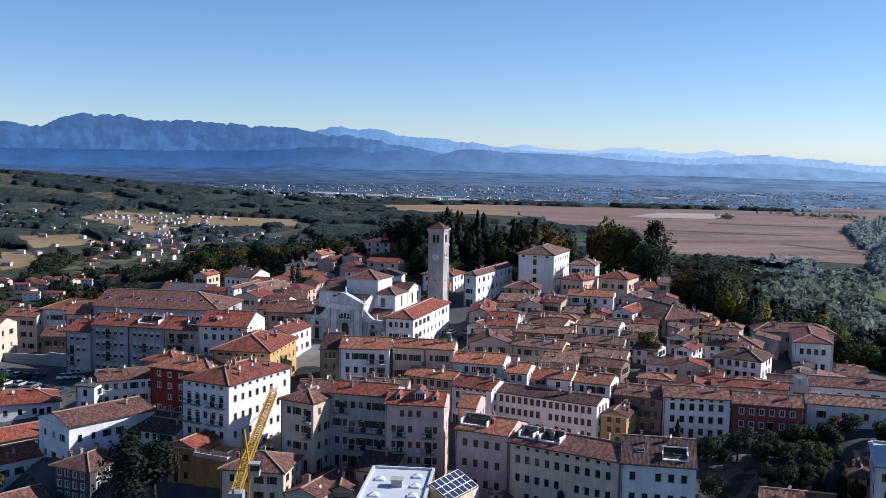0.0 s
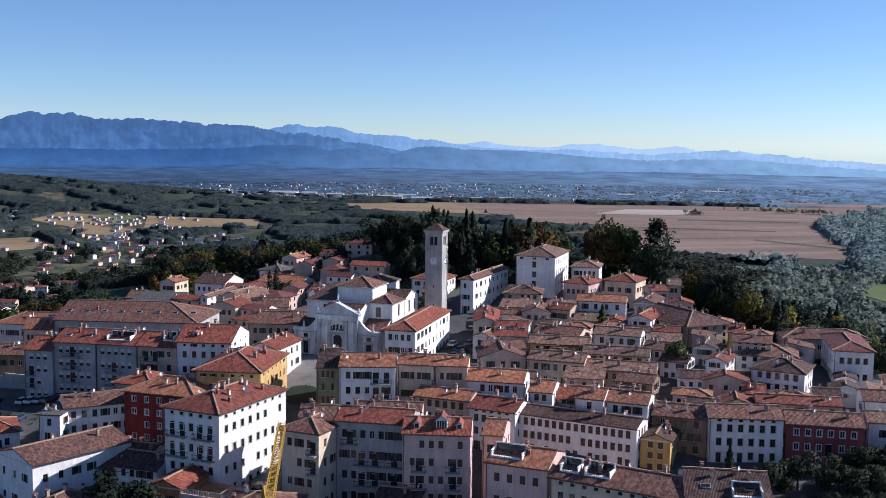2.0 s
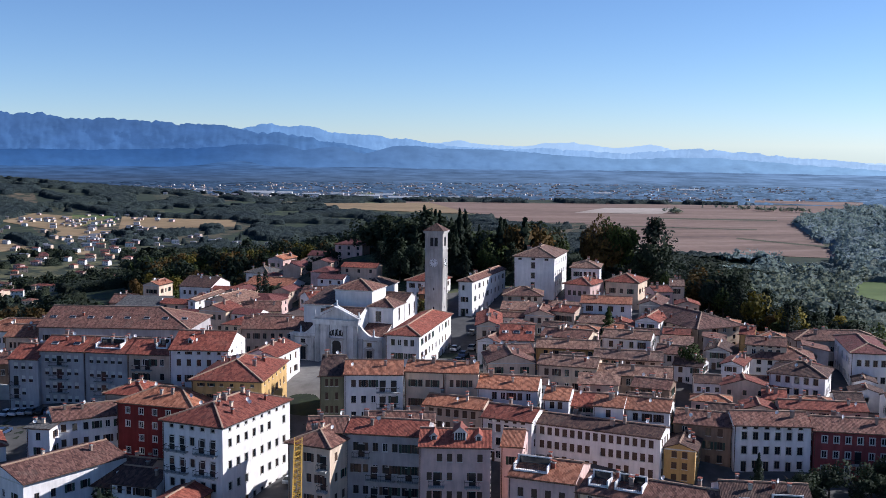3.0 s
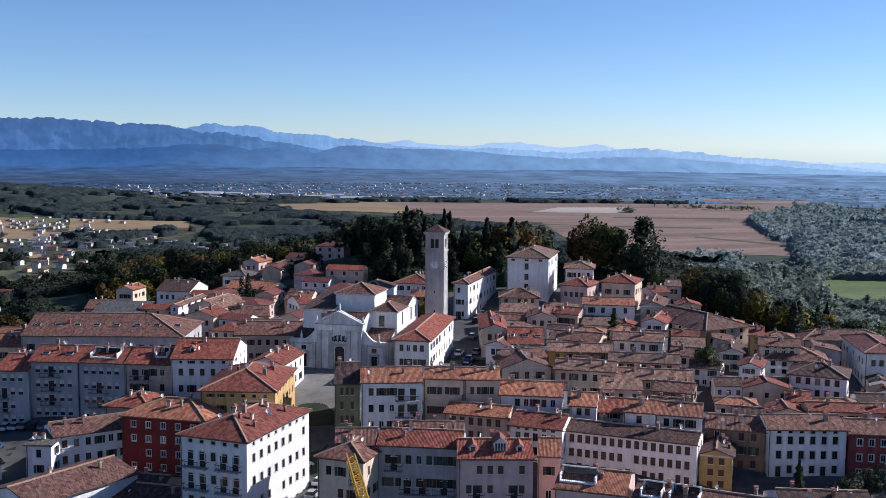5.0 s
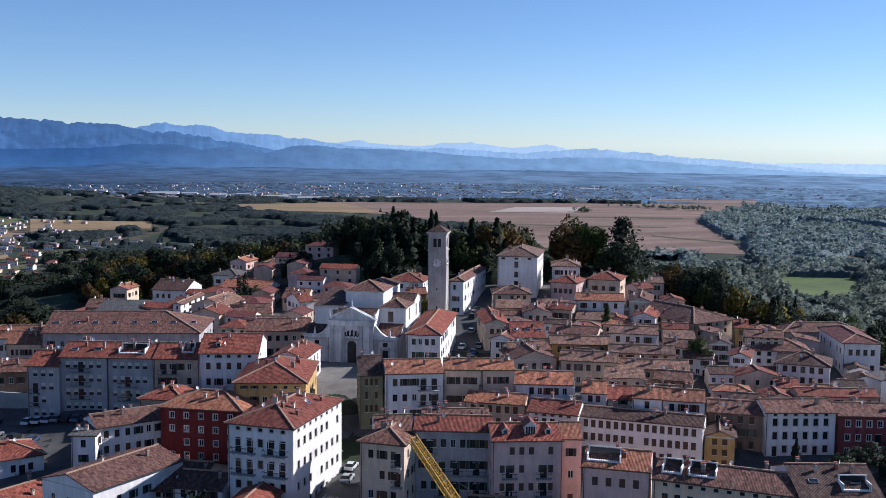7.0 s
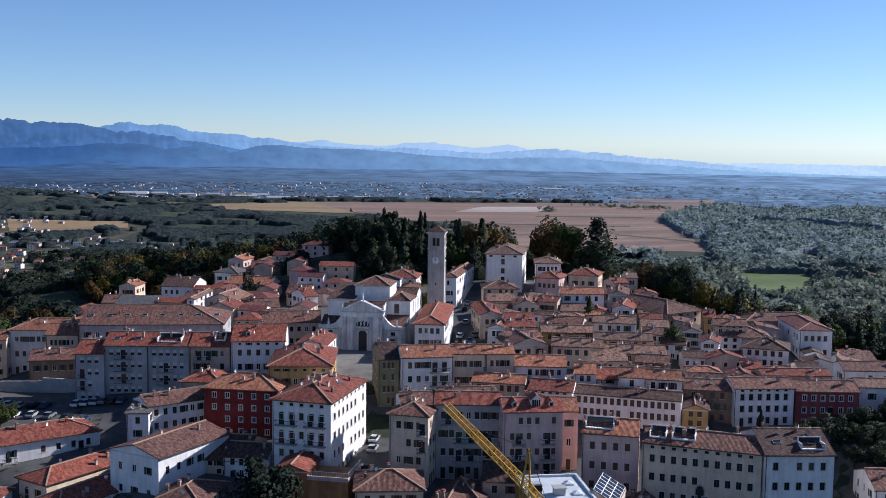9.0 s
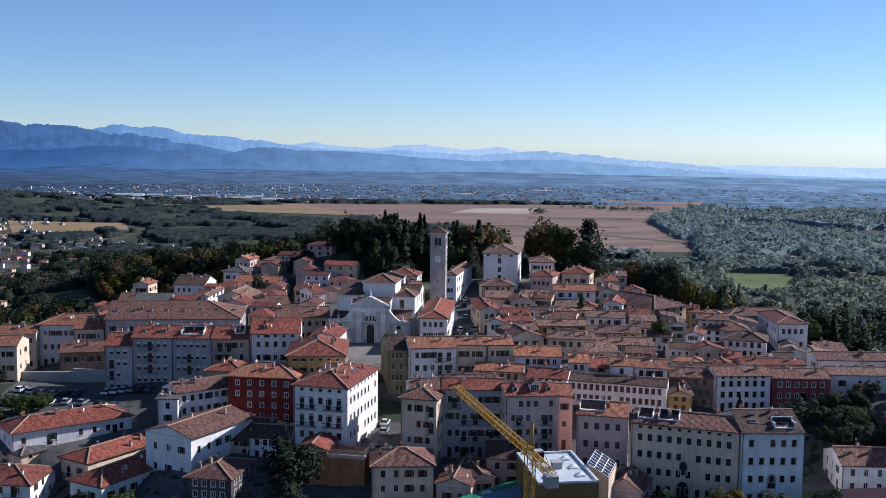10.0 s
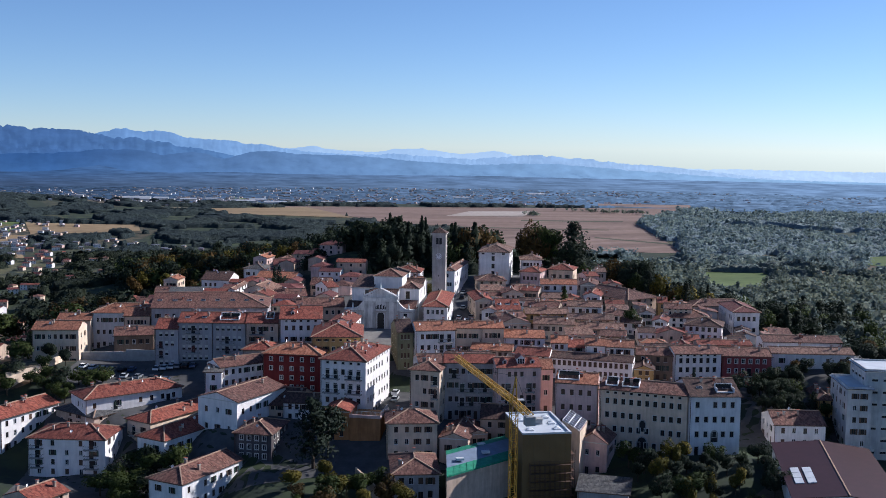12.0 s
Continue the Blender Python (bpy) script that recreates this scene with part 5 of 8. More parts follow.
house("white house with a tan roof", (36.8, 250.0), (47.3, 245.4), 7.4, 18.5, walls=WHITE, tiles=T_TAN, storeys=2, cols=4, seed=68, slope=0.31)
house("white house with an orange roof and a balcony", (38.9, 281.8), (51.8, 277.9), 8.2, 21.9, walls=WHITE, tiles=T_ORANGE, storeys=3, cols=4, seed=69, balc=((0.62, 1, 1.8),), slope=0.31)
house("cream house with small attic windows", (68.2, 239.8), (76.5, 236.3), 7.4, 18.4, walls=CREAM, tiles=T_BROWN, storeys=3, cols=4, attic=True, seed=70, slope=0.31)
house("yellow house with a red-brown roof", (71.2, 251.4), (74.4, 249.9), 8.2, 18.6, walls=OCHRE, tiles=T_RED, storeys=2, cols=1, seed=71, slope=0.31)
house("low white house with a brown roof", (48.3, 231.8), (53.9, 228.4), 6.6, 15.6, walls=WHITE, tiles=T_DARK, storeys=2, cols=3, seed=72, slope=0.31)
house("yellow plastered row house with a tan roof", (17.4, 230.3), (29.4, 225.4), 8.2, 16.4, walls=CREAM, tiles=T_TAN, storeys=2, cols=5, seed=73, slope=0.31)
house("beige row house with a mottled tan roof", (29.3, 225.1), (44.2, 219.9), 8.2, 15.2, walls=BEIGE, tiles=T_TAN, storeys=2, cols=6, seed=74, slope=0.31)
house("row house with a weathered tan roof", (31.1, 235.4), (45.6, 230.5), 7.4, 16.6, walls=CREAM, tiles=T_TAN, storeys=2, cols=5, seed=75, slope=0.31)
house("low brown roofed house with a veranda", (34.8, 217.6), (41.8, 213.8), 7.4, 14.2, walls=BROWNWALL, tiles=T_BROWN, storeys=2, cols=3, seed=76, slope=0.31)
house("cream house with four small windows", (22.7, 254.6), (32.9, 248.5), 8.2, 18.2, walls=CREAM, tiles=T_BROWN, storeys=2, cols=4, seed=77, slope=0.31)
house("low yellow house with a tan roof", (19.9, 244.9), (34.0, 241.3), 7.4, 17.2, walls=OCHRE, tiles=T_TAN, storeys=2, cols=5, seed=78, slope=0.31)
house("white gabled house beside the street", (7.2, 253.0), (11.7, 250.4), 16, 17.4, walls=WHITE, tiles=T_BROWN, roof='cross', storeys=2, cols=2, seed=79)
house("white house with a red roof and solar panels", (12.3, 252.6), (20.4, 250.9), 14, 17.6, walls=WHITE, tiles=T_RED, storeys=2, cols=4, seed=80, sky=3)
house("house with a dark red roof by the street", (8.4, 264.3), (14.4, 263.4), 20, 19.0, walls=CREAM, tiles=T_RED, roof='cross', storeys=2, cols=2, side=4, seed=81)
house("beige gabled house with a brown roof", (7.0, 232.9), (17.3, 232.5), 12, 16.2, walls=CREAM, tiles=T_BROWN, roof='cross', storeys=2, cols=3, seed=82)
house("low house with a brown roof behind the row", (8.9, 239.8), (18.5, 240.3), 7.4, 16.8, walls=BEIGE, tiles=T_BROWN, storeys=2, cols=3, seed=83, slope=0.31)
house("white house with a brown roof and chimney", (46.2, 238.4), (52.0, 235.4), 7.4, 17.0, walls=WHITE, tiles=T_BROWN, storeys=2, cols=3, seed=84, slope=0.31)
house("house with a dark roof and a grey gable", (59.2, 240.9), (63.9, 238.7), 10, 16.8, walls=GREY, tiles=T_DARK, roof='cross', storeys=2, cols=2, seed=85)
house("low white house with a tan roof by the wall", (76.0, 187.0), (99.0, 180.0), 7.4, 13.0, walls=WHITE, tiles=T_TAN, storeys=2, cols=5, seed=86, slope=0.31)
house("white house with a long brown roof", (60.5, 222.9), (74.1, 217.4), 7.4, 13.0, walls=WHITE, tiles=T_BROWN, storeys=2, cols=4, seed=87, slope=0.31)
house("low white building with a weathered roof", (82.0, 201.0), (105.0, 194.0), 8.2, 13.6, walls=WHITE, tiles=T_BROWN, storeys=2, cols=6, seed=160, chimneys=1, slope=0.31)
house("white castle house with a stone hip roof", (28.0, 325.2), (39.6, 320.4), 21, 29.8, walls=WHITE, tiles=T_TAN, roof='hip', storeys=4, cols=1, side=6, seed=90, wsize=(0.8, 1.3), chimneys=3, dishes=0, shop=False, win='f', front=((0.14, 1.15, 1.1, 0.6), (0.47, 1.15, 1.1, 0.6), (0.8, 1.15, 1.1, 0.6), (0.47, 3.7, 1.2, 1.9), (0.47, 6.8, 1.2, 1.8), (0.47, 9.9, 1.2, 1.9)))
house("cream house with a brown hip roof below the castle", (21.8, 306.5), (32.7, 304.2), 10, 20.4, walls=CREAM, tiles=T_BROWN, roof='hip', storeys=3, cols=5, side=3, win='c', seed=91)
house("long white house behind the bell tower", (8.8, 308.4), (12.6, 306.6), 34, 24.4, walls=WHITE, tiles=T_BROWN, roof='crosship', storeys=3, cols=2, side=8, seed=92)
house("orange house behind the bell tower", (10.2, 316.0), (13.7, 315.1), 9.8, 19.6, walls=ORANGE, tiles=T_DARK, storeys=3, cols=2, seed=93, slope=0.31)
house("pink house with a red hip roof", (40.3, 309.2), (47.0, 304.5), 11, 23.4, walls=PINK, tiles=T_RED, roof='hip', storeys=2, cols=4, seed=94, win='c')
house("pale house with a red roof", (53.5, 312.5), (62.1, 307.4), 11, 23.6, walls=CREAM, tiles=T_RED, roof='hip', storeys=2, cols=3, seed=95)
house("small white villa under the trees", (45.4, 322.9), (53.6, 320.3), 11, 26.5, walls=WHITE, tiles=T_TAN, roof='hip', storeys=2, cols=5, seed=96)
house("low house with a red-brown gable roof", (23.4, 279.8), (30.8, 277.7), 11, 19.0, walls=CREAM, tiles=T_BROWN, roof='cross', storeys=2, cols=3, seed=97)
house("house with a mottled red roof", (30.7, 280.2), (36.0, 276.5), 7.4, 20.0, walls=BEIGE, tiles=T_RED, storeys=2, cols=3, seed=98, slope=0.31)
house("grey stone house with a brown roof", (55.4, 283.3), (61.0, 280.7), 14, 21.0, walls=STONE, tiles=T_BROWN, roof='cross', storeys=2, cols=2, seed=99)
house("white house with a red roof on the slope", (49.4, 265.9), (54.5, 262.9), 12, 19.6, walls=WHITE, tiles=T_RED, roof='cross', storeys=2, cols=2, seed=100)
house("tall stone house with a tan roof", (71.3, 305.4), (75.2, 304.4), 8.2, 23.0, walls=STONE, tiles=T_TAN, storeys=3, cols=2, seed=101, slope=0.31)
house("pink house with a red roof by the slope", (64.8, 299.9), (70.3, 300.4), 7.4, 22.0, walls=PINK, tiles=T_RED, storeys=2, cols=2, seed=102, slope=0.31)
house("orange house with a red roof beside the church", (-4.4, 342.1), (6.4, 337.9), 12, 20.2, walls=WHITE, tiles=T_RED, roof='hip', storeys=2, cols=4, seed=103)
house("orange plastered house beside the bell tower", (-1.7, 322.2), (4.4, 321.4), 8.2, 18.6, walls=ORANGE, tiles=T_ORANGE, storeys=3, cols=2, seed=104, slope=0.31)
house("white house with an orange roof by two cypresses", (-58.0, 370.3), (-42.5, 362.6), 11, 15.5, walls=WHITE, tiles=T_ORANGE, storeys=3, cols=6, seed=110)
house("pink tall house with an orange roof", (-54.4, 429.4), (-48.2, 426.5), 12, 17.5, walls=PINK, tiles=T_ORANGE, storeys=3, cols=2, seed=111, roof='cross')
house("grey house with white dormers", (-60.9, 403.1), (-52.1, 398.6), 11, 15.5, walls=WHITE, tiles=T_GREY, roof='hip', storeys=2, cols=3, seed=112)
house("white house with a red roof below the wood", (-35.7, 473.9), (-24.0, 467.7), 11, 17.0, walls=WHITE, tiles=T_RED, roof='hip', storeys=2, cols=5, seed=113)
house("long low house with a maroon roof", (-45.6, 419.1), (-28.5, 416.9), 12, 15.0, walls=BEIGE, tiles=T_MAROON, storeys=2, cols=6, seed=114)
house("house with a brown hip roof below the wood", (-42.3, 426.8), (-33.3, 425.7), 10, 16.5, walls=BEIGE, tiles=T_BROWN, roof='hip', storeys=2, cols=4, seed=115)
house("dark house in the shade of the wood", (-25.3, 449.6), (-14.5, 443.9), 11, 16.5, walls=BROWNWALL, tiles=T_DARK, roof='hip', storeys=2, cols=4, seed=116)
house("dark red roofed house in the shade", (-19.6, 424.4), (-8.8, 419.4), 11, 16.0, walls=BEIGE, tiles=T_MAROON, roof='hip', storeys=2, cols=4, seed=117)
house("white and red roofed house with a gable", (-37.9, 383.1), (-27.0, 381.6), 11, 15.0, walls=CREAM, tiles=T_RED, storeys=2, cols=4, seed=118)
house("small white house with a pale red roof", (-23.0, 374.3), (-16.9, 370.5), 10, 15.5, walls=WHITE, tiles=T_ORANGE, roof='hip', storeys=2, cols=3, seed=119)
house("house with a red-brown roof and a courtyard", (-38.7, 341.4), (-30.9, 339.0), 12, 15.5, walls=CREAM, tiles=T_BROWN, storeys=2, cols=4, seed=120)
house("red roofed house behind the nave", (-34.5, 322.7), (-30.0, 324.3), 10, 16.8, walls=WHITE, tiles=T_RED, storeys=2, cols=2, seed=121)
house("low house with a brown roof and a long wall", (-54.7, 316.8), (-43.1, 317.1), 11, 14.5, walls=CREAM, tiles=T_BROWN, storeys=2, cols=5, seed=122)
house("curved brown roofed house near the square", (-51.4, 282.6), (-34.8, 280.8), 12, 15.6, walls=BEIGE, tiles=T_BROWN, storeys=2, cols=7, seed=123)
house("tan roofed big house with a gable", (-66.5, 328.1), (-57.0, 323.4), 14, 16.0, walls=CREAM, tiles=T_TAN, roof='cross', storeys=2, cols=3, seed=124)
house("red gable roofed house", (-66.2, 313.7), (-58.3, 310.5), 10, 15.6, walls=CREAM, tiles=T_RED, roof='cross', storeys=2, cols=3, seed=125)
house("house with a white gable and a tan roof", (-72.0, 332.1), (-69.8, 331.4), 22, 15.5, walls=WHITE, tiles=T_TAN, roof='cross', storeys=3, cols=1, side=4, seed=126)
house("dark roofed house with white pots on the roof", (-80.9, 373.7), (-69.5, 369.4), 14, 14.5, walls=WHITE, tiles=T_DARK, storeys=2, cols=5, seed=127, dishes=4)
house("orange roofed house below the trees", (-96.5, 391.6), (-90.6, 389.5), 10, 12.5, walls=CREAM, tiles=T_ORANGE, roof='cross', storeys=2, cols=3, seed=128)
house("grey flat roofed hall", (-94.9, 336.9), (-80.4, 334.8), 12, 13.2, walls=GREY, tiles=T_GREY, roof='shed', slope=0.12, storeys=2, cols=5, seed=129, chimneys=0)
house("house with a brown roof on the west slope", (-100.1, 353.0), (-92.2, 351.8), 10, 12.0, walls=BEIGE, tiles=T_BROWN, storeys=2, cols=3, seed=130)
house("white house with a brown flat gable roof", (-109.2, 276.6), (-101.0, 275.4), 11, 15.2, walls=CREAM, tiles=T_ORANGE, storeys=2, cols=6, seed=131)
house("house with a tan hip roof near the square", (-59.7, 340.5), (-54.1, 339.0), 10, 15.0, walls=WHITE, tiles=T_TAN, roof='cross', storeys=2, cols=2, seed=132)
house("brown roofed house beside the tower block", (55.1, 152.1), (67.7, 148.3), 12, 2.0, walls=WHITE, tiles=T_BROWN, roof='gable', storeys=2, cols=4, seed=140)
house("yellow house beside the tower block", (75.3, 162.5), (80.0, 160.8), 16, 5.0, walls=OCHRE, tiles=T_BROWN, roof='crosship', storeys=3, cols=3, side=4, seed=141)
house("yellow house with a brown hip roof", (-43.6, 166.7), (-31.4, 164.4), 11, 4.2, walls=CREAM, tiles=T_BROWN, roof='hip', storeys=3, cols=4, side=3, seed=142, chimneys=2)
house("house with a brown hip roof at the road", (-46.6, 146.0), (-36.2, 144.2), 15, -2.0, walls=GREY, tiles=T_BROWN, roof='hip', storeys=2, cols=4, side=4, seed=143, wsize=(1.1, 1.6), chimneys=1)
house("brown roofed house with a lit gable side", (1.4, 153.2), (7.2, 149.0), 9.5, 0.8, walls=PINK, tiles=T_BROWN, roof='cross', storeys=2, cols=2, side=5, seed=144, slope=0.6)
house("low sheds with a grey roof", (-5.2, 137.1), (4.9, 131.6), 8, -6.0, walls=GREY, tiles=T_GREY, roof='shed', slope=0.15, storeys=1, cols=0, side=0, seed=145, chimneys=0, dishes=0)
house("brick roofed workshop with two gables", (-31.0, 163.6), (-24.6, 160.6), 13, 0.6, walls=BEIGE, tiles=T_BROWN, roof='cross', storeys=2, cols=2, seed=146)
house("brown roofed workshop beside the yard", (-23.4, 164.8), (-18.2, 164.7), 13, 0.6, walls=BEIGE, tiles=T_BROWN, roof='cross', storeys=2, cols=2, seed=147)
house("dark roofed lean-to in the yard", (-18.4, 170.6), (-10.9, 167.9), 12, 3.0, walls=BEIGE, tiles=T_DARK, roof='gable', storeys=2, cols=2, seed=148)


# ---- building site, tower block, crane, cars ----
CLAD = plain("bronze_cladding", (0.20, 0.125, 0.055), 0.5, 0.2, 0.12, 0.3)
MEMBRANE = plain("roof_membrane", (0.52, 0.54, 0.57), 0.6, 0, 0.12, 0.4)
GREENSHEET = plain("green_sheeting", (0.03, 0.22, 0.13), 0.6, 0, 0.35, 0.8)
BLUESHEET = plain("blue_grey_sheeting", (0.17, 0.21, 0.28), 0.6, 0, 0.2, 0.4)
# dark red sheet, base darkened further for the shade lying on the hall
REDMETAL = plain("dark_red_sheet_shaded", (0.037, 0.010, 0.012), 0.55, 0.1, 0.2, 0.5)


def local(name, label, category, a, turn, base, group=""):
    root = tagged(new(name), label, category, group)
    root.matrix_basis = Matrix.Translation((a[0], a[1], base)) @ Matrix.Rotation(radians(turn), 4, 'Z')
    return root


def flat_hall():
    root = local("flat_roofed_building", "bronze clad building with a pale flat roof and domes", "building", (-16.6, 142.9), -6.5, -13.0)
    L, D, H = 11.4, 19.2, 19.4
    HOUSES.append(((-16.6, 142.9), (-5.3, 141.6), (2.2, 19.1)))
    b = Bld()
    n = 9
    b.box(0, L, 0.12, D, 0, H - 0.5)
    part("wall", b, [CLAD], root)
    for k in range(n):
        b = Bld()
        b.box(L * k / n + 0.01, L * (k + 1) / n - 0.01, 0, 0.12, 0, H)
        part("cladding_panel", b, [CLAD], root)
    for k in range(12):
        for x in (L, -0.1):
            b = Bld()
            b.box(x, x + 0.1, D * k / 12 + 0.01, D * (k + 1) / 12 - 0.01, 0, H)
            part("cladding_panel", b, [CLAD], root)
    r = Bld()
    r.box(0.35, L - 0.35, 0.35, D - 0.35, H - 0.45, H - 0.35)
    r.box(-0.12, L + 0.12, -0.02, 0.35, H - 0.35, H + 0.06); r.box(-0.12, L + 0.12, D - 0.35, D + 0.1, H - 0.35, H + 0.06)
    r.box(-0.12, 0.35, 0.35, D - 0.35, H - 0.35, H + 0.06); r.box(L - 0.35, L + 0.12, 0.35, D - 0.35, H - 0.35, H + 0.06)
    part("roof", r, [MEMBRANE], root)
    for x, y in ((2.5, 3.8), (9.1, 4.2), (2.3, 12.4), (8.8, 14.6), (9.0, 9.2)):
        d = Bld()
        d.box(-0.8, 0.8, -0.8, 0.8, 0, 0.3)
        for i in range(3):
            s0, s1 = 0.75 - 0.22 * i, 0.75 - 0.22 * (i + 1)
            z0, z1 = 0.3 + 0.13 * i, 0.3 + 0.13 * (i + 1)
            q0 = [(s0, s0), (-s0, s0), (-s0, -s0), (s0, -s0)]
            q1 = [(s1, s1), (-s1, s1), (-s1, -s1), (s1, -s1)]
            for j in range(4):
                m = (j + 1) % 4
                d.poly([(*q0[j], z0), (*q0[m], z0), (*q1[m], z1), (*q1[j], z1)])
        d.poly([(0.09, 0.09, 0.69), (-0.09, 0.09, 0.69), (-0.09, -0.09, 0.69), (0.09, -0.09, 0.69)])
        o = part("roof_dome", d, [WHITEPAINT], root)
        o.location = (x, y, H - 0.35)
    d = Bld()
    d.box(4.8, 6.7, 8.6, 10.4, H - 0.35, H + 0.9)
    d.box(4.6, 6.9, 8.4, 10.6, H + 0.9, H + 1.02)
    part("vent_box", d, [CONCRETE], root)
    # scaffold round the lower front and the street side
    for k in range(9):
        x = 1.6 + 1.2 * k
        for y in (-1.3, -0.3):
            p = Bld()
            p.bar((x, y, 0), (x, y, 12.5), 0.05)
            part("scaffold_pole", p, [COPPER], root)
    for k in range(10):
        p = Bld()
        p.bar((L + 1.2, 0.4 + 1.9 * k, 0), (L + 1.2, 0.4 + 1.9 * k, 15.0), 0.05)
        part("scaffold_pole", p, [COPPER], root)
    for z in range(2, 15, 2):
        if z < 13:
            p = Bld()
            p.box(1.6, L + 0.2, -1.3, -0.3, z - 0.06, z)
            part("scaffold_deck", p, [WOODDARK], root, "brown wooden scaffold deck")
            p = Bld()
            p.bar((1.6, -1.3, z + 1), (L + 0.2, -1.3, z + 1), 0.04)
            part("scaffold_rail", p, [COPPER], root)
        p = Bld()
        p.box(L + 0.25, L + 1.2, 0.4, 17.6, z - 0.06, z)
        part("scaffold_deck", p, [WOODDARK], root, "brown wooden scaffold deck")


def site_roof():
    """A roof being relaid: a skewed long building."""
    root = local("unfinished_roof", "building with a roof half covered in green sheeting", "building", (-36.0, 138.4), 0, -9.6)
    HOUSES.append(((-36.0, 138.4), (-17.4, 148.4), (4.0, 15.4)))
    u, w = Vector((18.6, 10.0, 0)), Vector((4.0, 15.4, 0))

    def at(s, t, z):
        p = u * s + w * t
        return (p.x, p.y, z)

    b = Bld()
    for p, q in (((0, 0), (1, 0)), ((1, 0), (1, 1)), ((1, 1), (0, 1)), ((0, 1), (0, 0))):
        b.poly([at(*p, -6), at(*q, -6), at(*q, 8.9), at(*p, 8.9)])
    part("wall", b, [BEIGE], root)
    for t0, t1, z0, z1, mat in ((-0.04, 0.2, 8.9, 9.6, GREENSHEET), (0.2, 0.66, 9.6, 10.4, BLUESHEET), (0.66, 1.03, 10.4, 9.6, GREENSHEET)):
        r = Bld()
        n = 10
        for k in range(n):
            s0, s1 = k / n, (k + 1) / n
            r.poly([at(s0, t0, z0), at(s1, t0, z0), at(s1, t1, z1), at(s0, t1, z1)])
            if mat is GREENSHEET:
                r.bar(at(s0, t0, z0 + 0.03), at(s0, t1, z1 + 0.03), 0.05)
        r.poly([at(0, t0, z0 - 0.4), at(1, t0, z0 - 0.4), at(1, t0, z0), at(0, t0, z0)])
        part("roof_sheet", r, [mat], root)
    for s, t in ((0.2, 0.3), (0.55, 0.75), (0.6, 0.3)):
        d = Bld()
        d.box(-0.9, 0.9, -0.6, 0.6, 0, 0.5)
        o = part("roof_light", d, [MEMBRANE], root)
        o.location = at(s, t, 10.1)


def tower_crane(base, foot, top, tip):
    root = tagged(new("tower_crane"), "yellow lattice tower crane with a raised jib", "crane")
    root.location = (base[0], base[1], foot)

    def lattice(p, q, half, step, name):
        b = Bld()
        p, q = Vector(p), Vector(q)
        d = (q - p).normalized()
        s = d.cross(Vector((0, 0, 1)))
        s = (s if s.length > 0.05 else Vector((1, 0, 0))).normalized() * half
        t = d.cross(s).normalized() * half
        corner = [s + t, t - s, -s - t, s - t]
        for c in corner:
            b.bar(p + c, q + c, 0.065)
        n = int((q - p).length / step)
        for k in range(n):
            a, e = p + d * (k * step), p + d * ((k + 1) * step)
            for i in range(4):
                c0, c1 = corner[i], corner[(i + 1) % 4]
                b.bar(a + (c0 if k % 2 else c1), e + (c1 if k % 2 else c0), 0.032)
                b.bar(a + c0, a + c1, 0.028)
        return part(name, b, [CRANEYEL], root)

    h = top - foot
    lattice((0, 0, 0), (0, 0, h), 0.65, 1.3, "mast")
    tipv = Vector((tip[0] - base[0], tip[1] - base[1], tip[2] - foot))
    lattice((0, 0, h + 0.3), tipv, 0.5, 1.1, "jib")
    flat = Vector((tipv.x, tipv.y, 0)).normalized()
    lattice((0, 0, h + 0.2), Vector((0, 0, h - 0.6)) - flat * 9, 0.5, 1.1, "counter_jib")
    a = Bld()
    apex = Vector((0, 0, h + 5.5)) - flat * 0.8
    for s in (-0.6, 0.6):
        a.bar((s, 0, h), apex, 0.09)
        a.bar((s, 0.4, h), apex, 0.07)
    part("apex_frame", a, [CRANEYEL], root)
    c = Bld()
    c.bar(apex, Vector((0, 0, h + 0.3)) + (tipv - Vector((0, 0, h + 0.3))) * 0.72, 0.03)
    c.bar(apex, Vector((0, 0, h - 0.3)) - flat * 8.6, 0.03)
    part("tie_cable", c, [IRON], root)
    w = Bld()
    e = Vector((0, 0, h - 0.9)) - flat * 8.3
    w.box(e.x - 0.9, e.x + 0.9, e.y - 0.9, e.y + 0.9, e.z - 1.4, e.z + 0.3)
    part("counterweight", w, [CONCRETE], root)
    k = Bld()
    k.box(0.6, 2.0, -0.7, 0.7, h - 1.2, h + 0.6, 0)
    k.box(0.8, 2.02, -0.72, 0.72, h - 0.4, h + 0.4, 1)
    part("cab", k, [METAL, GLASS], root)


CAR_PAINT = [plain("car_paint_" + n, c, 0.3, 0.2, 0.04) for n, c in (("white", (0.7, 0.7, 0.7)), ("grey", (0.22, 0.23, 0.24)), ("black", (0.02, 0.02, 0.022)), ("blue", (0.05, 0.08, 0.16)), ("red", (0.40, 0.02, 0.02)), ("silver", (0.45, 0.46, 0.47)))]
CAR_NAMES = ("white", "grey", "black", "dark blue", "red", "silver")
RUBBER = plain("rubber", (0.015, 0.015, 0.015), 0.9)
CARS = {}


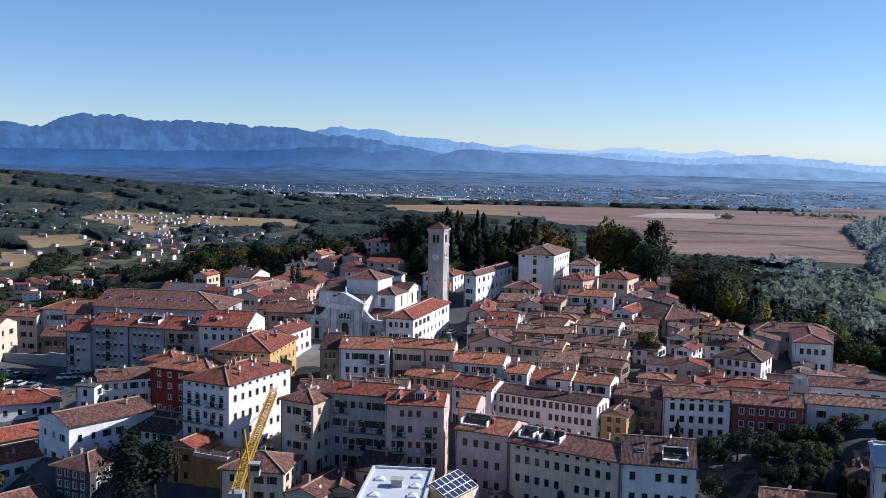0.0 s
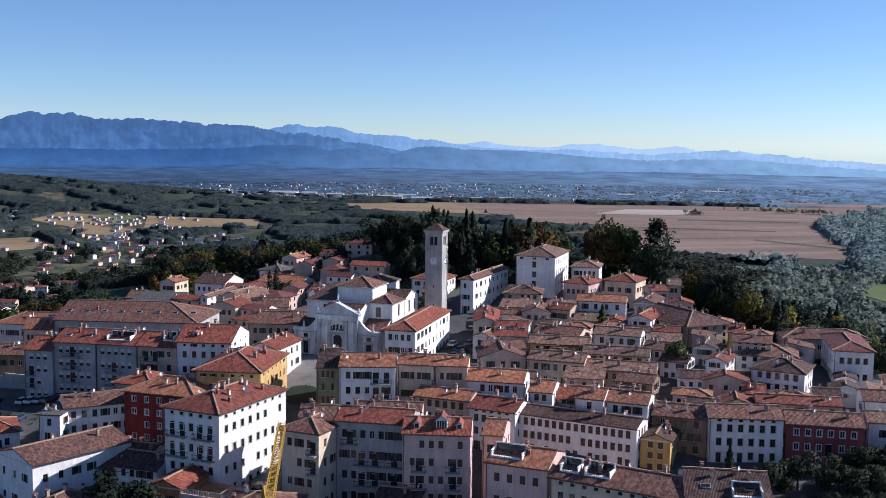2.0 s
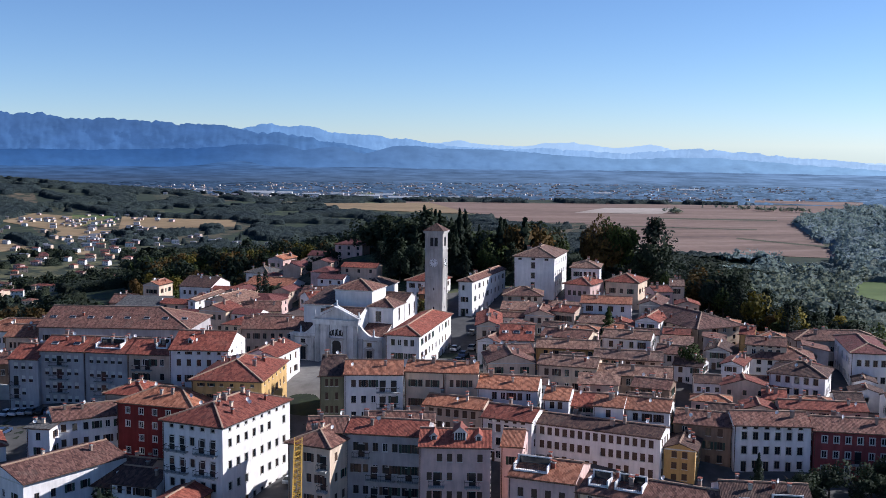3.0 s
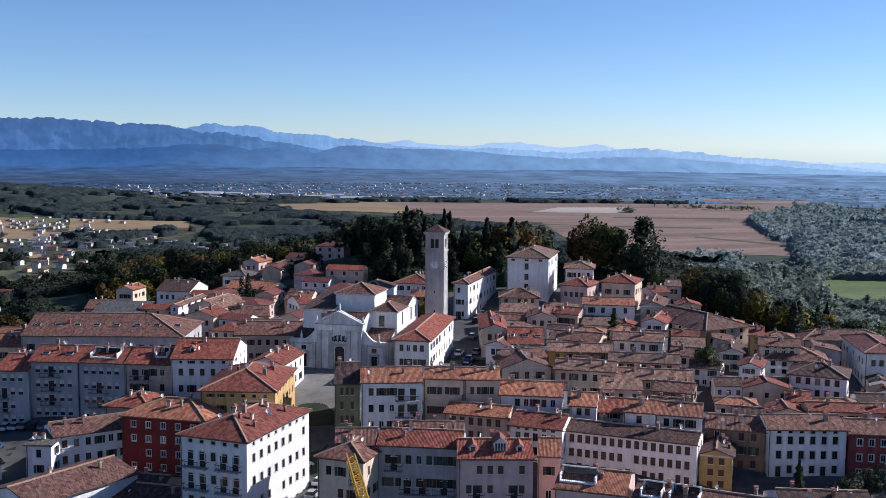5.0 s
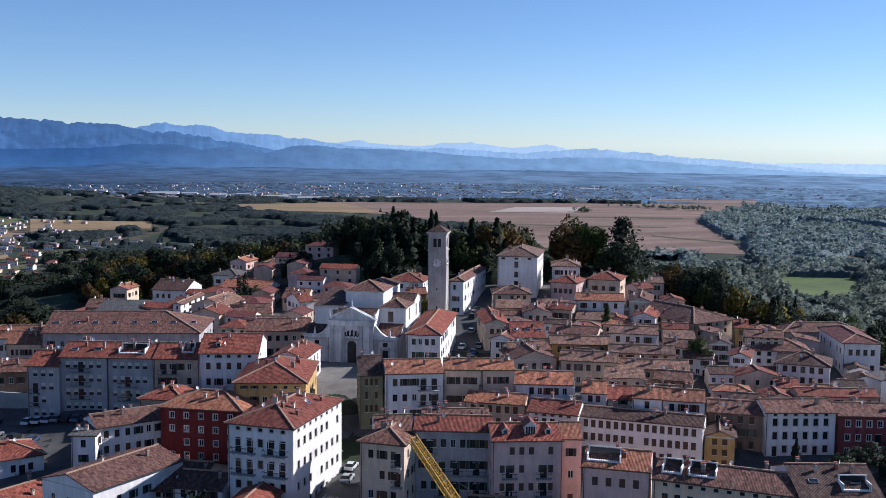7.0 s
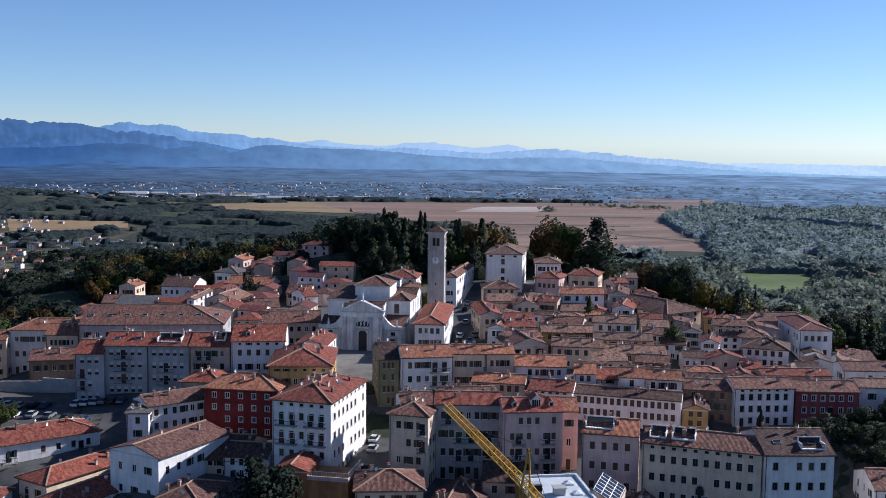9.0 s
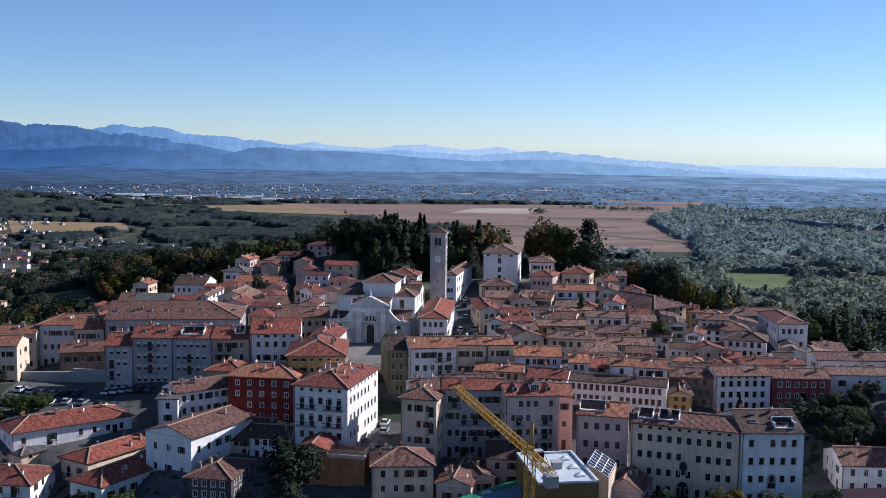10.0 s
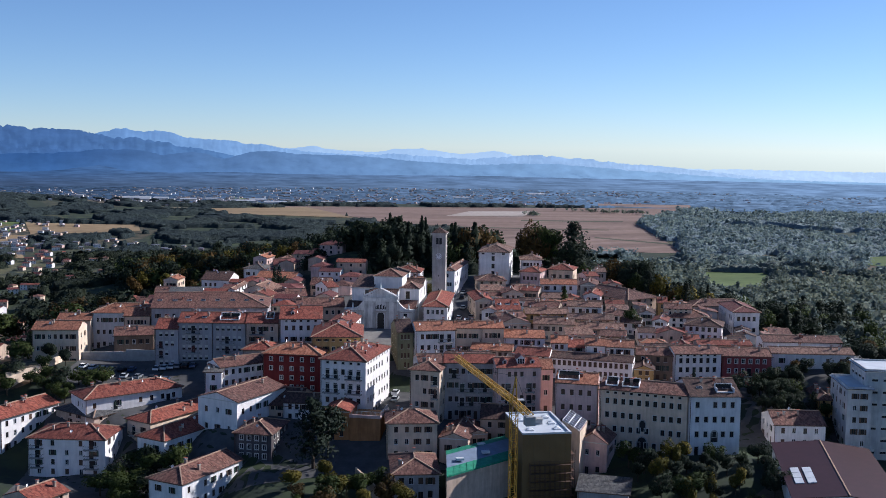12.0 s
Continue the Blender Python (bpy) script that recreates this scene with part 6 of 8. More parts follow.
def car_proto(k):
    root = tagged(new("car"), CAR_NAMES[k] + " parked car on the asphalt", "car", "parked cars")
    b = Bld()
    side = [(-2.1, 0.35), (-2.1, 0.78), (-1.95, 0.92), (-1.5, 0.98), (1.0, 0.98), (2.0, 0.85), (2.12, 0.7), (2.12, 0.35)]
    for y in (-0.86, 0.86):
        b.poly([(x, y, z) for x, z in side])
    for i in range(len(side)):
        (x0, z0), (x1, z1) = side[i], side[(i + 1) % len(side)]
        b.poly([(x0, -0.86, z0), (x1, -0.86, z1), (x1, 0.86, z1), (x0, 0.86, z0)])
    b.poly([(-1.35, -0.62, 1.46), (0.25, -0.62, 1.46), (0.25, 0.62, 1.46), (-1.35, 0.62, 1.46)])
    part("body", b, [CAR_PAINT[k]], root)
    g = Bld()
    lo = [(-1.85, -0.8), (0.95, -0.8), (0.95, 0.8), (-1.85, 0.8)]
    hi = [(-1.35, -0.62), (0.25, -0.62), (0.25, 0.62), (-1.35, 0.62)]
    for i in range(4):
        j = (i + 1) % 4
        g.poly([(*lo[i], 0.97), (*lo[j], 0.97), (*hi[j], 1.45), (*hi[i], 1.45)])
    part("window", g, [GLASS], root)
    wh = Bld()
    ring = [(0.32 * math.cos(i * math.pi / 6), 0.32 * math.sin(i * math.pi / 6)) for i in range(12)]
    for i in range(12):
        p, q = ring[i], ring[(i + 1) % 12]
        wh.poly([(p[0], -0.1, p[1]), (q[0], -0.1, q[1]), (q[0], 0.1, q[1]), (p[0], 0.1, p[1])])
    for y in (-0.1, 0.1):
        wh.poly([(p[0], y, p[1]) for p in ring])
    me = wh.mesh("wheel", [RUBBER])
    for x in (-1.3, 1.35):
        for y in (-0.8, 0.8):
            child("wheel", me, root, Matrix.Translation((x, y, 0.32)))
    return root


def car(k, x, y, turn, lift=0.06):
    m = Matrix.Translation((x, y, gz(x, y) + lift)) @ Matrix.Rotation(radians(turn), 4, 'Z')
    if k not in CARS:
        CARS[k] = car_proto(k)
        CARS[k].matrix_basis = m
    else:
        copy_thing(CARS[k], m)


flat_hall()
site_roof()
tower_crane((-29.9, 111.5), -22.0, 22.0, (-31.1, 149.6, 23.6))
house("tall white tower block with rows of windows", (80.2, 149.9), (103.6, 141.1), 14, 15.2, walls=TOWERGREY, tiles=MEMBRANE, roof="flat", storeys=7, cols=8, side=4, win="b", wsize=(1.6, 1.3), chimneys=0, dishes=0, shop=False, gutter=False, name="tower_block")
house("lower stair wing of the tower block with terrace", (74.2, 149.0), (80.0, 146.8), 16, 11.0, walls=TOWERGREY, tiles=MEMBRANE, roof="flat", storeys=6, cols=2, side=4, win="", chimneys=0, dishes=0, shop=False, gutter=False, name="tower_block")
red_hall = house("low hall with a dark red sheet roof", (30.1, 105.6), (49.7, 95.7), 42, 0.0, walls=WHITE, tiles=REDMETAL, roof="cross", slope=0.12, storeys=1, cols=0, side=0, chimneys=0, dishes=0, shop=False, name="hall")
for x in (1.4, 4.0):
    b = Bld()
    z0, z1 = (red_hall[2] + roof_height(red_hall[3], q, 15) for q in (x, x + 1.8))
    for y0, y1 in ((9, 12.6), (12.8, 16.4), (16.6, 20.2)):
        b.poly([(x, y0, z0 + 0.32), (x + 1.8, y0, z1 + 0.32), (x + 1.8, y1, z1 + 0.32), (x, y1, z0 + 0.32)])
        b.poly([(x, y0, z0 - 0.1), (x + 1.8, y0, z1 - 0.1), (x + 1.8, y0, z1 + 0.32), (x, y0, z0 + 0.32)])
        b.poly([(x, y0, z0 - 0.1), (x, y1, z0 - 0.1), (x, y1, z0 + 0.32), (x, y0, z0 + 0.32)])
        b.poly([(x + 1.8, y0, z1 - 0.1), (x + 1.8, y1, z1 - 0.1), (x + 1.8, y1, z1 + 0.32), (x + 1.8, y0, z1 + 0.32)])
    part("skylight", b, [MEMBRANE], red_hall[0], "pale translucent roof light strip")
house("annex with a red lean-to roof", (-57.0, 180.5), (-51.0, 178.0), 9, 4.6, walls=ORANGE, tiles=T_RED, roof="cross", storeys=2, cols=2, side=2, chimneys=0, dishes=0)
house("white annex with blue-grey windows beside the palace", (-66.0, 194.0), (-57.5, 190.5), 9, 4.0, walls=WHITE, tiles=T_DARK, storeys=2, cols=4, side=2, chimneys=1, dishes=0)


def terrace_annex():
    root = local("terrace", "low building with a roof terrace and railing", "terrace", (-51.0, 177.5), -25, -6.0)
    b = Bld()
    b.box(0, 8, 0, 9, 0, 9.2)
    b.box(-0.1, 8.1, -0.1, 0.15, 9.2, 10.0, 1); b.box(7.85, 8.1, 0.15, 9, 9.2, 10.0, 1)
    part("wall", b, [ORANGE, PINK], root)
    r = Bld()
    for k in range(24):
        r.box(0.1 + k * 0.33, 0.13 + k * 0.33, -0.02, 0.02, 10.0, 10.9)
        r.box(7.95, 7.99, 0.2 + k * 0.36, 0.23 + k * 0.36, 10.0, 10.9)
    r.box(0, 8.05, -0.03, 0.03, 10.9, 10.97); r.box(7.93, 8.02, 0, 9, 10.9, 10.97)
    part("railing", r, [METAL], root)
    HOUSES.append(((-51, 177.5), (-43.7, 174.1), (3.8, 8.2)))


terrace_annex()


def solar_roof():
    """A low shed whose tilted roof carries rows of panels."""
    root = local("solar_roof", "low shed with rows of pale solar panels on its roof", "solar panels", (-0.6, 147.4), 57, -11.0)
    lo, hi, L, D = 15.6, 18.0, 10.2, 4.4
    b = Bld()
    ring = [(0, 0), (L, 0), (L, D), (0, D)]
    for i in range(4):
        p, q = ring[i], ring[(i + 1) % 4]
        zp, zq = lo + (hi - lo) * p[1] / D, lo + (hi - lo) * q[1] / D
        b.poly([(*p, -2), (*q, -2), (*q, zq), (*p, zp)])
    b.poly([(0, 0, lo), (L, 0, lo), (L, D, hi), (0, D, hi)], 1)
    part("wall", b, [CREAM, T_BROWN], root)
    for i in range(6):
        for j in range(3):
            p = Bld()
            x0, x1 = 0.2 + 1.64 * i, 1.78 + 1.64 * i
            y0, y1 = 0.15 + 1.4 * j, 1.5 + 1.4 * j
            z0, z1 = lo + (hi - lo) * y0 / D + 0.14, lo + (hi - lo) * y1 / D + 0.14
            p.poly([(x0, y0, z0), (x1, y0, z0), (x1, y1, z1), (x0, y1, z1)])
            for c, d in (((x0, y0, z0), (x1, y0, z0)), ((x1, y0, z0), (x1, y1, z1)), ((x1, y1, z1), (x0, y1, z1)), ((x0, y1, z1), (x0, y0, z0))):
                p.bar(c, d, 0.05, 1)
            part("panel", p, [SOLAR, WHITEPAINT], root)
    HOUSES.append(((-0.6, 147.4), (5.0, 156.0), (-3.7, 2.4)))


solar_roof()


def wall_run(label, pts, h, t, mat):
    root = tagged(new("retaining_wall"), label, "wall")
    b = Bld()
    for (x0, y0), (x1, y1) in zip(pts, pts[1:]):
        d = Vector((x1 - x0, y1 - y0, 0)).normalized()
        n = Vector((-d.y, d.x, 0)) * t / 2
        z0, z1 = gz(x0, y0), gz(x1, y1)
        top = max(z0, z1) + h
        p = [Vector((x0, y0, 0)) + n, Vector((x1, y1, 0)) + n, Vector((x1, y1, 0)) - n, Vector((x0, y0, 0)) - n]
        ring = [(q.x, q.y) for q in p]
        b.prism(ring, min(z0, z1) - 1, top)
    part("wall", b, [mat], root)


wall_run("grey concrete wall behind the car park", [(-123, 262), (-108, 259), (-94, 253)], 2.4, 0.5, CONCRETE)
wall_run("pale terrace wall below the ochre villa", [(-140, 234), (-132, 242), (-127, 256)], 2.2, 0.5, CREAM)
wall_run("garden wall along the street", [(-52, 163), (-50, 148), (-49, 132)], 1.6, 0.4, BEIGE)
k = 0
for x0, y0, x1, y1, n in ((-120, 248, -106, 245.5, 6), (-98.5, 243, -88, 239, 6), (-116, 240, -108, 238, 3), (-104, 236, -96, 232, 3)):
    for i in range(n):
        s = i / max(1, n - 1)
        car((0, 0, 5, 1, 2, 3)[k % 6] if k != 12 else 4, x0 + (x1 - x0) * s, y0 + (y1 - y0) * s, 70 + 3 * (k % 3))
        k += 1
for kk, x, y, a in ((2, -38.5, 190, 68), (1, -41.5, 183, 68), (0, -33, 205, 66), (5, -34.5, 199, 66), (2, -46, 160, 75), (3, 5, 262, 68), (0, 3.5, 268, 68), (1, 10, 285, 66), (2, 14, 300, 64), (5, 18, 312, 60), (1, 8, 268, 66), (3, 3, 255, 70), (0, -36, 212, 30)):
    car(kk, x, y, a)


# ---- villages of the plain ----
def inside(corners, x, y):
    c = False
    n = len(corners)
    for i in range(n):
        (x0, y0), (x1, y1) = corners[i], corners[(i + 1) % n]
        if (y0 > y) != (y1 > y) and x < (x1 - x0) * (y - y0) / (y1 - y0) + x0:
            c = not c
    return c


def near_house(x, y, gap):
    for a, c, back in HOUSES:
        ux, uy = c[0] - a[0], c[1] - a[1]
        L2, D2 = ux * ux + uy * uy, back[0] ** 2 + back[1] ** 2
        s = ((x - a[0]) * ux + (y - a[1]) * uy) / math.sqrt(L2)
        t = ((x - a[0]) * back[0] + (y - a[1]) * back[1]) / math.sqrt(D2)
        if -gap < s < math.sqrt(L2) + gap and -gap < t < math.sqrt(D2) + gap:
            return True
    return False


def far_house_meshes(k):
    r = random.Random(50 + k)
    L, D, H = r.uniform(8, 14), r.uniform(7, 10), r.uniform(4.5, 7)
    w = Bld()
    w.box(-L / 2, L / 2, -D / 2, D / 2, -2, H)
    for i in range(3):
        x = -L / 2 + L * (i + 0.5) / 3
        for z in (1.0, H - 2.2):
            w.box(x - 0.5, x + 0.5, -D / 2 - 0.02, -D / 2, z, z + 1.3, 1)
    faces, ridges, gables = roof_faces("hip" if k % 2 else "gable", L, D, 0.36, 0.5)
    for p, q, s, h in gables:
        w.poly([(p[0] - L / 2, p[1] - D / 2, H), (q[0] - L / 2, q[1] - D / 2, H), (s[0] - L / 2, s[1] - D / 2, H + h)])
    rb = roof_build([[(p[0] - L / 2, p[1] - D / 2, p[2] + H) for p in f] for f in faces], [])
    return w.mesh("wall", [(WHITE, CREAM, BEIGE, PINK)[k % 4], GLASS]), rb.mesh("roof", [(T_MAROON, T_BROWN, T_RED)[k % 3], WOODDARK])


FARM = [far_house_meshes(k) for k in range(8)]


FAR_B = (Bld(), Bld())
SPOTS = []


def village(cx, cy, rx, ry, count, seed, scale=1.0, joined=False):
    r = random.Random(seed)
    for _ in range(count):
        x, y = r.gauss(cx, rx), r.gauss(cy, ry)
        if near_house(x, y, 4):
            continue
        SPOTS.append((x, y))
        k = r.randrange(8)
        wm, rm = FARM[k]
        if joined:
            m = Matrix.Translation((x, y, gz(x, y))) @ Matrix.Rotation(r.uniform(-0.6, 0.3), 4, 'Z') @ Matrix.Scale(scale, 4)
            for me, out, slot in ((wm, FAR_B[0], k % 4), (rm, FAR_B[1], k % 3)):
                for p in me.polygons:
                    out.poly([m @ me.vertices[i].co for i in p.vertices], slot if me is rm or p.material_index == 0 else 4)
            continue
        root = tagged(new("village_house"), "small village house with a tiled roof", "house", "houses of the villages in the plain")
        root.matrix_basis = Matrix.Translation((x, y, gz(x, y))) @ Matrix.Rotation(r.uniform(-0.6, 0.3), 4, 'Z') @ Matrix.Scale(scale, 4)
        HOUSES.append(((x - 6, y - 5), (x + 6, y - 5), (0, 10)))
        child("wall", wm, root)
        child("roof", rm, root)


village(-190, 430, 26, 22, 52, 1, 0.56)
village(-150, 385, 26, 16, 26, 2, 0.66)
village(-165, 330, 14, 12, 8, 10, 0.75)
village(-215, 520, 34, 26, 60, 3, 0.5)
village(-150, 590, 22, 30, 26, 11, 0.48)
village(-190, 690, 24, 40, 60, 4, 0.44)
village(-205, 810, 24, 40, 70, 5, 0.4, True)
village(-240, 930, 30, 30, 60, 14, 0.36, True)
village(-110, 800, 40, 40, 18, 15, 0.4, True)
village(-350, 700, 60, 60, 60, 16, 0.42, True)
village(-420, 900, 80, 40, 80, 6, 0.36, True)
village(-60, 700, 30, 30, 14, 20, 0.42, True)
village(-130, 1290, 60, 40, 90, 12, 0.34, True)
village(-80, 1420, 90, 50, 150, 8, 0.34, True)
village(60, 1400, 90, 40, 130, 7, 0.34, True)
village(260, 1460, 150, 60, 200, 17, 0.34, True)
village(430, 1500, 110, 70, 110, 9, 0.34, True)
village(-60, 1650, 160, 70, 160, 13, 0.36, True)
village(250, 1720, 260, 80, 200, 18, 0.36, True)
village(700, 1600, 160, 80, 90, 19, 0.36, True)
village(1000, 1350, 140, 60, 60, 21, 0.34, True)
village(520, 1760, 220, 40, 120, 22, 0.36, True)
village(-260, 1500, 120, 60, 110, 23, 0.36, True)
village(380, 1330, 110, 24, 90, 24, 0.34, True)


# far roof tiles: haze is put into the bluish grey base colour
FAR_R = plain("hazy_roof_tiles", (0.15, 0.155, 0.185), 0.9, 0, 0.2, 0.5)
FARM_TOWN = [(-112, 296), (-70, 292), (-36, 296), (-30, 330), (-14, 350), (-16, 405), (-34, 440), (-80, 420), (-112, 430)]
r_t = random.Random(77)
for _ in range(2600):
    x, y = r_t.uniform(-112, -14), r_t.uniform(292, 440)
    if not inside(FARM_TOWN, x, y) or near_house(x, y, 4.2):
        continue
    k = r_t.randrange(8)
    root = tagged(new("house"), "small plastered town house with a tiled roof", "house", "old town houses")
    sc = r_t.uniform(0.68, 0.92)
    root.matrix_basis = Matrix.Translation((x, y, gz(x, y))) @ Matrix.Rotation(radians(r_t.choice((-20, -24, -14, 68))), 4, 'Z') @ Matrix.Scale(sc, 4)
    HOUSES.append(((x - 4.4, y - 3.2), (x + 4.4, y - 4.6), (0.8, 7)))
    child("wall", FARM[k][0], root)
    child("roof", FARM[k][1], root)
EAST_TOWN = [(9, 206), (58, 194), (100, 200), (104, 238), (84, 262), (72, 296), (44, 304), (18, 300), (9, 250)]
ANNEX_TILES = (T_BROWN, T_TAN, T_RED, T_DARK, T_ORANGE, T_BROWN)


def annex_meshes(k):
    """A low annex with a lean-to or gable roof and a few dark windows set into its walls."""
    r = random.Random(300 + k)
    L, D, H = r.uniform(5.5, 9.5), r.uniform(4.5, 6.5), r.uniform(3.6, 5.6)
    w = Bld()
    wins = [(L * (i + 0.5) / 3 - 0.4, H - 2.0, 0.8, 1.1) for i in range(3)]
    facade(w, (0, 0), (1, 0), (0, 1), L, -4, H, wins)
    for o, u, inw, ln in (((L, 0), (0, 1), (-1, 0), D), ((L, D), (-1, 0), (0, -1), L), ((0, D), (0, -1), (1, 0), D)):
        facade(w, o, u, inw, ln, -4, H, [(ln / 2 - 0.4, H - 2.0, 0.8, 1.1)])
    kind = ("gable", "shed", "cross", "gable", "hip", "shed")[k % 6]
    faces, ridges, gables = roof_faces(kind, L, D, 0.3 if kind != "shed" else 0.2, 0.4)
    for p, q, t, h in gables:
        w.poly([(*p, H), (*q, H), (*t, H + h - 0.1)])
    w.poly([(0.3, 0.26, H - 2.2), (L - 0.3, 0.26, H - 2.2), (L - 0.3, 0.26, H - 0.6), (0.3, 0.26, H - 0.6)], 1)
    rf = roof_build([[(p[0], p[1], p[2] + H + 0.12) for p in f] for f in faces], [((p[0], p[1], p[2] + H + 0.12), (q[0], q[1], q[2] + H + 0.12)) for p, q in ridges])
    return L, D, w.mesh("wall", [(WHITE, CREAM, BEIGE, WHITE, PINK, GREY)[k % 6], GLASS]), rf.mesh("roof", [ANNEX_TILES[k % 6], WOODDARK, MORTAR]), H + (0.3 * D / 2 if kind in ("gable", "hip") else 0.6)


ANNEX = [annex_meshes(k) for k in range(12)]
r_t = random.Random(91)
for _ in range(1500):
    x, y = r_t.uniform(8, 106), r_t.uniform(194, 306)
    k = r_t.randrange(12)
    L, D, wm, rm, top = ANNEX[k]
    if not inside(EAST_TOWN, x, y) or near_house(x, y, 3.4):
        continue
    turn = radians(r_t.choice((-20, -24, -16, 68)))
    root = tagged(new("house"), "low annex with a tiled roof between the row houses", "house", "old town houses")
    root.matrix_basis = Matrix.Translation((x, y, gz(x, y))) @ Matrix.Rotation(turn, 4, 'Z') @ Matrix.Translation((-L / 2, -D / 2, 0))
    HOUSES.append(((x - L / 2, y - D / 2), (x + L / 2, y - D / 2 - 1), (0.5, D)))
    child("wall", wm, root)
    child("roof", rm, root)
    child("chimney", CHIMNEYS[k % 4], root, Matrix.Translation((L * 0.3, D * 0.62, top - 0.3)) @ Matrix.Scale(0.9, 4))
far_walls = tagged(new("far_villages", FAR_B[0].mesh("far_villages", [WHITE, CREAM, BEIGE, PINK, GLASS])), "pale specks of far village houses", "houses", kind="stuff")
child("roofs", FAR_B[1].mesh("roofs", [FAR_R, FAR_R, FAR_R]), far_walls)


def factory(x, y, L, D, H, turn):
    root = tagged(new("factory_hall"), "long low white factory hall", "factory", "factory halls in the plain")
    root.matrix_basis = Matrix.Translation((x, y, gz(x, y))) @ Matrix.Rotation(radians(turn), 4, 'Z')
    b = Bld()
    b.box(0, L, 0, D, -2, H)
    b.box(-0.3, L + 0.3, -0.3, 0, H - 0.8, H + 0.4, 1)
    part("wall", b, [WHITE, METAL], root)
    r = Bld()
    for k in range(4):
        r.poly([(0, D * k / 4, H + 0.05), (L, D * k / 4, H + 0.05), (L, D * (k + 1) / 4, H + 1.2), (0, D * (k + 1) / 4, H + 1.2)])
        r.poly([(0, D * (k + 1) / 4, H + 0.05), (0, D * (k + 1) / 4, H + 1.2), (L, D * (k + 1) / 4, H + 1.2), (L, D * (k + 1) / 4, H + 0.05)])
    part("roof", r, [METAL], root)


for x, y, L, D, H in ((-10, 1345, 34, 25, 2.2), (34, 1322, 44, 22, 2.0), (-75, 1365, 22, 20, 2.6), (-150, 1370, 36, 28, 2.4), (-205, 1330, 9, 10, 4), (-110, 1395, 20, 20, 2.4), (-128, 1352, 14, 12, 2.2), (112, 1335, 16, 14, 2), (150, 1335, 20, 20, 2), (20, 1400, 24, 20, 2), (-40, 1410, 18, 14, 2.2), (330, 1440, 24, 18, 2), (480, 1520, 30, 20, 2)):
    factory(x, y, L, D, H, -4)
    SPOTS.extend([(x + 10 * q, y - 6) for q in range(int(L / 10) + 1)])


# ---- trees and woods ----
def leaf_material(name, dark, mid, light, wide=0.03, thin=0.25):
    m, n, l, b = material(name, 0.8)
    geo = n.new("ShaderNodeNewGeometry")
    r = ramp(n, [(0.0, dark), (0.5, mid), (1.0, light)])
    l.new(geo.outputs["Random Per Island"], r.inputs[0])
    v = ramp(n, [(0.3, (0.62, 0.66, 0.7)), (0.7, (1.25, 1.18, 1.0))])
    l.new(noise_tex(n, l, geo.outputs["Position"], wide, 4, 0.6), v.inputs[0])
    info = n.new("ShaderNodeObjectInfo")
    rn = ramp(n, [(0.0, (0.75, 0.8, 0.8)), (1.0, (1.2, 1.15, 1.0))])
    l.new(info.outputs["Random"], rn.inputs[0])
    col = mixed(n, l, 1.0, r.outputs[0], v.outputs[0], "MULTIPLY")
    col = mixed(n, l, 1.0, col, rn.outputs[0], "MULTIPLY")
    l.new(col, b.inputs["Base Color"])
    b.inputs["Specular IOR Level"].default_value = 0.15
    tr = n.new("ShaderNodeBsdfTranslucent")
    l.new(col, tr.inputs[0])
    mix = n.new("ShaderNodeMixShader")
    mix.inputs[0].default_value = thin
    l.new(b.outputs[0], mix.inputs[1])
    l.new(tr.outputs[0], mix.inputs[2])
    l.new(mix.outputs[0], n["Material Output"].inputs[0])
    return m


LEAF = leaf_material("leaves_green", (0.026, 0.040, 0.013), (0.042, 0.060, 0.018), (0.064, 0.084, 0.026))
PINE = leaf_material("needles_dark", (0.015, 0.023, 0.017), (0.023, 0.034, 0.024), (0.035, 0.049, 0.032))
GOLD = leaf_material("leaves_autumn", (0.080, 0.068, 0.013), (0.120, 0.100, 0.018), (0.165, 0.135, 0.028))
RUST = leaf_material("leaves_rust", (0.058, 0.036, 0.014), (0.080, 0.050, 0.018), (0.108, 0.072, 0.026))
WOODS = leaf_material("far_woods", (0.020, 0.028, 0.021), (0.029, 0.039, 0.027), (0.045, 0.055, 0.034), 0.012)
BARK = plain("bark", (0.07, 0.052, 0.038), 0.95, 0, 0.35, 3.0)


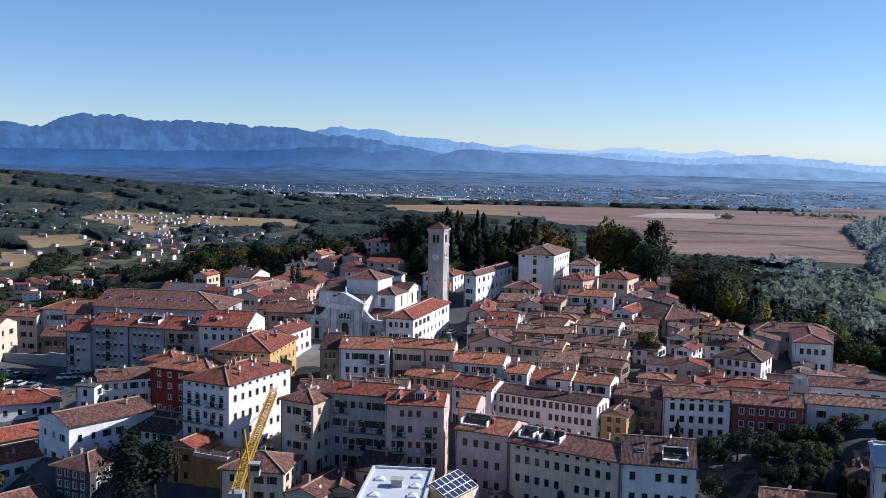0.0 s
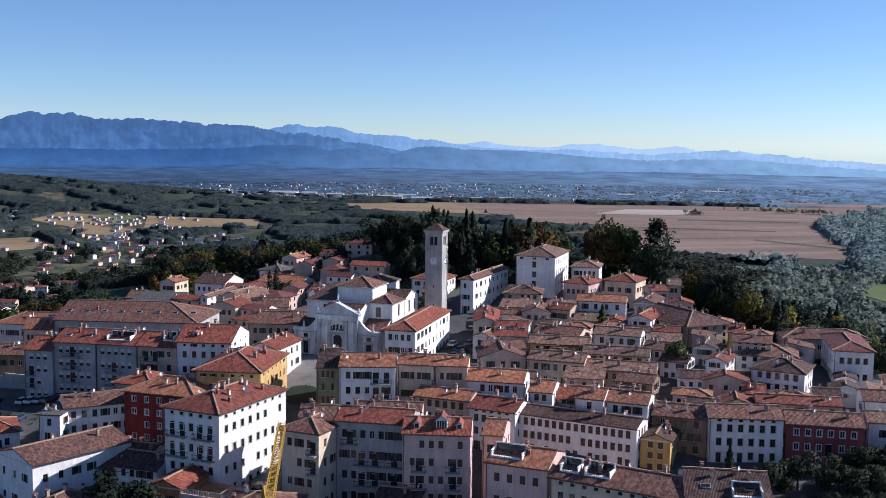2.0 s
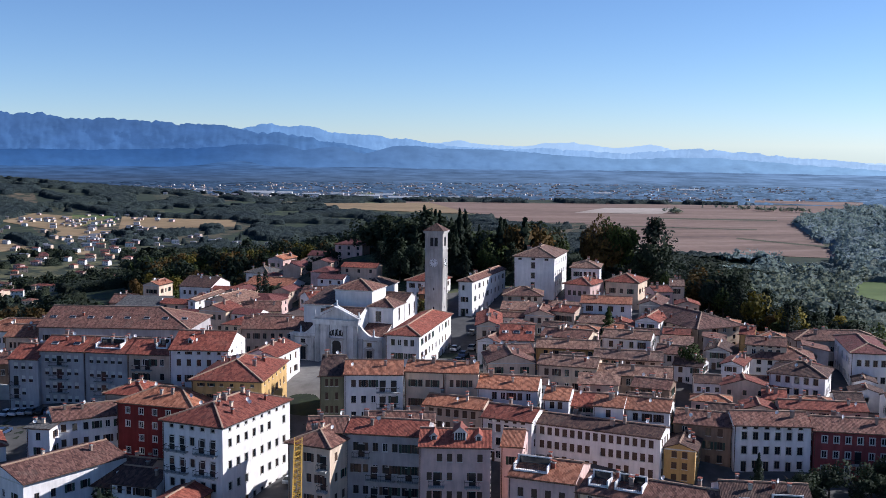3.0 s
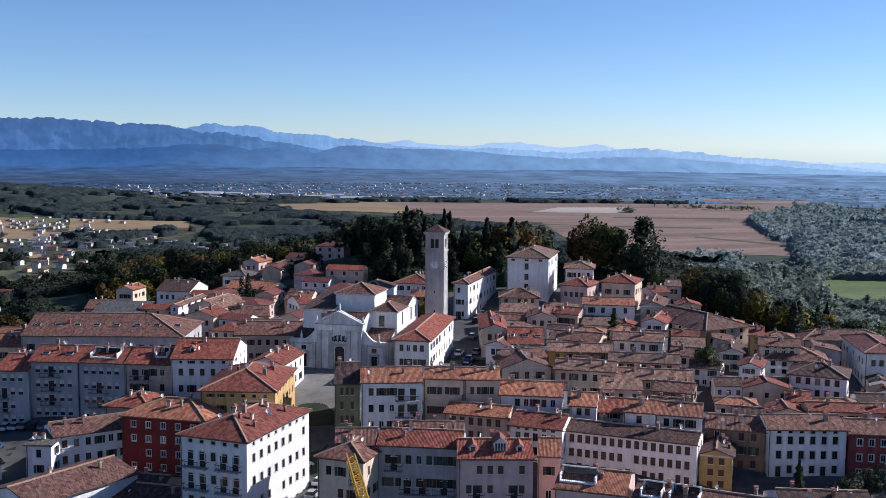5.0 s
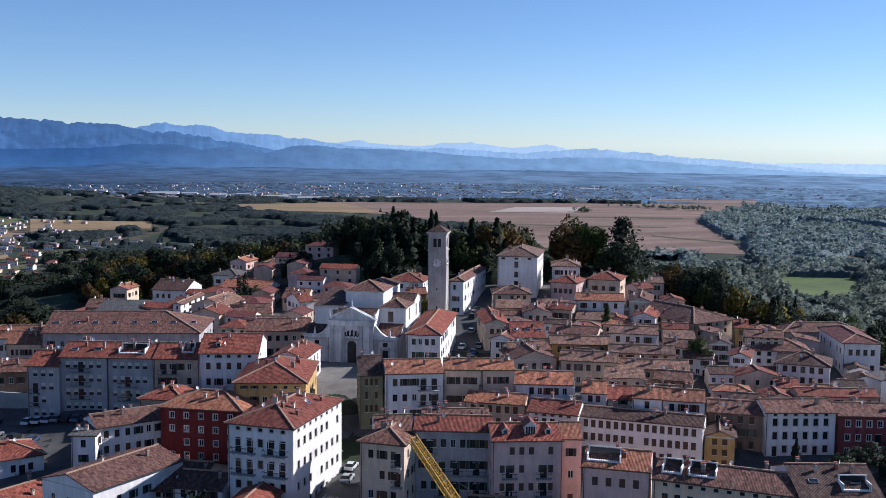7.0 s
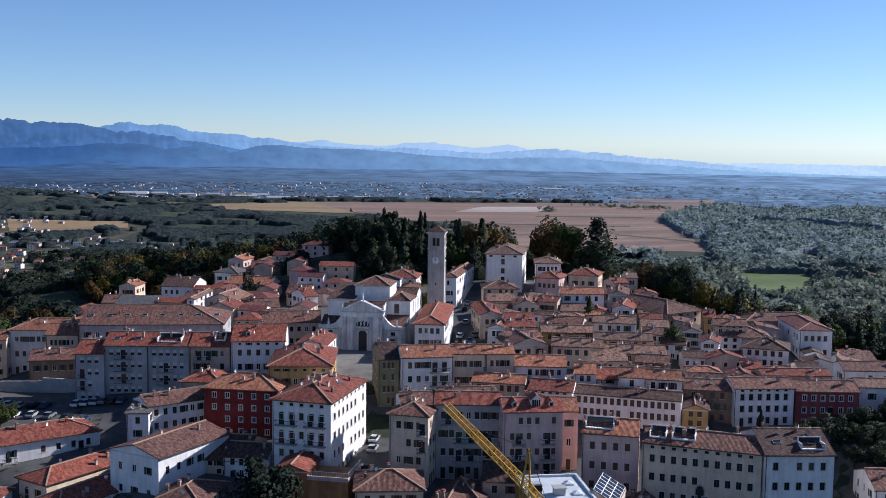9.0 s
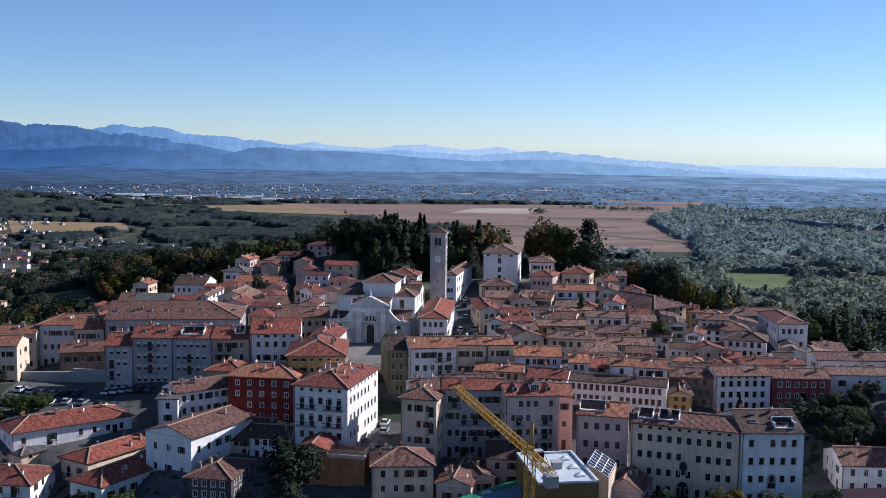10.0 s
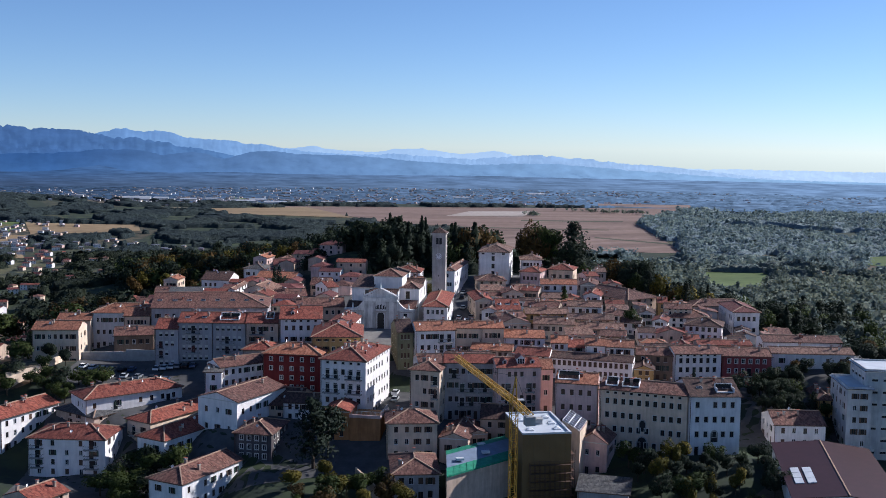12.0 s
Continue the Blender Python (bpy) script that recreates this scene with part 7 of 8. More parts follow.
def canopy(rs, n, form, size):
    """Centres and normals of n leaf clumps of a crown one unit high and about one wide."""
    if form == "cone":
        h = rs.random(n) ** 0.8
        r = 0.30 * (1 - h) ** 0.85 * (0.55 + 0.45 * rs.random(n)) * (0.85 + 0.3 * np.sin(h * 34))
        a = rs.random(n) * 2 * np.pi
        c = np.stack([r * np.cos(a), r * np.sin(a), 0.06 + 0.94 * h], 1)
        nr = np.stack([np.cos(a), np.sin(a), 0.5 + 0 * a], 1)
    elif form == "cypress":
        h = rs.random(n)
        r = 0.10 * np.sin(np.pi * np.clip(h * 0.93 + 0.06, 0, 1)) ** 0.6 * (0.7 + 0.3 * rs.random(n))
        a = rs.random(n) * 2 * np.pi
        c = np.stack([r * np.cos(a), r * np.sin(a), 0.03 + 0.97 * h], 1)
        nr = np.stack([np.cos(a), np.sin(a), 0.3 + 0 * a], 1)
    elif form == "cedar":
        tiers = 7
        k = rs.integers(0, tiers, n)
        a = rs.random(n) * 2 * np.pi
        reach = np.interp(k, [0, 2, 4, 6], [0.42, 0.48, 0.36, 0.14]) * (0.75 + 0.35 * np.sin(a * 3 + k * 1.7))
        r = reach * np.sqrt(rs.random(n))
        c = np.stack([r * np.cos(a), r * np.sin(a), 0.26 + 0.115 * k + 0.035 * rs.standard_normal(n) - 0.06 * r], 1)
        nr = np.stack([0.4 * np.cos(a), 0.4 * np.sin(a), 1 + 0 * a], 1)
    else:
        lobes = 11
        lc = np.stack([rs.uniform(-0.27, 0.27, lobes), rs.uniform(-0.27, 0.27, lobes), rs.uniform(0.40, 0.80, lobes)], 1)
        lr = rs.uniform(0.14, 0.24, lobes)
        k = rs.integers(0, lobes, n)
        d = rs.standard_normal((n, 3))
        d /= np.linalg.norm(d, axis=1)[:, None]
        c = lc[k] + d * (lr[k] * (0.75 + 0.3 * rs.random(n)))[:, None]
        nr = d + np.array([0, 0, 0.35])
    nr = nr / np.linalg.norm(nr, axis=1)[:, None]
    out = c - np.array([0, 0, 0.42])
    soft = nr + 0.9 * out / np.linalg.norm(out, axis=1)[:, None] + 0.3 * rs.standard_normal((n, 3))
    soft /= np.linalg.norm(soft, axis=1)[:, None]
    nr = nr + 0.55 * rs.standard_normal((n, 3))
    nr /= np.linalg.norm(nr, axis=1)[:, None]
    s = size * (0.6 + 0.8 * rs.random(n))
    u = np.cross(nr, rs.standard_normal((n, 3)))
    u /= np.linalg.norm(u, axis=1)[:, None]
    w = np.cross(nr, u)
    q = np.stack([c - u * s[:, None], c - w * (0.7 * s)[:, None], c + u * s[:, None], c + w * (0.7 * s)[:, None]], 1)
    return q.reshape(-1, 3), np.repeat(soft, 4, 0)


def quads_mesh(name, v, mat, normals=None):
    n = len(v) // 4
    me = bpy.data.meshes.new(name)
    me.vertices.add(len(v)); me.loops.add(len(v)); me.polygons.add(n)
    me.vertices.foreach_set("co", v.astype(np.float32).ravel())
    me.loops.foreach_set("vertex_index", np.arange(len(v), dtype=np.int32))
    me.polygons.foreach_set("loop_start", np.arange(0, len(v), 4, dtype=np.int32))
    me.materials.append(mat)
    me.update(calc_edges=True)
    if normals is not None:
        me.polygons.foreach_set("use_smooth", [True] * n)
        me.normals_split_custom_set_from_vertices(normals.tolist())
    return me


def trunk_mesh(form, rs):
    b = Bld()
    top = {"cone": 0.9, "cypress": 0.8, "cedar": 0.92}.get(form, 0.62)
    prev = None
    for k in range(6):
        t = k / 5
        r = 0.028 * (1 - t) + 0.006
        ring = [(r * math.cos(i * math.pi / 4) + 0.012 * math.sin(t * 5), r * math.sin(i * math.pi / 4), t * top - 0.05) for i in range(8)]
        if prev:
            for i in range(8):
                b.poly([prev[i], prev[(i + 1) % 8], ring[(i + 1) % 8], ring[i]])
        prev = ring
    if form in ("broad", "cedar"):
        for k in range(7):
            a, z = rs.random() * 6.28, 0.25 + 0.06 * k
            b.bar((0, 0, z), (0.27 * math.cos(a), 0.27 * math.sin(a), z + (0.2 if form == "broad" else 0.04)), 0.009)
    return b.mesh("trunk", [BARK])


PROTO = {}
for form, count, size in (("broad", 1700, 0.031), ("cone", 1300, 0.027), ("cedar", 1900, 0.026), ("cypress", 700, 0.02)):
    for s in range(3):
        rs = np.random.default_rng(100 + s + len(form))
        PROTO[form, s] = (trunk_mesh(form, rs), {})
        PROTO[form, s][1]["v"] = canopy(rs, count, form, size)
        PROTO[form, s][1]["far"] = canopy(rs, 620, form, size * 1.5)


def crown_mesh(form, s, mat):
    store = PROTO[form, s][1]
    if mat.name not in store:
        store[mat.name] = quads_mesh("crown", *store["v"][:1], mat, store["v"][1])
    return store[mat.name]


TREE_LABEL = {"broad": "broad leafy tree with a rounded uneven crown", "cone": "tall dark conifer with a pointed crown", "cedar": "old cedar with spreading dark tiers", "cypress": "slim dark cypress standing upright"}
TREE_N = [0]


def tree(form, x, y, height, mat, wide=1.0, z=None, note=""):
    TREE_N[0] += 1
    s = TREE_N[0] % 3
    root = tagged(new("tree"), (note or TREE_LABEL[form]), "tree", "trees of the town and its hill")
    root.matrix_basis = Matrix.Translation((x, y, gz(x, y) if z is None else z)) @ Matrix.Rotation(TREE_N[0] * 2.4, 4, 'Z') @ Matrix.Diagonal((height * wide, height * wide, height, 1))
    child("trunk", PROTO[form, s][0], root)
    child("crown", crown_mesh(form, s, mat), root)
    return root


def grove(corners, count, kinds, lo, hi, seed, gap=3.0, note="", single=999):
    """Trees past the number 'single' are joined into one body of woods for each leaf."""
    bulk = {}
    r = random.Random(seed)
    xs, ys = [c[0] for c in corners], [c[1] for c in corners]
    got, spots = 0, []
    for _ in range(count * 40):
        if got >= count:
            break
        x, y = r.uniform(min(xs), max(xs)), r.uniform(min(ys), max(ys))
        if not inside(corners, x, y) or near_house(x, y, gap) or any((x - p) ** 2 + (y - q) ** 2 < 12 for p, q in spots):
            continue
        form, mat, wide = r.choice(kinds)
        h, w = r.uniform(lo, hi), wide * r.uniform(0.85, 1.15)
        if got < single:
            tree(form, x, y, h, mat, w, None, note)
        else:
            TREE_N[0] += 1
            v, nv = PROTO[form, TREE_N[0] % 3][1]["far"]
            ca, sa = math.cos(TREE_N[0] * 2.4), math.sin(TREE_N[0] * 2.4)
            spin = np.array([[ca, sa, 0], [-sa, ca, 0], [0, 0, 1]])
            at = bulk.setdefault(mat.name, (mat, [], []))
            at[1].append((v @ spin) * np.array([h * w, h * w, h]) + np.array([x, y, gz(x, y)]))
            at[2].append(nv @ spin)
        spots.append((x, y))
        got += 1
    for mat, vs, ns in bulk.values():
        tagged(new("woods", quads_mesh("woods", np.concatenate(vs), mat, np.concatenate(ns))), "dense mixed leafy wood on the slope of the hill", "woods", kind="stuff")


def woods(label, place, count, mat, seed, leaves, size, lo, hi):
    """Many trees as one body: place(rng) gives (x, y) or None."""
    rs = np.random.default_rng(seed)
    forms = [canopy(rs, leaves, "broad" if k else "cone", size) for k in range(6)]
    pts = []
    while len(pts) < count:
        p = place(rs)
        if p is not None:
            pts.append(p)
    pts = np.array(pts)
    z = ground(pts[:, 0], pts[:, 1])
    chunks, turned = [], []
    for i, (x, y) in enumerate(pts):
        v, nv = forms[rs.integers(0, 6)]
        h = rs.uniform(lo, hi)
        a = rs.random() * 6.28
        w = h * rs.uniform(0.95, 1.35)
        c, s = math.cos(a) * w, math.sin(a) * w
        chunks.append(np.stack([v[:, 0] * c - v[:, 1] * s + x, v[:, 0] * s + v[:, 1] * c + y, (v[:, 2] - 0.1) * h + z[i]], 1))
        ca, sa = math.cos(a), math.sin(a)
        turned.append(np.stack([nv[:, 0] * ca - nv[:, 1] * sa, nv[:, 0] * sa + nv[:, 1] * ca, nv[:, 2]], 1))
    return tagged(new("woods", quads_mesh("woods", np.concatenate(chunks), mat, np.concatenate(turned))), label, "woods", kind="stuff")


def in_field(x, y):
    """On a field, or close before one, where trees would hide it."""
    r = math.hypot(x + 50, y - 10)
    ux, uy = (x + 50) / r, (y - 10) / r
    k = (0.6 if y > 680 else 1.5) + 1.0 * noise.noise(Vector((x / 30, y / 30, 3.0)))
    return any(inside(f, x + ux * s, y + uy * s) for f in FIELDS for s in ((0, 22 * k, 44 * k) if r < 1100 else (0,)))


def clumpy(x, y, scale, seed):
    return noise.noise(Vector((x / scale, y / scale, seed)))


# the dark wood on the hilltop behind the church
grove([(-24, 356), (16, 348), (24, 372), (28, 420), (-24, 430), (-36, 392)], 54, [("cone", PINE, 1.0), ("cedar", PINE, 0.8), ("broad", PINE, 0.9)], 9.5, 14, 1, single=40)
grove([(4, 372), (24, 366), (26, 396), (6, 400)], 14, [("cone", PINE, 0.85), ("cone", PINE, 0.8), ("cedar", PINE, 0.6)], 14, 18.5, 21)
tree("cone", 17, 378, 20.5, PINE, 0.7)
tree("cone", 19.5, 381, 20, PINE, 0.7)
grove([(24, 356), (50, 360), (56, 392), (30, 405)], 18, [("cedar", PINE, 0.7), ("broad", LEAF, 0.8), ("broad", RUST, 0.7), ("broad", RUST, 0.8)], 12, 16, 2)
grove([(60, 358), (74, 356), (74, 368), (62, 370)], 7, [("broad", LEAF, 0.7), ("broad", RUST, 0.7), ("broad", PINE, 0.7)], 18, 22, 3, 1.0, "tall tree with rusty green leaves by the castle")
tree("cedar", 82, 356, 24, PINE, 1.0, None, "old cedar with spreading dark tiers by the castle")
tree("broad", 78, 350, 17, PINE, 0.9, None, "dark evergreen with a dense crown")
tree("broad", 84, 346, 9, LEAF, 0.8, None, "yellowish green bushy tree")
grove([(-110, 400), (-38, 400), (-42, 500), (-120, 500)], 46, [("broad", LEAF, 1.0), ("broad", PINE, 1.0), ("broad", RUST, 0.9), ("broad", GOLD, 0.8)], 9, 14, 4, single=0)
grove([(-165, 285), (-112, 300), (-105, 345), (-165, 360)], 30, [("broad", LEAF, 1.0), ("broad", PINE, 1.1), ("broad", RUST, 0.9)], 9, 14, 5, single=0)
grove([(78, 262), (135, 250), (140, 345), (84, 335)], 80, [("broad", LEAF, 1.0), ("cedar", PINE, 0.9), ("broad", GOLD, 0.7), ("broad", PINE, 1.0), ("cone", PINE, 0.9)], 8, 14, 6, single=36)
grove([(70, 180), (118, 160), (128, 205), (76, 196)], 22, [("broad", PINE, 1.0), ("broad", PINE, 0.9), ("broad", RUST, 0.9)], 6, 9, 7)
grove([(50, 164), (90, 162), (92, 180), (50, 178)], 14, [("broad", PINE, 1.0), ("broad", PINE, 0.9)], 5, 8, 8)
grove([(12, 118), (62, 108), (62, 128), (16, 130)], 9, [("broad", LEAF, 1.0), ("broad", PINE, 1.0), ("broad", GOLD, 0.6)], 4, 8, 9)
grove([(-150, 208), (-124, 232), (-126, 262), (-160, 262)], 16, [("broad", LEAF, 1.1), ("broad", PINE, 1.0)], 5, 9, 10)
grove([(-102, 160), (-84, 168), (-98, 186), (-112, 180)], 10, [("broad", LEAF, 1.1), ("broad", PINE, 1.1)], 6, 9, 11)
tree("cedar", -61.5, 168.5, 17, PINE, 0.85, None, "tall dark evergreen beside the dark stone villa")
tree("broad", -57.5, 172, 15, PINE, 0.8, None, "dark evergreen with a dense crown by the road")
tree("broad", -3, 295, 9, GOLD, 0.9, None, "round tree with yellow autumn leaves")
tree("cypress", -52, 352, 11, PINE, 1.0)
tree("cypress", -50, 353, 11.5, PINE, 1.0)
tree("cypress", 88, 262, 13, PINE, 1.3)
tree("cypress", 90, 263, 13.5, PINE, 1.3)
tree("cone", 43, 268, 9.5, LEAF, 1.0, None, "green conifer before a white house")
tree("broad", 53, 232, 8, LEAF, 0.9, None, "green tree between the houses")
tree("cone", 47, 180, 8, PINE, 0.8)
tree("broad", -60, 160, 6, GOLD, 0.9, None, "bush with yellow autumn leaves")
tree("broad", -45, 140, 6, GOLD, 1.1, None, "bush with yellow autumn leaves")
tree("cone", -36, 103, 16, PINE, 1.1)
tree("broad", -31, 101, 15, PINE, 0.8)
# woods and hedges of the plain
def canopy_sheet(label, r0, r1, az0, az1, step, crown, height, keep, scale, seed, mat):
    """A closed roof of crowns over the ground: rounded tops in a jittered net, gaps where noise or fields leave the land open."""
    nr, na = int((r1 - r0) / step), int(radians(az1 - az0) * (r0 + r1) / 2 / step)
    R, A = np.meshgrid(np.linspace(r0, r1, nr), np.radians(np.linspace(az0, az1, na)), indexing="ij")
    x, y = (-30 + R * np.sin(A)).ravel(), (30 + R * np.cos(A)).ravel()
    gi, gj = np.floor(x / crown).astype(int), np.floor(y / crown).astype(int)
    best = np.zeros(len(x))

    def hashed(i, j, k):
        h = np.sin(i * 127.1 + j * 311.7 + k * 74.7 + seed) * 43758.5453
        return h - np.floor(h)

    for di in (-1, 0, 1):
        for dj in (-1, 0, 1):
            i, j = gi + di, gj + dj
            cx, cy = (i + hashed(i, j, 1)) * crown, (j + hashed(i, j, 2)) * crown
            rad = crown * (0.55 + 0.45 * hashed(i, j, 3))
            d2 = ((x - cx) ** 2 + (y - cy) ** 2) / rad ** 2
            best = np.maximum(best, np.sqrt(np.clip(1 - d2, 0, 1)) * (0.55 + 0.6 * hashed(i, j, 4)))
    mask = np.zeros(len(x), bool)
    for k in range(len(x)):
        px, py = float(x[k]), float(y[k])
        mask[k] = clumpy(px, py, scale, seed) + 0.4 * clumpy(px, py, scale * 0.3, seed + 3) > keep and not in_field(px, py) and not (-140 < px < 130 and py < 350) and not near_cell(px, py)
    z = ground(x, y) + np.where(mask, height * (0.45 + 0.55 * best) + 0.24 * crown * (hashed(np.arange(len(x)), seed, 5) - 0.5) * (best > 0.15), -1.5)
    i, j = np.meshgrid(np.arange(nr - 1), np.arange(na - 1), indexing="ij")
    a = (i * na + j).ravel()
    f = np.stack([a, a + 1, a + na + 1, a + na], 1)
    live = mask[f].any(1)
    me = bpy.data.meshes.new("woods")
    f = f[live]
    used = np.unique(f)
    remap = np.zeros(len(x), int)
    remap[used] = np.arange(len(used))
    me.from_pydata(np.stack([x, y, z], 1)[used].tolist(), [], remap[f].tolist())
    me.materials.append(mat)
    me.polygons.foreach_set("use_smooth", [True] * len(f))
    me.update()
    return tagged(new("woods", me), label, "woods", kind="stuff")


def cells_of(points, size):
    c = {(int(x // size), int(y // size)) for x, y in points}
    return c | {(i, j - 1) for i, j in c}


HOUSE_CELLS = cells_of([p for a, c, b_ in HOUSES for p in (a, c)] + SPOTS, 9)


def near_cell(x, y):
    return (int(x // 9), int(y // 9)) in HOUSE_CELLS


def canopy_material(name, dark, mid, light, grain):
    """Closed crowns: mottled by tree, by stand and by leaf."""
    m, n, l, b = material(name, 0.9)
    pos = n.new("ShaderNodeNewGeometry").outputs["Position"]
    r = ramp(n, [(0.28, dark), (0.5, mid), (0.74, light)])
    l.new(noise_tex(n, l, pos, grain, 8, 0.72), r.inputs[0])
    v = ramp(n, [(0.3, (0.72, 0.74, 0.80)), (0.7, (1.22, 1.15, 0.98))])
    l.new(noise_tex(n, l, pos, grain * 0.12, 4, 0.6), v.inputs[0])
    l.new(mixed(n, l, 1.0, r.outputs[0], v.outputs[0], "MULTIPLY"), b.inputs["Base Color"])
    bump(n, l, b, noise_tex(n, l, pos, grain * 6, 6, 0.75), 1.0, 1.6)
    b.inputs["Specular IOR Level"].default_value = 0.1
    return m


def stand(label, r0, r1, az0, az1, gap, keep, scale, seed, mat, leaves, size, lo, hi):
    """A wood of many crowns of leaf clumps on a loose net, gaps where noise, fields or houses leave the land open."""
    rs = np.random.default_rng(int(seed * 10))
    forms = [canopy(rs, leaves, "broad" if k else "cone", size) for k in range(6)]
    nr = int((r1 - r0) / gap)
    spots = []
    for k in range(nr):
        r = r0 + (k + 0.5) * gap
        for a in np.arange(radians(az0), radians(az1), gap / r):
            rr, aa = r + rs.uniform(-0.45, 0.45) * gap, a + rs.uniform(-0.45, 0.45) * gap / r
            x, y = -30 + rr * math.sin(aa), 30 + rr * math.cos(aa)
            if clumpy(x, y, scale, seed) + 0.4 * clumpy(x, y, scale * 0.3, seed + 3) > keep and not in_field(x, y) and not (-140 < x < 130 and y < 350) and not near_cell(x, y):
                spots.append((x, y))
    p = np.array(spots)
    z = ground(p[:, 0], p[:, 1])
    n = len(p)
    kind = np.where(rs.random(n) < 0.08, 0, rs.integers(1, 6, n))
    h = rs.uniform(lo, hi, n) * (0.85 + 0.3 * rs.random(n))
    w = h * rs.uniform(0.95, 1.4, n)
    ang = rs.random(n) * 6.28
    chunks, turned = [], []
    for k in range(6):
        m = kind == k
        c, s = (np.cos(ang[m]) * w[m])[:, None], (np.sin(ang[m]) * w[m])[:, None]
        v, nv = forms[k]
        out = np.stack([v[None, :, 0] * c - v[None, :, 1] * s + p[m, 0][:, None], v[None, :, 0] * s + v[None, :, 1] * c + p[m, 1][:, None], (v[None, :, 2] - 0.16) * h[m][:, None] + z[m][:, None]], 2)
        chunks.append(out.reshape(-1, 3))
        ca, sa = np.cos(ang[m])[:, None], np.sin(ang[m])[:, None]
        turned.append(np.stack([nv[None, :, 0] * ca - nv[None, :, 1] * sa, nv[None, :, 0] * sa + nv[None, :, 1] * ca, nv[None, :, 2] + 0 * ca], 2).reshape(-1, 3))
    return tagged(new("woods", quads_mesh("woods", np.concatenate(chunks), mat, np.concatenate(turned))), label, "woods", kind="stuff")


CAN_NEAR = canopy_material("crowns_near", (0.013, 0.020, 0.015), (0.024, 0.032, 0.022), (0.046, 0.053, 0.030), 0.2)
# haze over valley, eastern and middle plain is put into these bluish crown colours
CAN_VALLEY = canopy_material("crowns_valley_hazed", (0.074, 0.098, 0.108), (0.118, 0.146, 0.140), (0.190, 0.202, 0.156), 0.15)
CAN_EAST = canopy_material("crowns_east_hazed", (0.135, 0.185, 0.225), (0.170, 0.220, 0.252), (0.220, 0.262, 0.268), 0.12)
CAN_MID = canopy_material("crowns_middle_hazed", (0.015, 0.023, 0.028), (0.028, 0.040, 0.043), (0.055, 0.066, 0.060), 0.14)
# far crowns get glowing blue haze tones instead of leaf colour
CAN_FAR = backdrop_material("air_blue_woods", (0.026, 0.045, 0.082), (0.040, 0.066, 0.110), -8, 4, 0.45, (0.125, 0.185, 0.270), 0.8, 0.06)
# leaf colours lifted and blued to stand for the haze before these woods
VALLEY = leaf_material("valley_leaves_hazed", (0.132, 0.172, 0.180), (0.166, 0.202, 0.194), (0.222, 0.242, 0.192), 0.02, 0.4)
EASTLEAF = leaf_material("east_leaves_hazed", (0.185, 0.245, 0.280), (0.222, 0.280, 0.306), (0.270, 0.320, 0.320), 0.02, 0.4)
canopy_sheet("dark closed woods and hedges below the town", 325, 720, -46, 24, 1.9, 5.2, 4.4, -0.06, 45, 3.0, CAN_NEAR)
canopy_sheet("dense green valley woods with bluish haze in their colour", 300, 720, 24, 60, 1.8, 5.6, 4.6, -0.34, 80, 5.0, CAN_VALLEY)
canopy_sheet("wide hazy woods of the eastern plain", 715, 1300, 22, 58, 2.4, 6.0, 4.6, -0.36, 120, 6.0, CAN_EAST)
canopy_sheet("copses and tree lines of the middle plain", 715, 1300, -46, 22, 2.4, 5.2, 4.6, -0.02, 50, 7.0, CAN_MID)
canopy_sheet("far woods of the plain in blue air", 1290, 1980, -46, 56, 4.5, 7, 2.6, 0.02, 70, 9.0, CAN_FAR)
stand("woods and hedges of leafy trees below the town", 325, 720, -46, 24, 5.0, -0.06, 45, 3.0, WOODS, 62, 0.09, 4.5, 7.5)
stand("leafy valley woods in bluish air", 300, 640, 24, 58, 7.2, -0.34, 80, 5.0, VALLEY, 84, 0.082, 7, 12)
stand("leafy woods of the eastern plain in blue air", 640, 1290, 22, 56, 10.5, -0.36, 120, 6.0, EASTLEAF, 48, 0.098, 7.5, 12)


def along(lines):
    def place(rs):
        (x0, y0), (x1, y1) = lines[rs.integers(0, len(lines))]
        t = rs.random()
        return x0 + (x1 - x0) * t + rs.normal(0, 3), y0 + (y1 - y0) * t + rs.normal(0, 3)
    return place


woods("hedge of trees across the moor", along([((400, 1190), (455, 1130)), ((450, 1140), (490, 1120)), ((330, 1090), (331, 1091))]), 60, VALLEY, 31, 60, 0.09, 5, 8)
grove([(-26, 400), (-10, 372), (10, 372), (24, 402), (4, 440), (-30, 436)], 44, [("broad", PINE, 0.95), ("broad", PINE, 0.85), ("cedar", PINE, 0.75)], 12, 16.5, 41, single=0)
grove([(-78, 430), (-30, 402), (-24, 452), (-66, 476)], 40, [("broad", PINE, 1.0), ("broad", LEAF, 1.0), ("broad", RUST, 0.9), ("broad", GOLD, 0.8)], 10, 14, 42, single=0)
grove([(-110, 470), (-60, 446), (-20, 450), (0, 540), (-60, 560), (-120, 540)], 90, [("broad", PINE, 1.0), ("broad", PINE, 0.9), ("broad", LEAF, 1.0), ("broad", RUST, 0.9), ("cedar", PINE, 0.9)], 12, 16, 43, single=0)
grove([(-24, 440), (30, 420), (34, 470), (-20, 490)], 40, [("broad", PINE, 1.0), ("cedar", PINE, 0.9), ("broad", LEAF, 0.9)], 12, 16, 44, single=0)
grove([(26, 366), (46, 362), (52, 388), (30, 400)], 16, [("cone", PINE, 0.9), ("broad", PINE, 0.8), ("broad", PINE, 0.9), ("broad", RUST, 0.7)], 17, 21.5, 45, single=0)
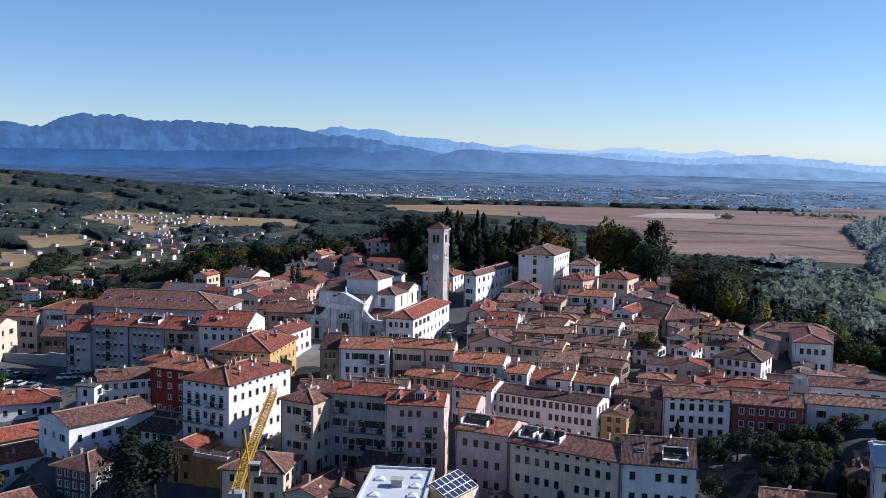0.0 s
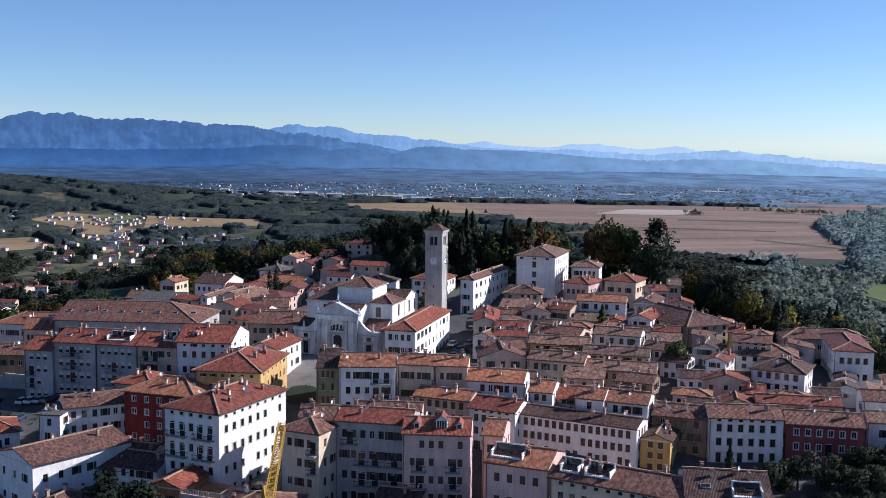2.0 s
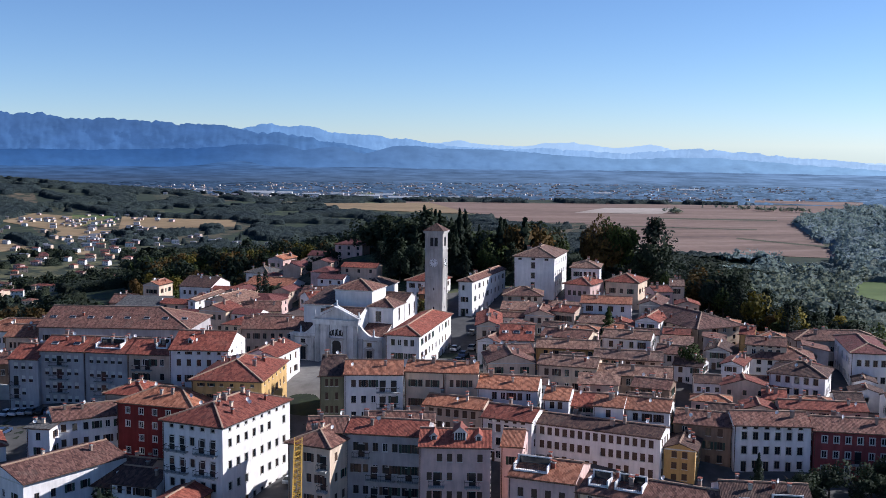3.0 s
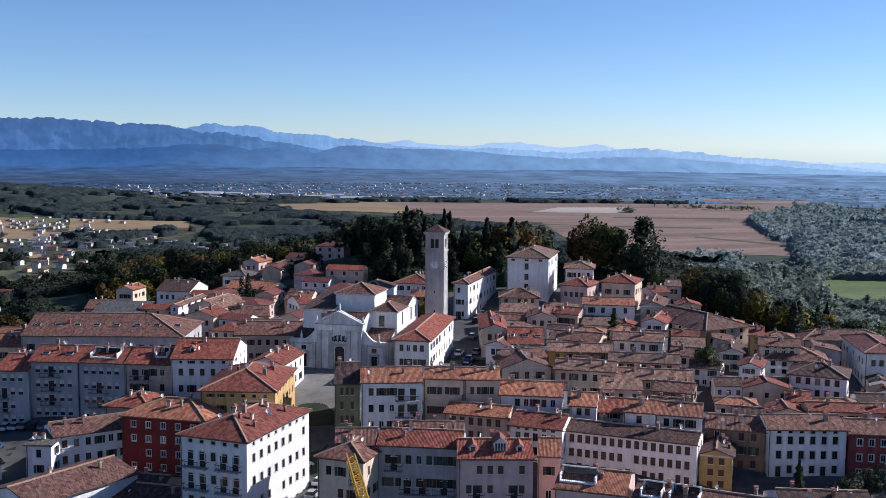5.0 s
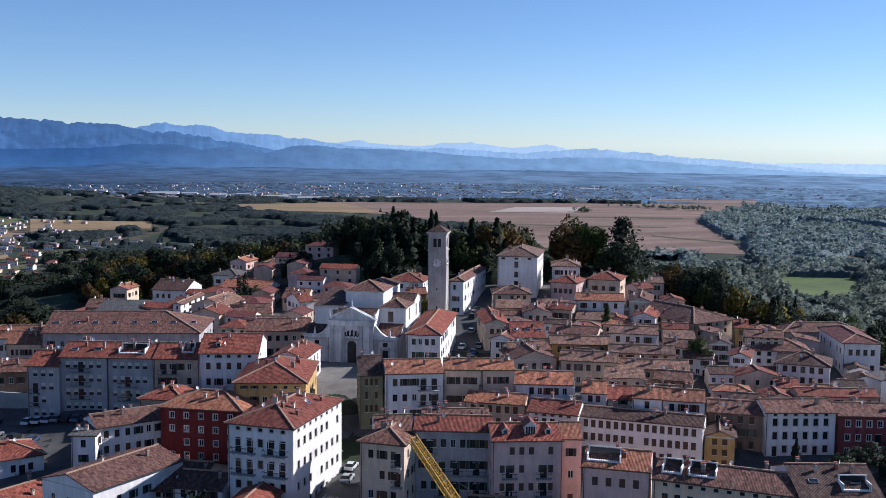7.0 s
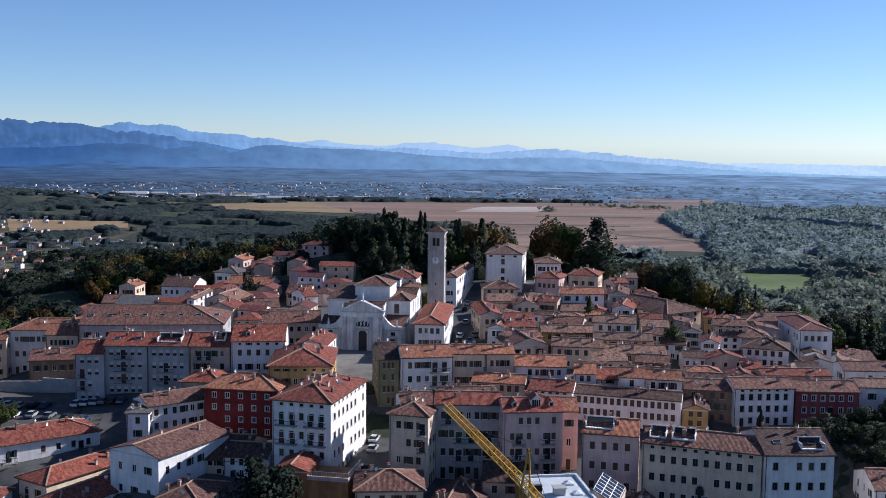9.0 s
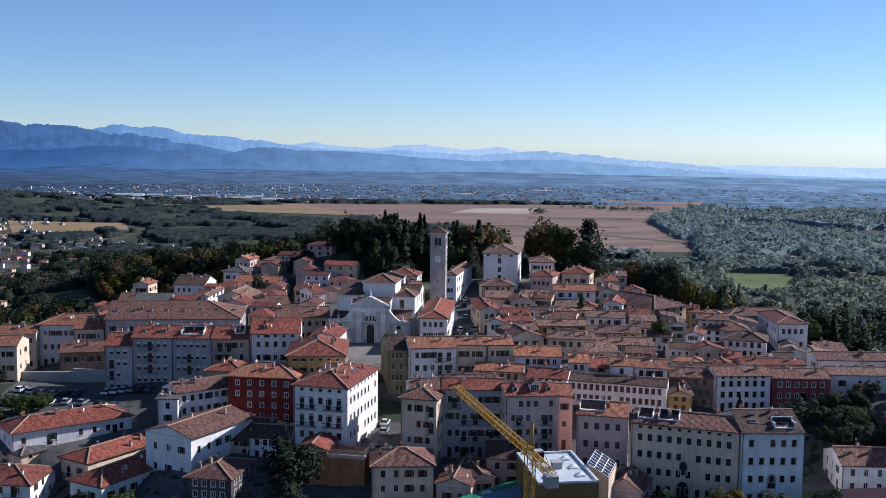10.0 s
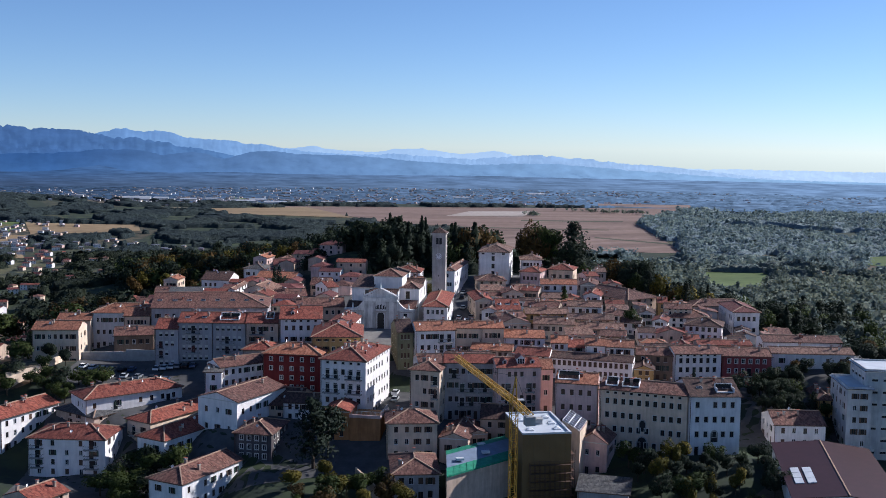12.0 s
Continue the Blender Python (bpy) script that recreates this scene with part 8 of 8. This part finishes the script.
# dark trees behind the rose house and the yellow house
grove([(70, 152), (86, 158), (94, 176), (84, 182), (76, 178), (66, 164)], 20, [("broad", PINE, 1.0), ("broad", PINE, 0.9), ("cedar", PINE, 0.9), ("broad", LEAF, 0.8)], 4.5, 6.5, 46, 1.0, "dark garden tree with a dense crown")
grove([(140, 262), (172, 262), (190, 300), (160, 318), (136, 300)], 40, [("broad", PINE, 1.0), ("broad", LEAF, 1.0), ("cedar", PINE, 0.9)], 7, 12, 47, single=0)
# gardens below the palace and the west lanes
grove([(-112, 178), (-104, 190), (-96, 186), (-104, 174)], 14, [("broad", LEAF, 1.2), ("broad", PINE, 1.1)], 5, 8, 30, 1.0, "dense green bushy tree in a garden")
grove([(-128, 222), (-112, 228), (-112, 236), (-134, 236)], 16, [("broad", LEAF, 1.3)], 4, 6, 31, 1.0, "leafy green shrub by the car park")
grove([(8, 126), (40, 118), (44, 140), (12, 148)], 26, [("broad", LEAF, 1.1), ("broad", PINE, 0.9), ("broad", PINE, 1.0), ("broad", GOLD, 0.8)], 4, 8, 32, 2.0, "garden tree with mixed green leaves")
grove([(-70, 140), (-48, 140), (-46, 152), (-70, 158)], 12, [("broad", GOLD, 1.1), ("broad", LEAF, 1.0), ("broad", RUST, 1.0)], 4, 7, 33, 1.5, "garden tree with autumn leaves")
grove([(88, 262), (118, 258), (124, 290), (92, 296)], 18, [("broad", GOLD, 1.0), ("broad", LEAF, 1.1), ("broad", LEAF, 0.9), ("broad", RUST, 0.9)], 5, 9, 34, 2.0, "garden tree with yellow green leaves")
grove([(80, 296), (100, 292), (104, 322), (84, 326)], 14, [("cedar", PINE, 0.9), ("broad", PINE, 1.1), ("broad", RUST, 1.0)], 12, 17, 35, 2.0, "tall dark tree on the slope")
grove([(-80, 440), (-30, 440), (-28, 500), (-90, 500)], 26, [("broad", LEAF, 1.0), ("broad", GOLD, 0.9), ("broad", RUST, 1.0), ("broad", PINE, 1.0)], 9, 13, 36, 2.0, "round tree with autumn leaves", single=0)
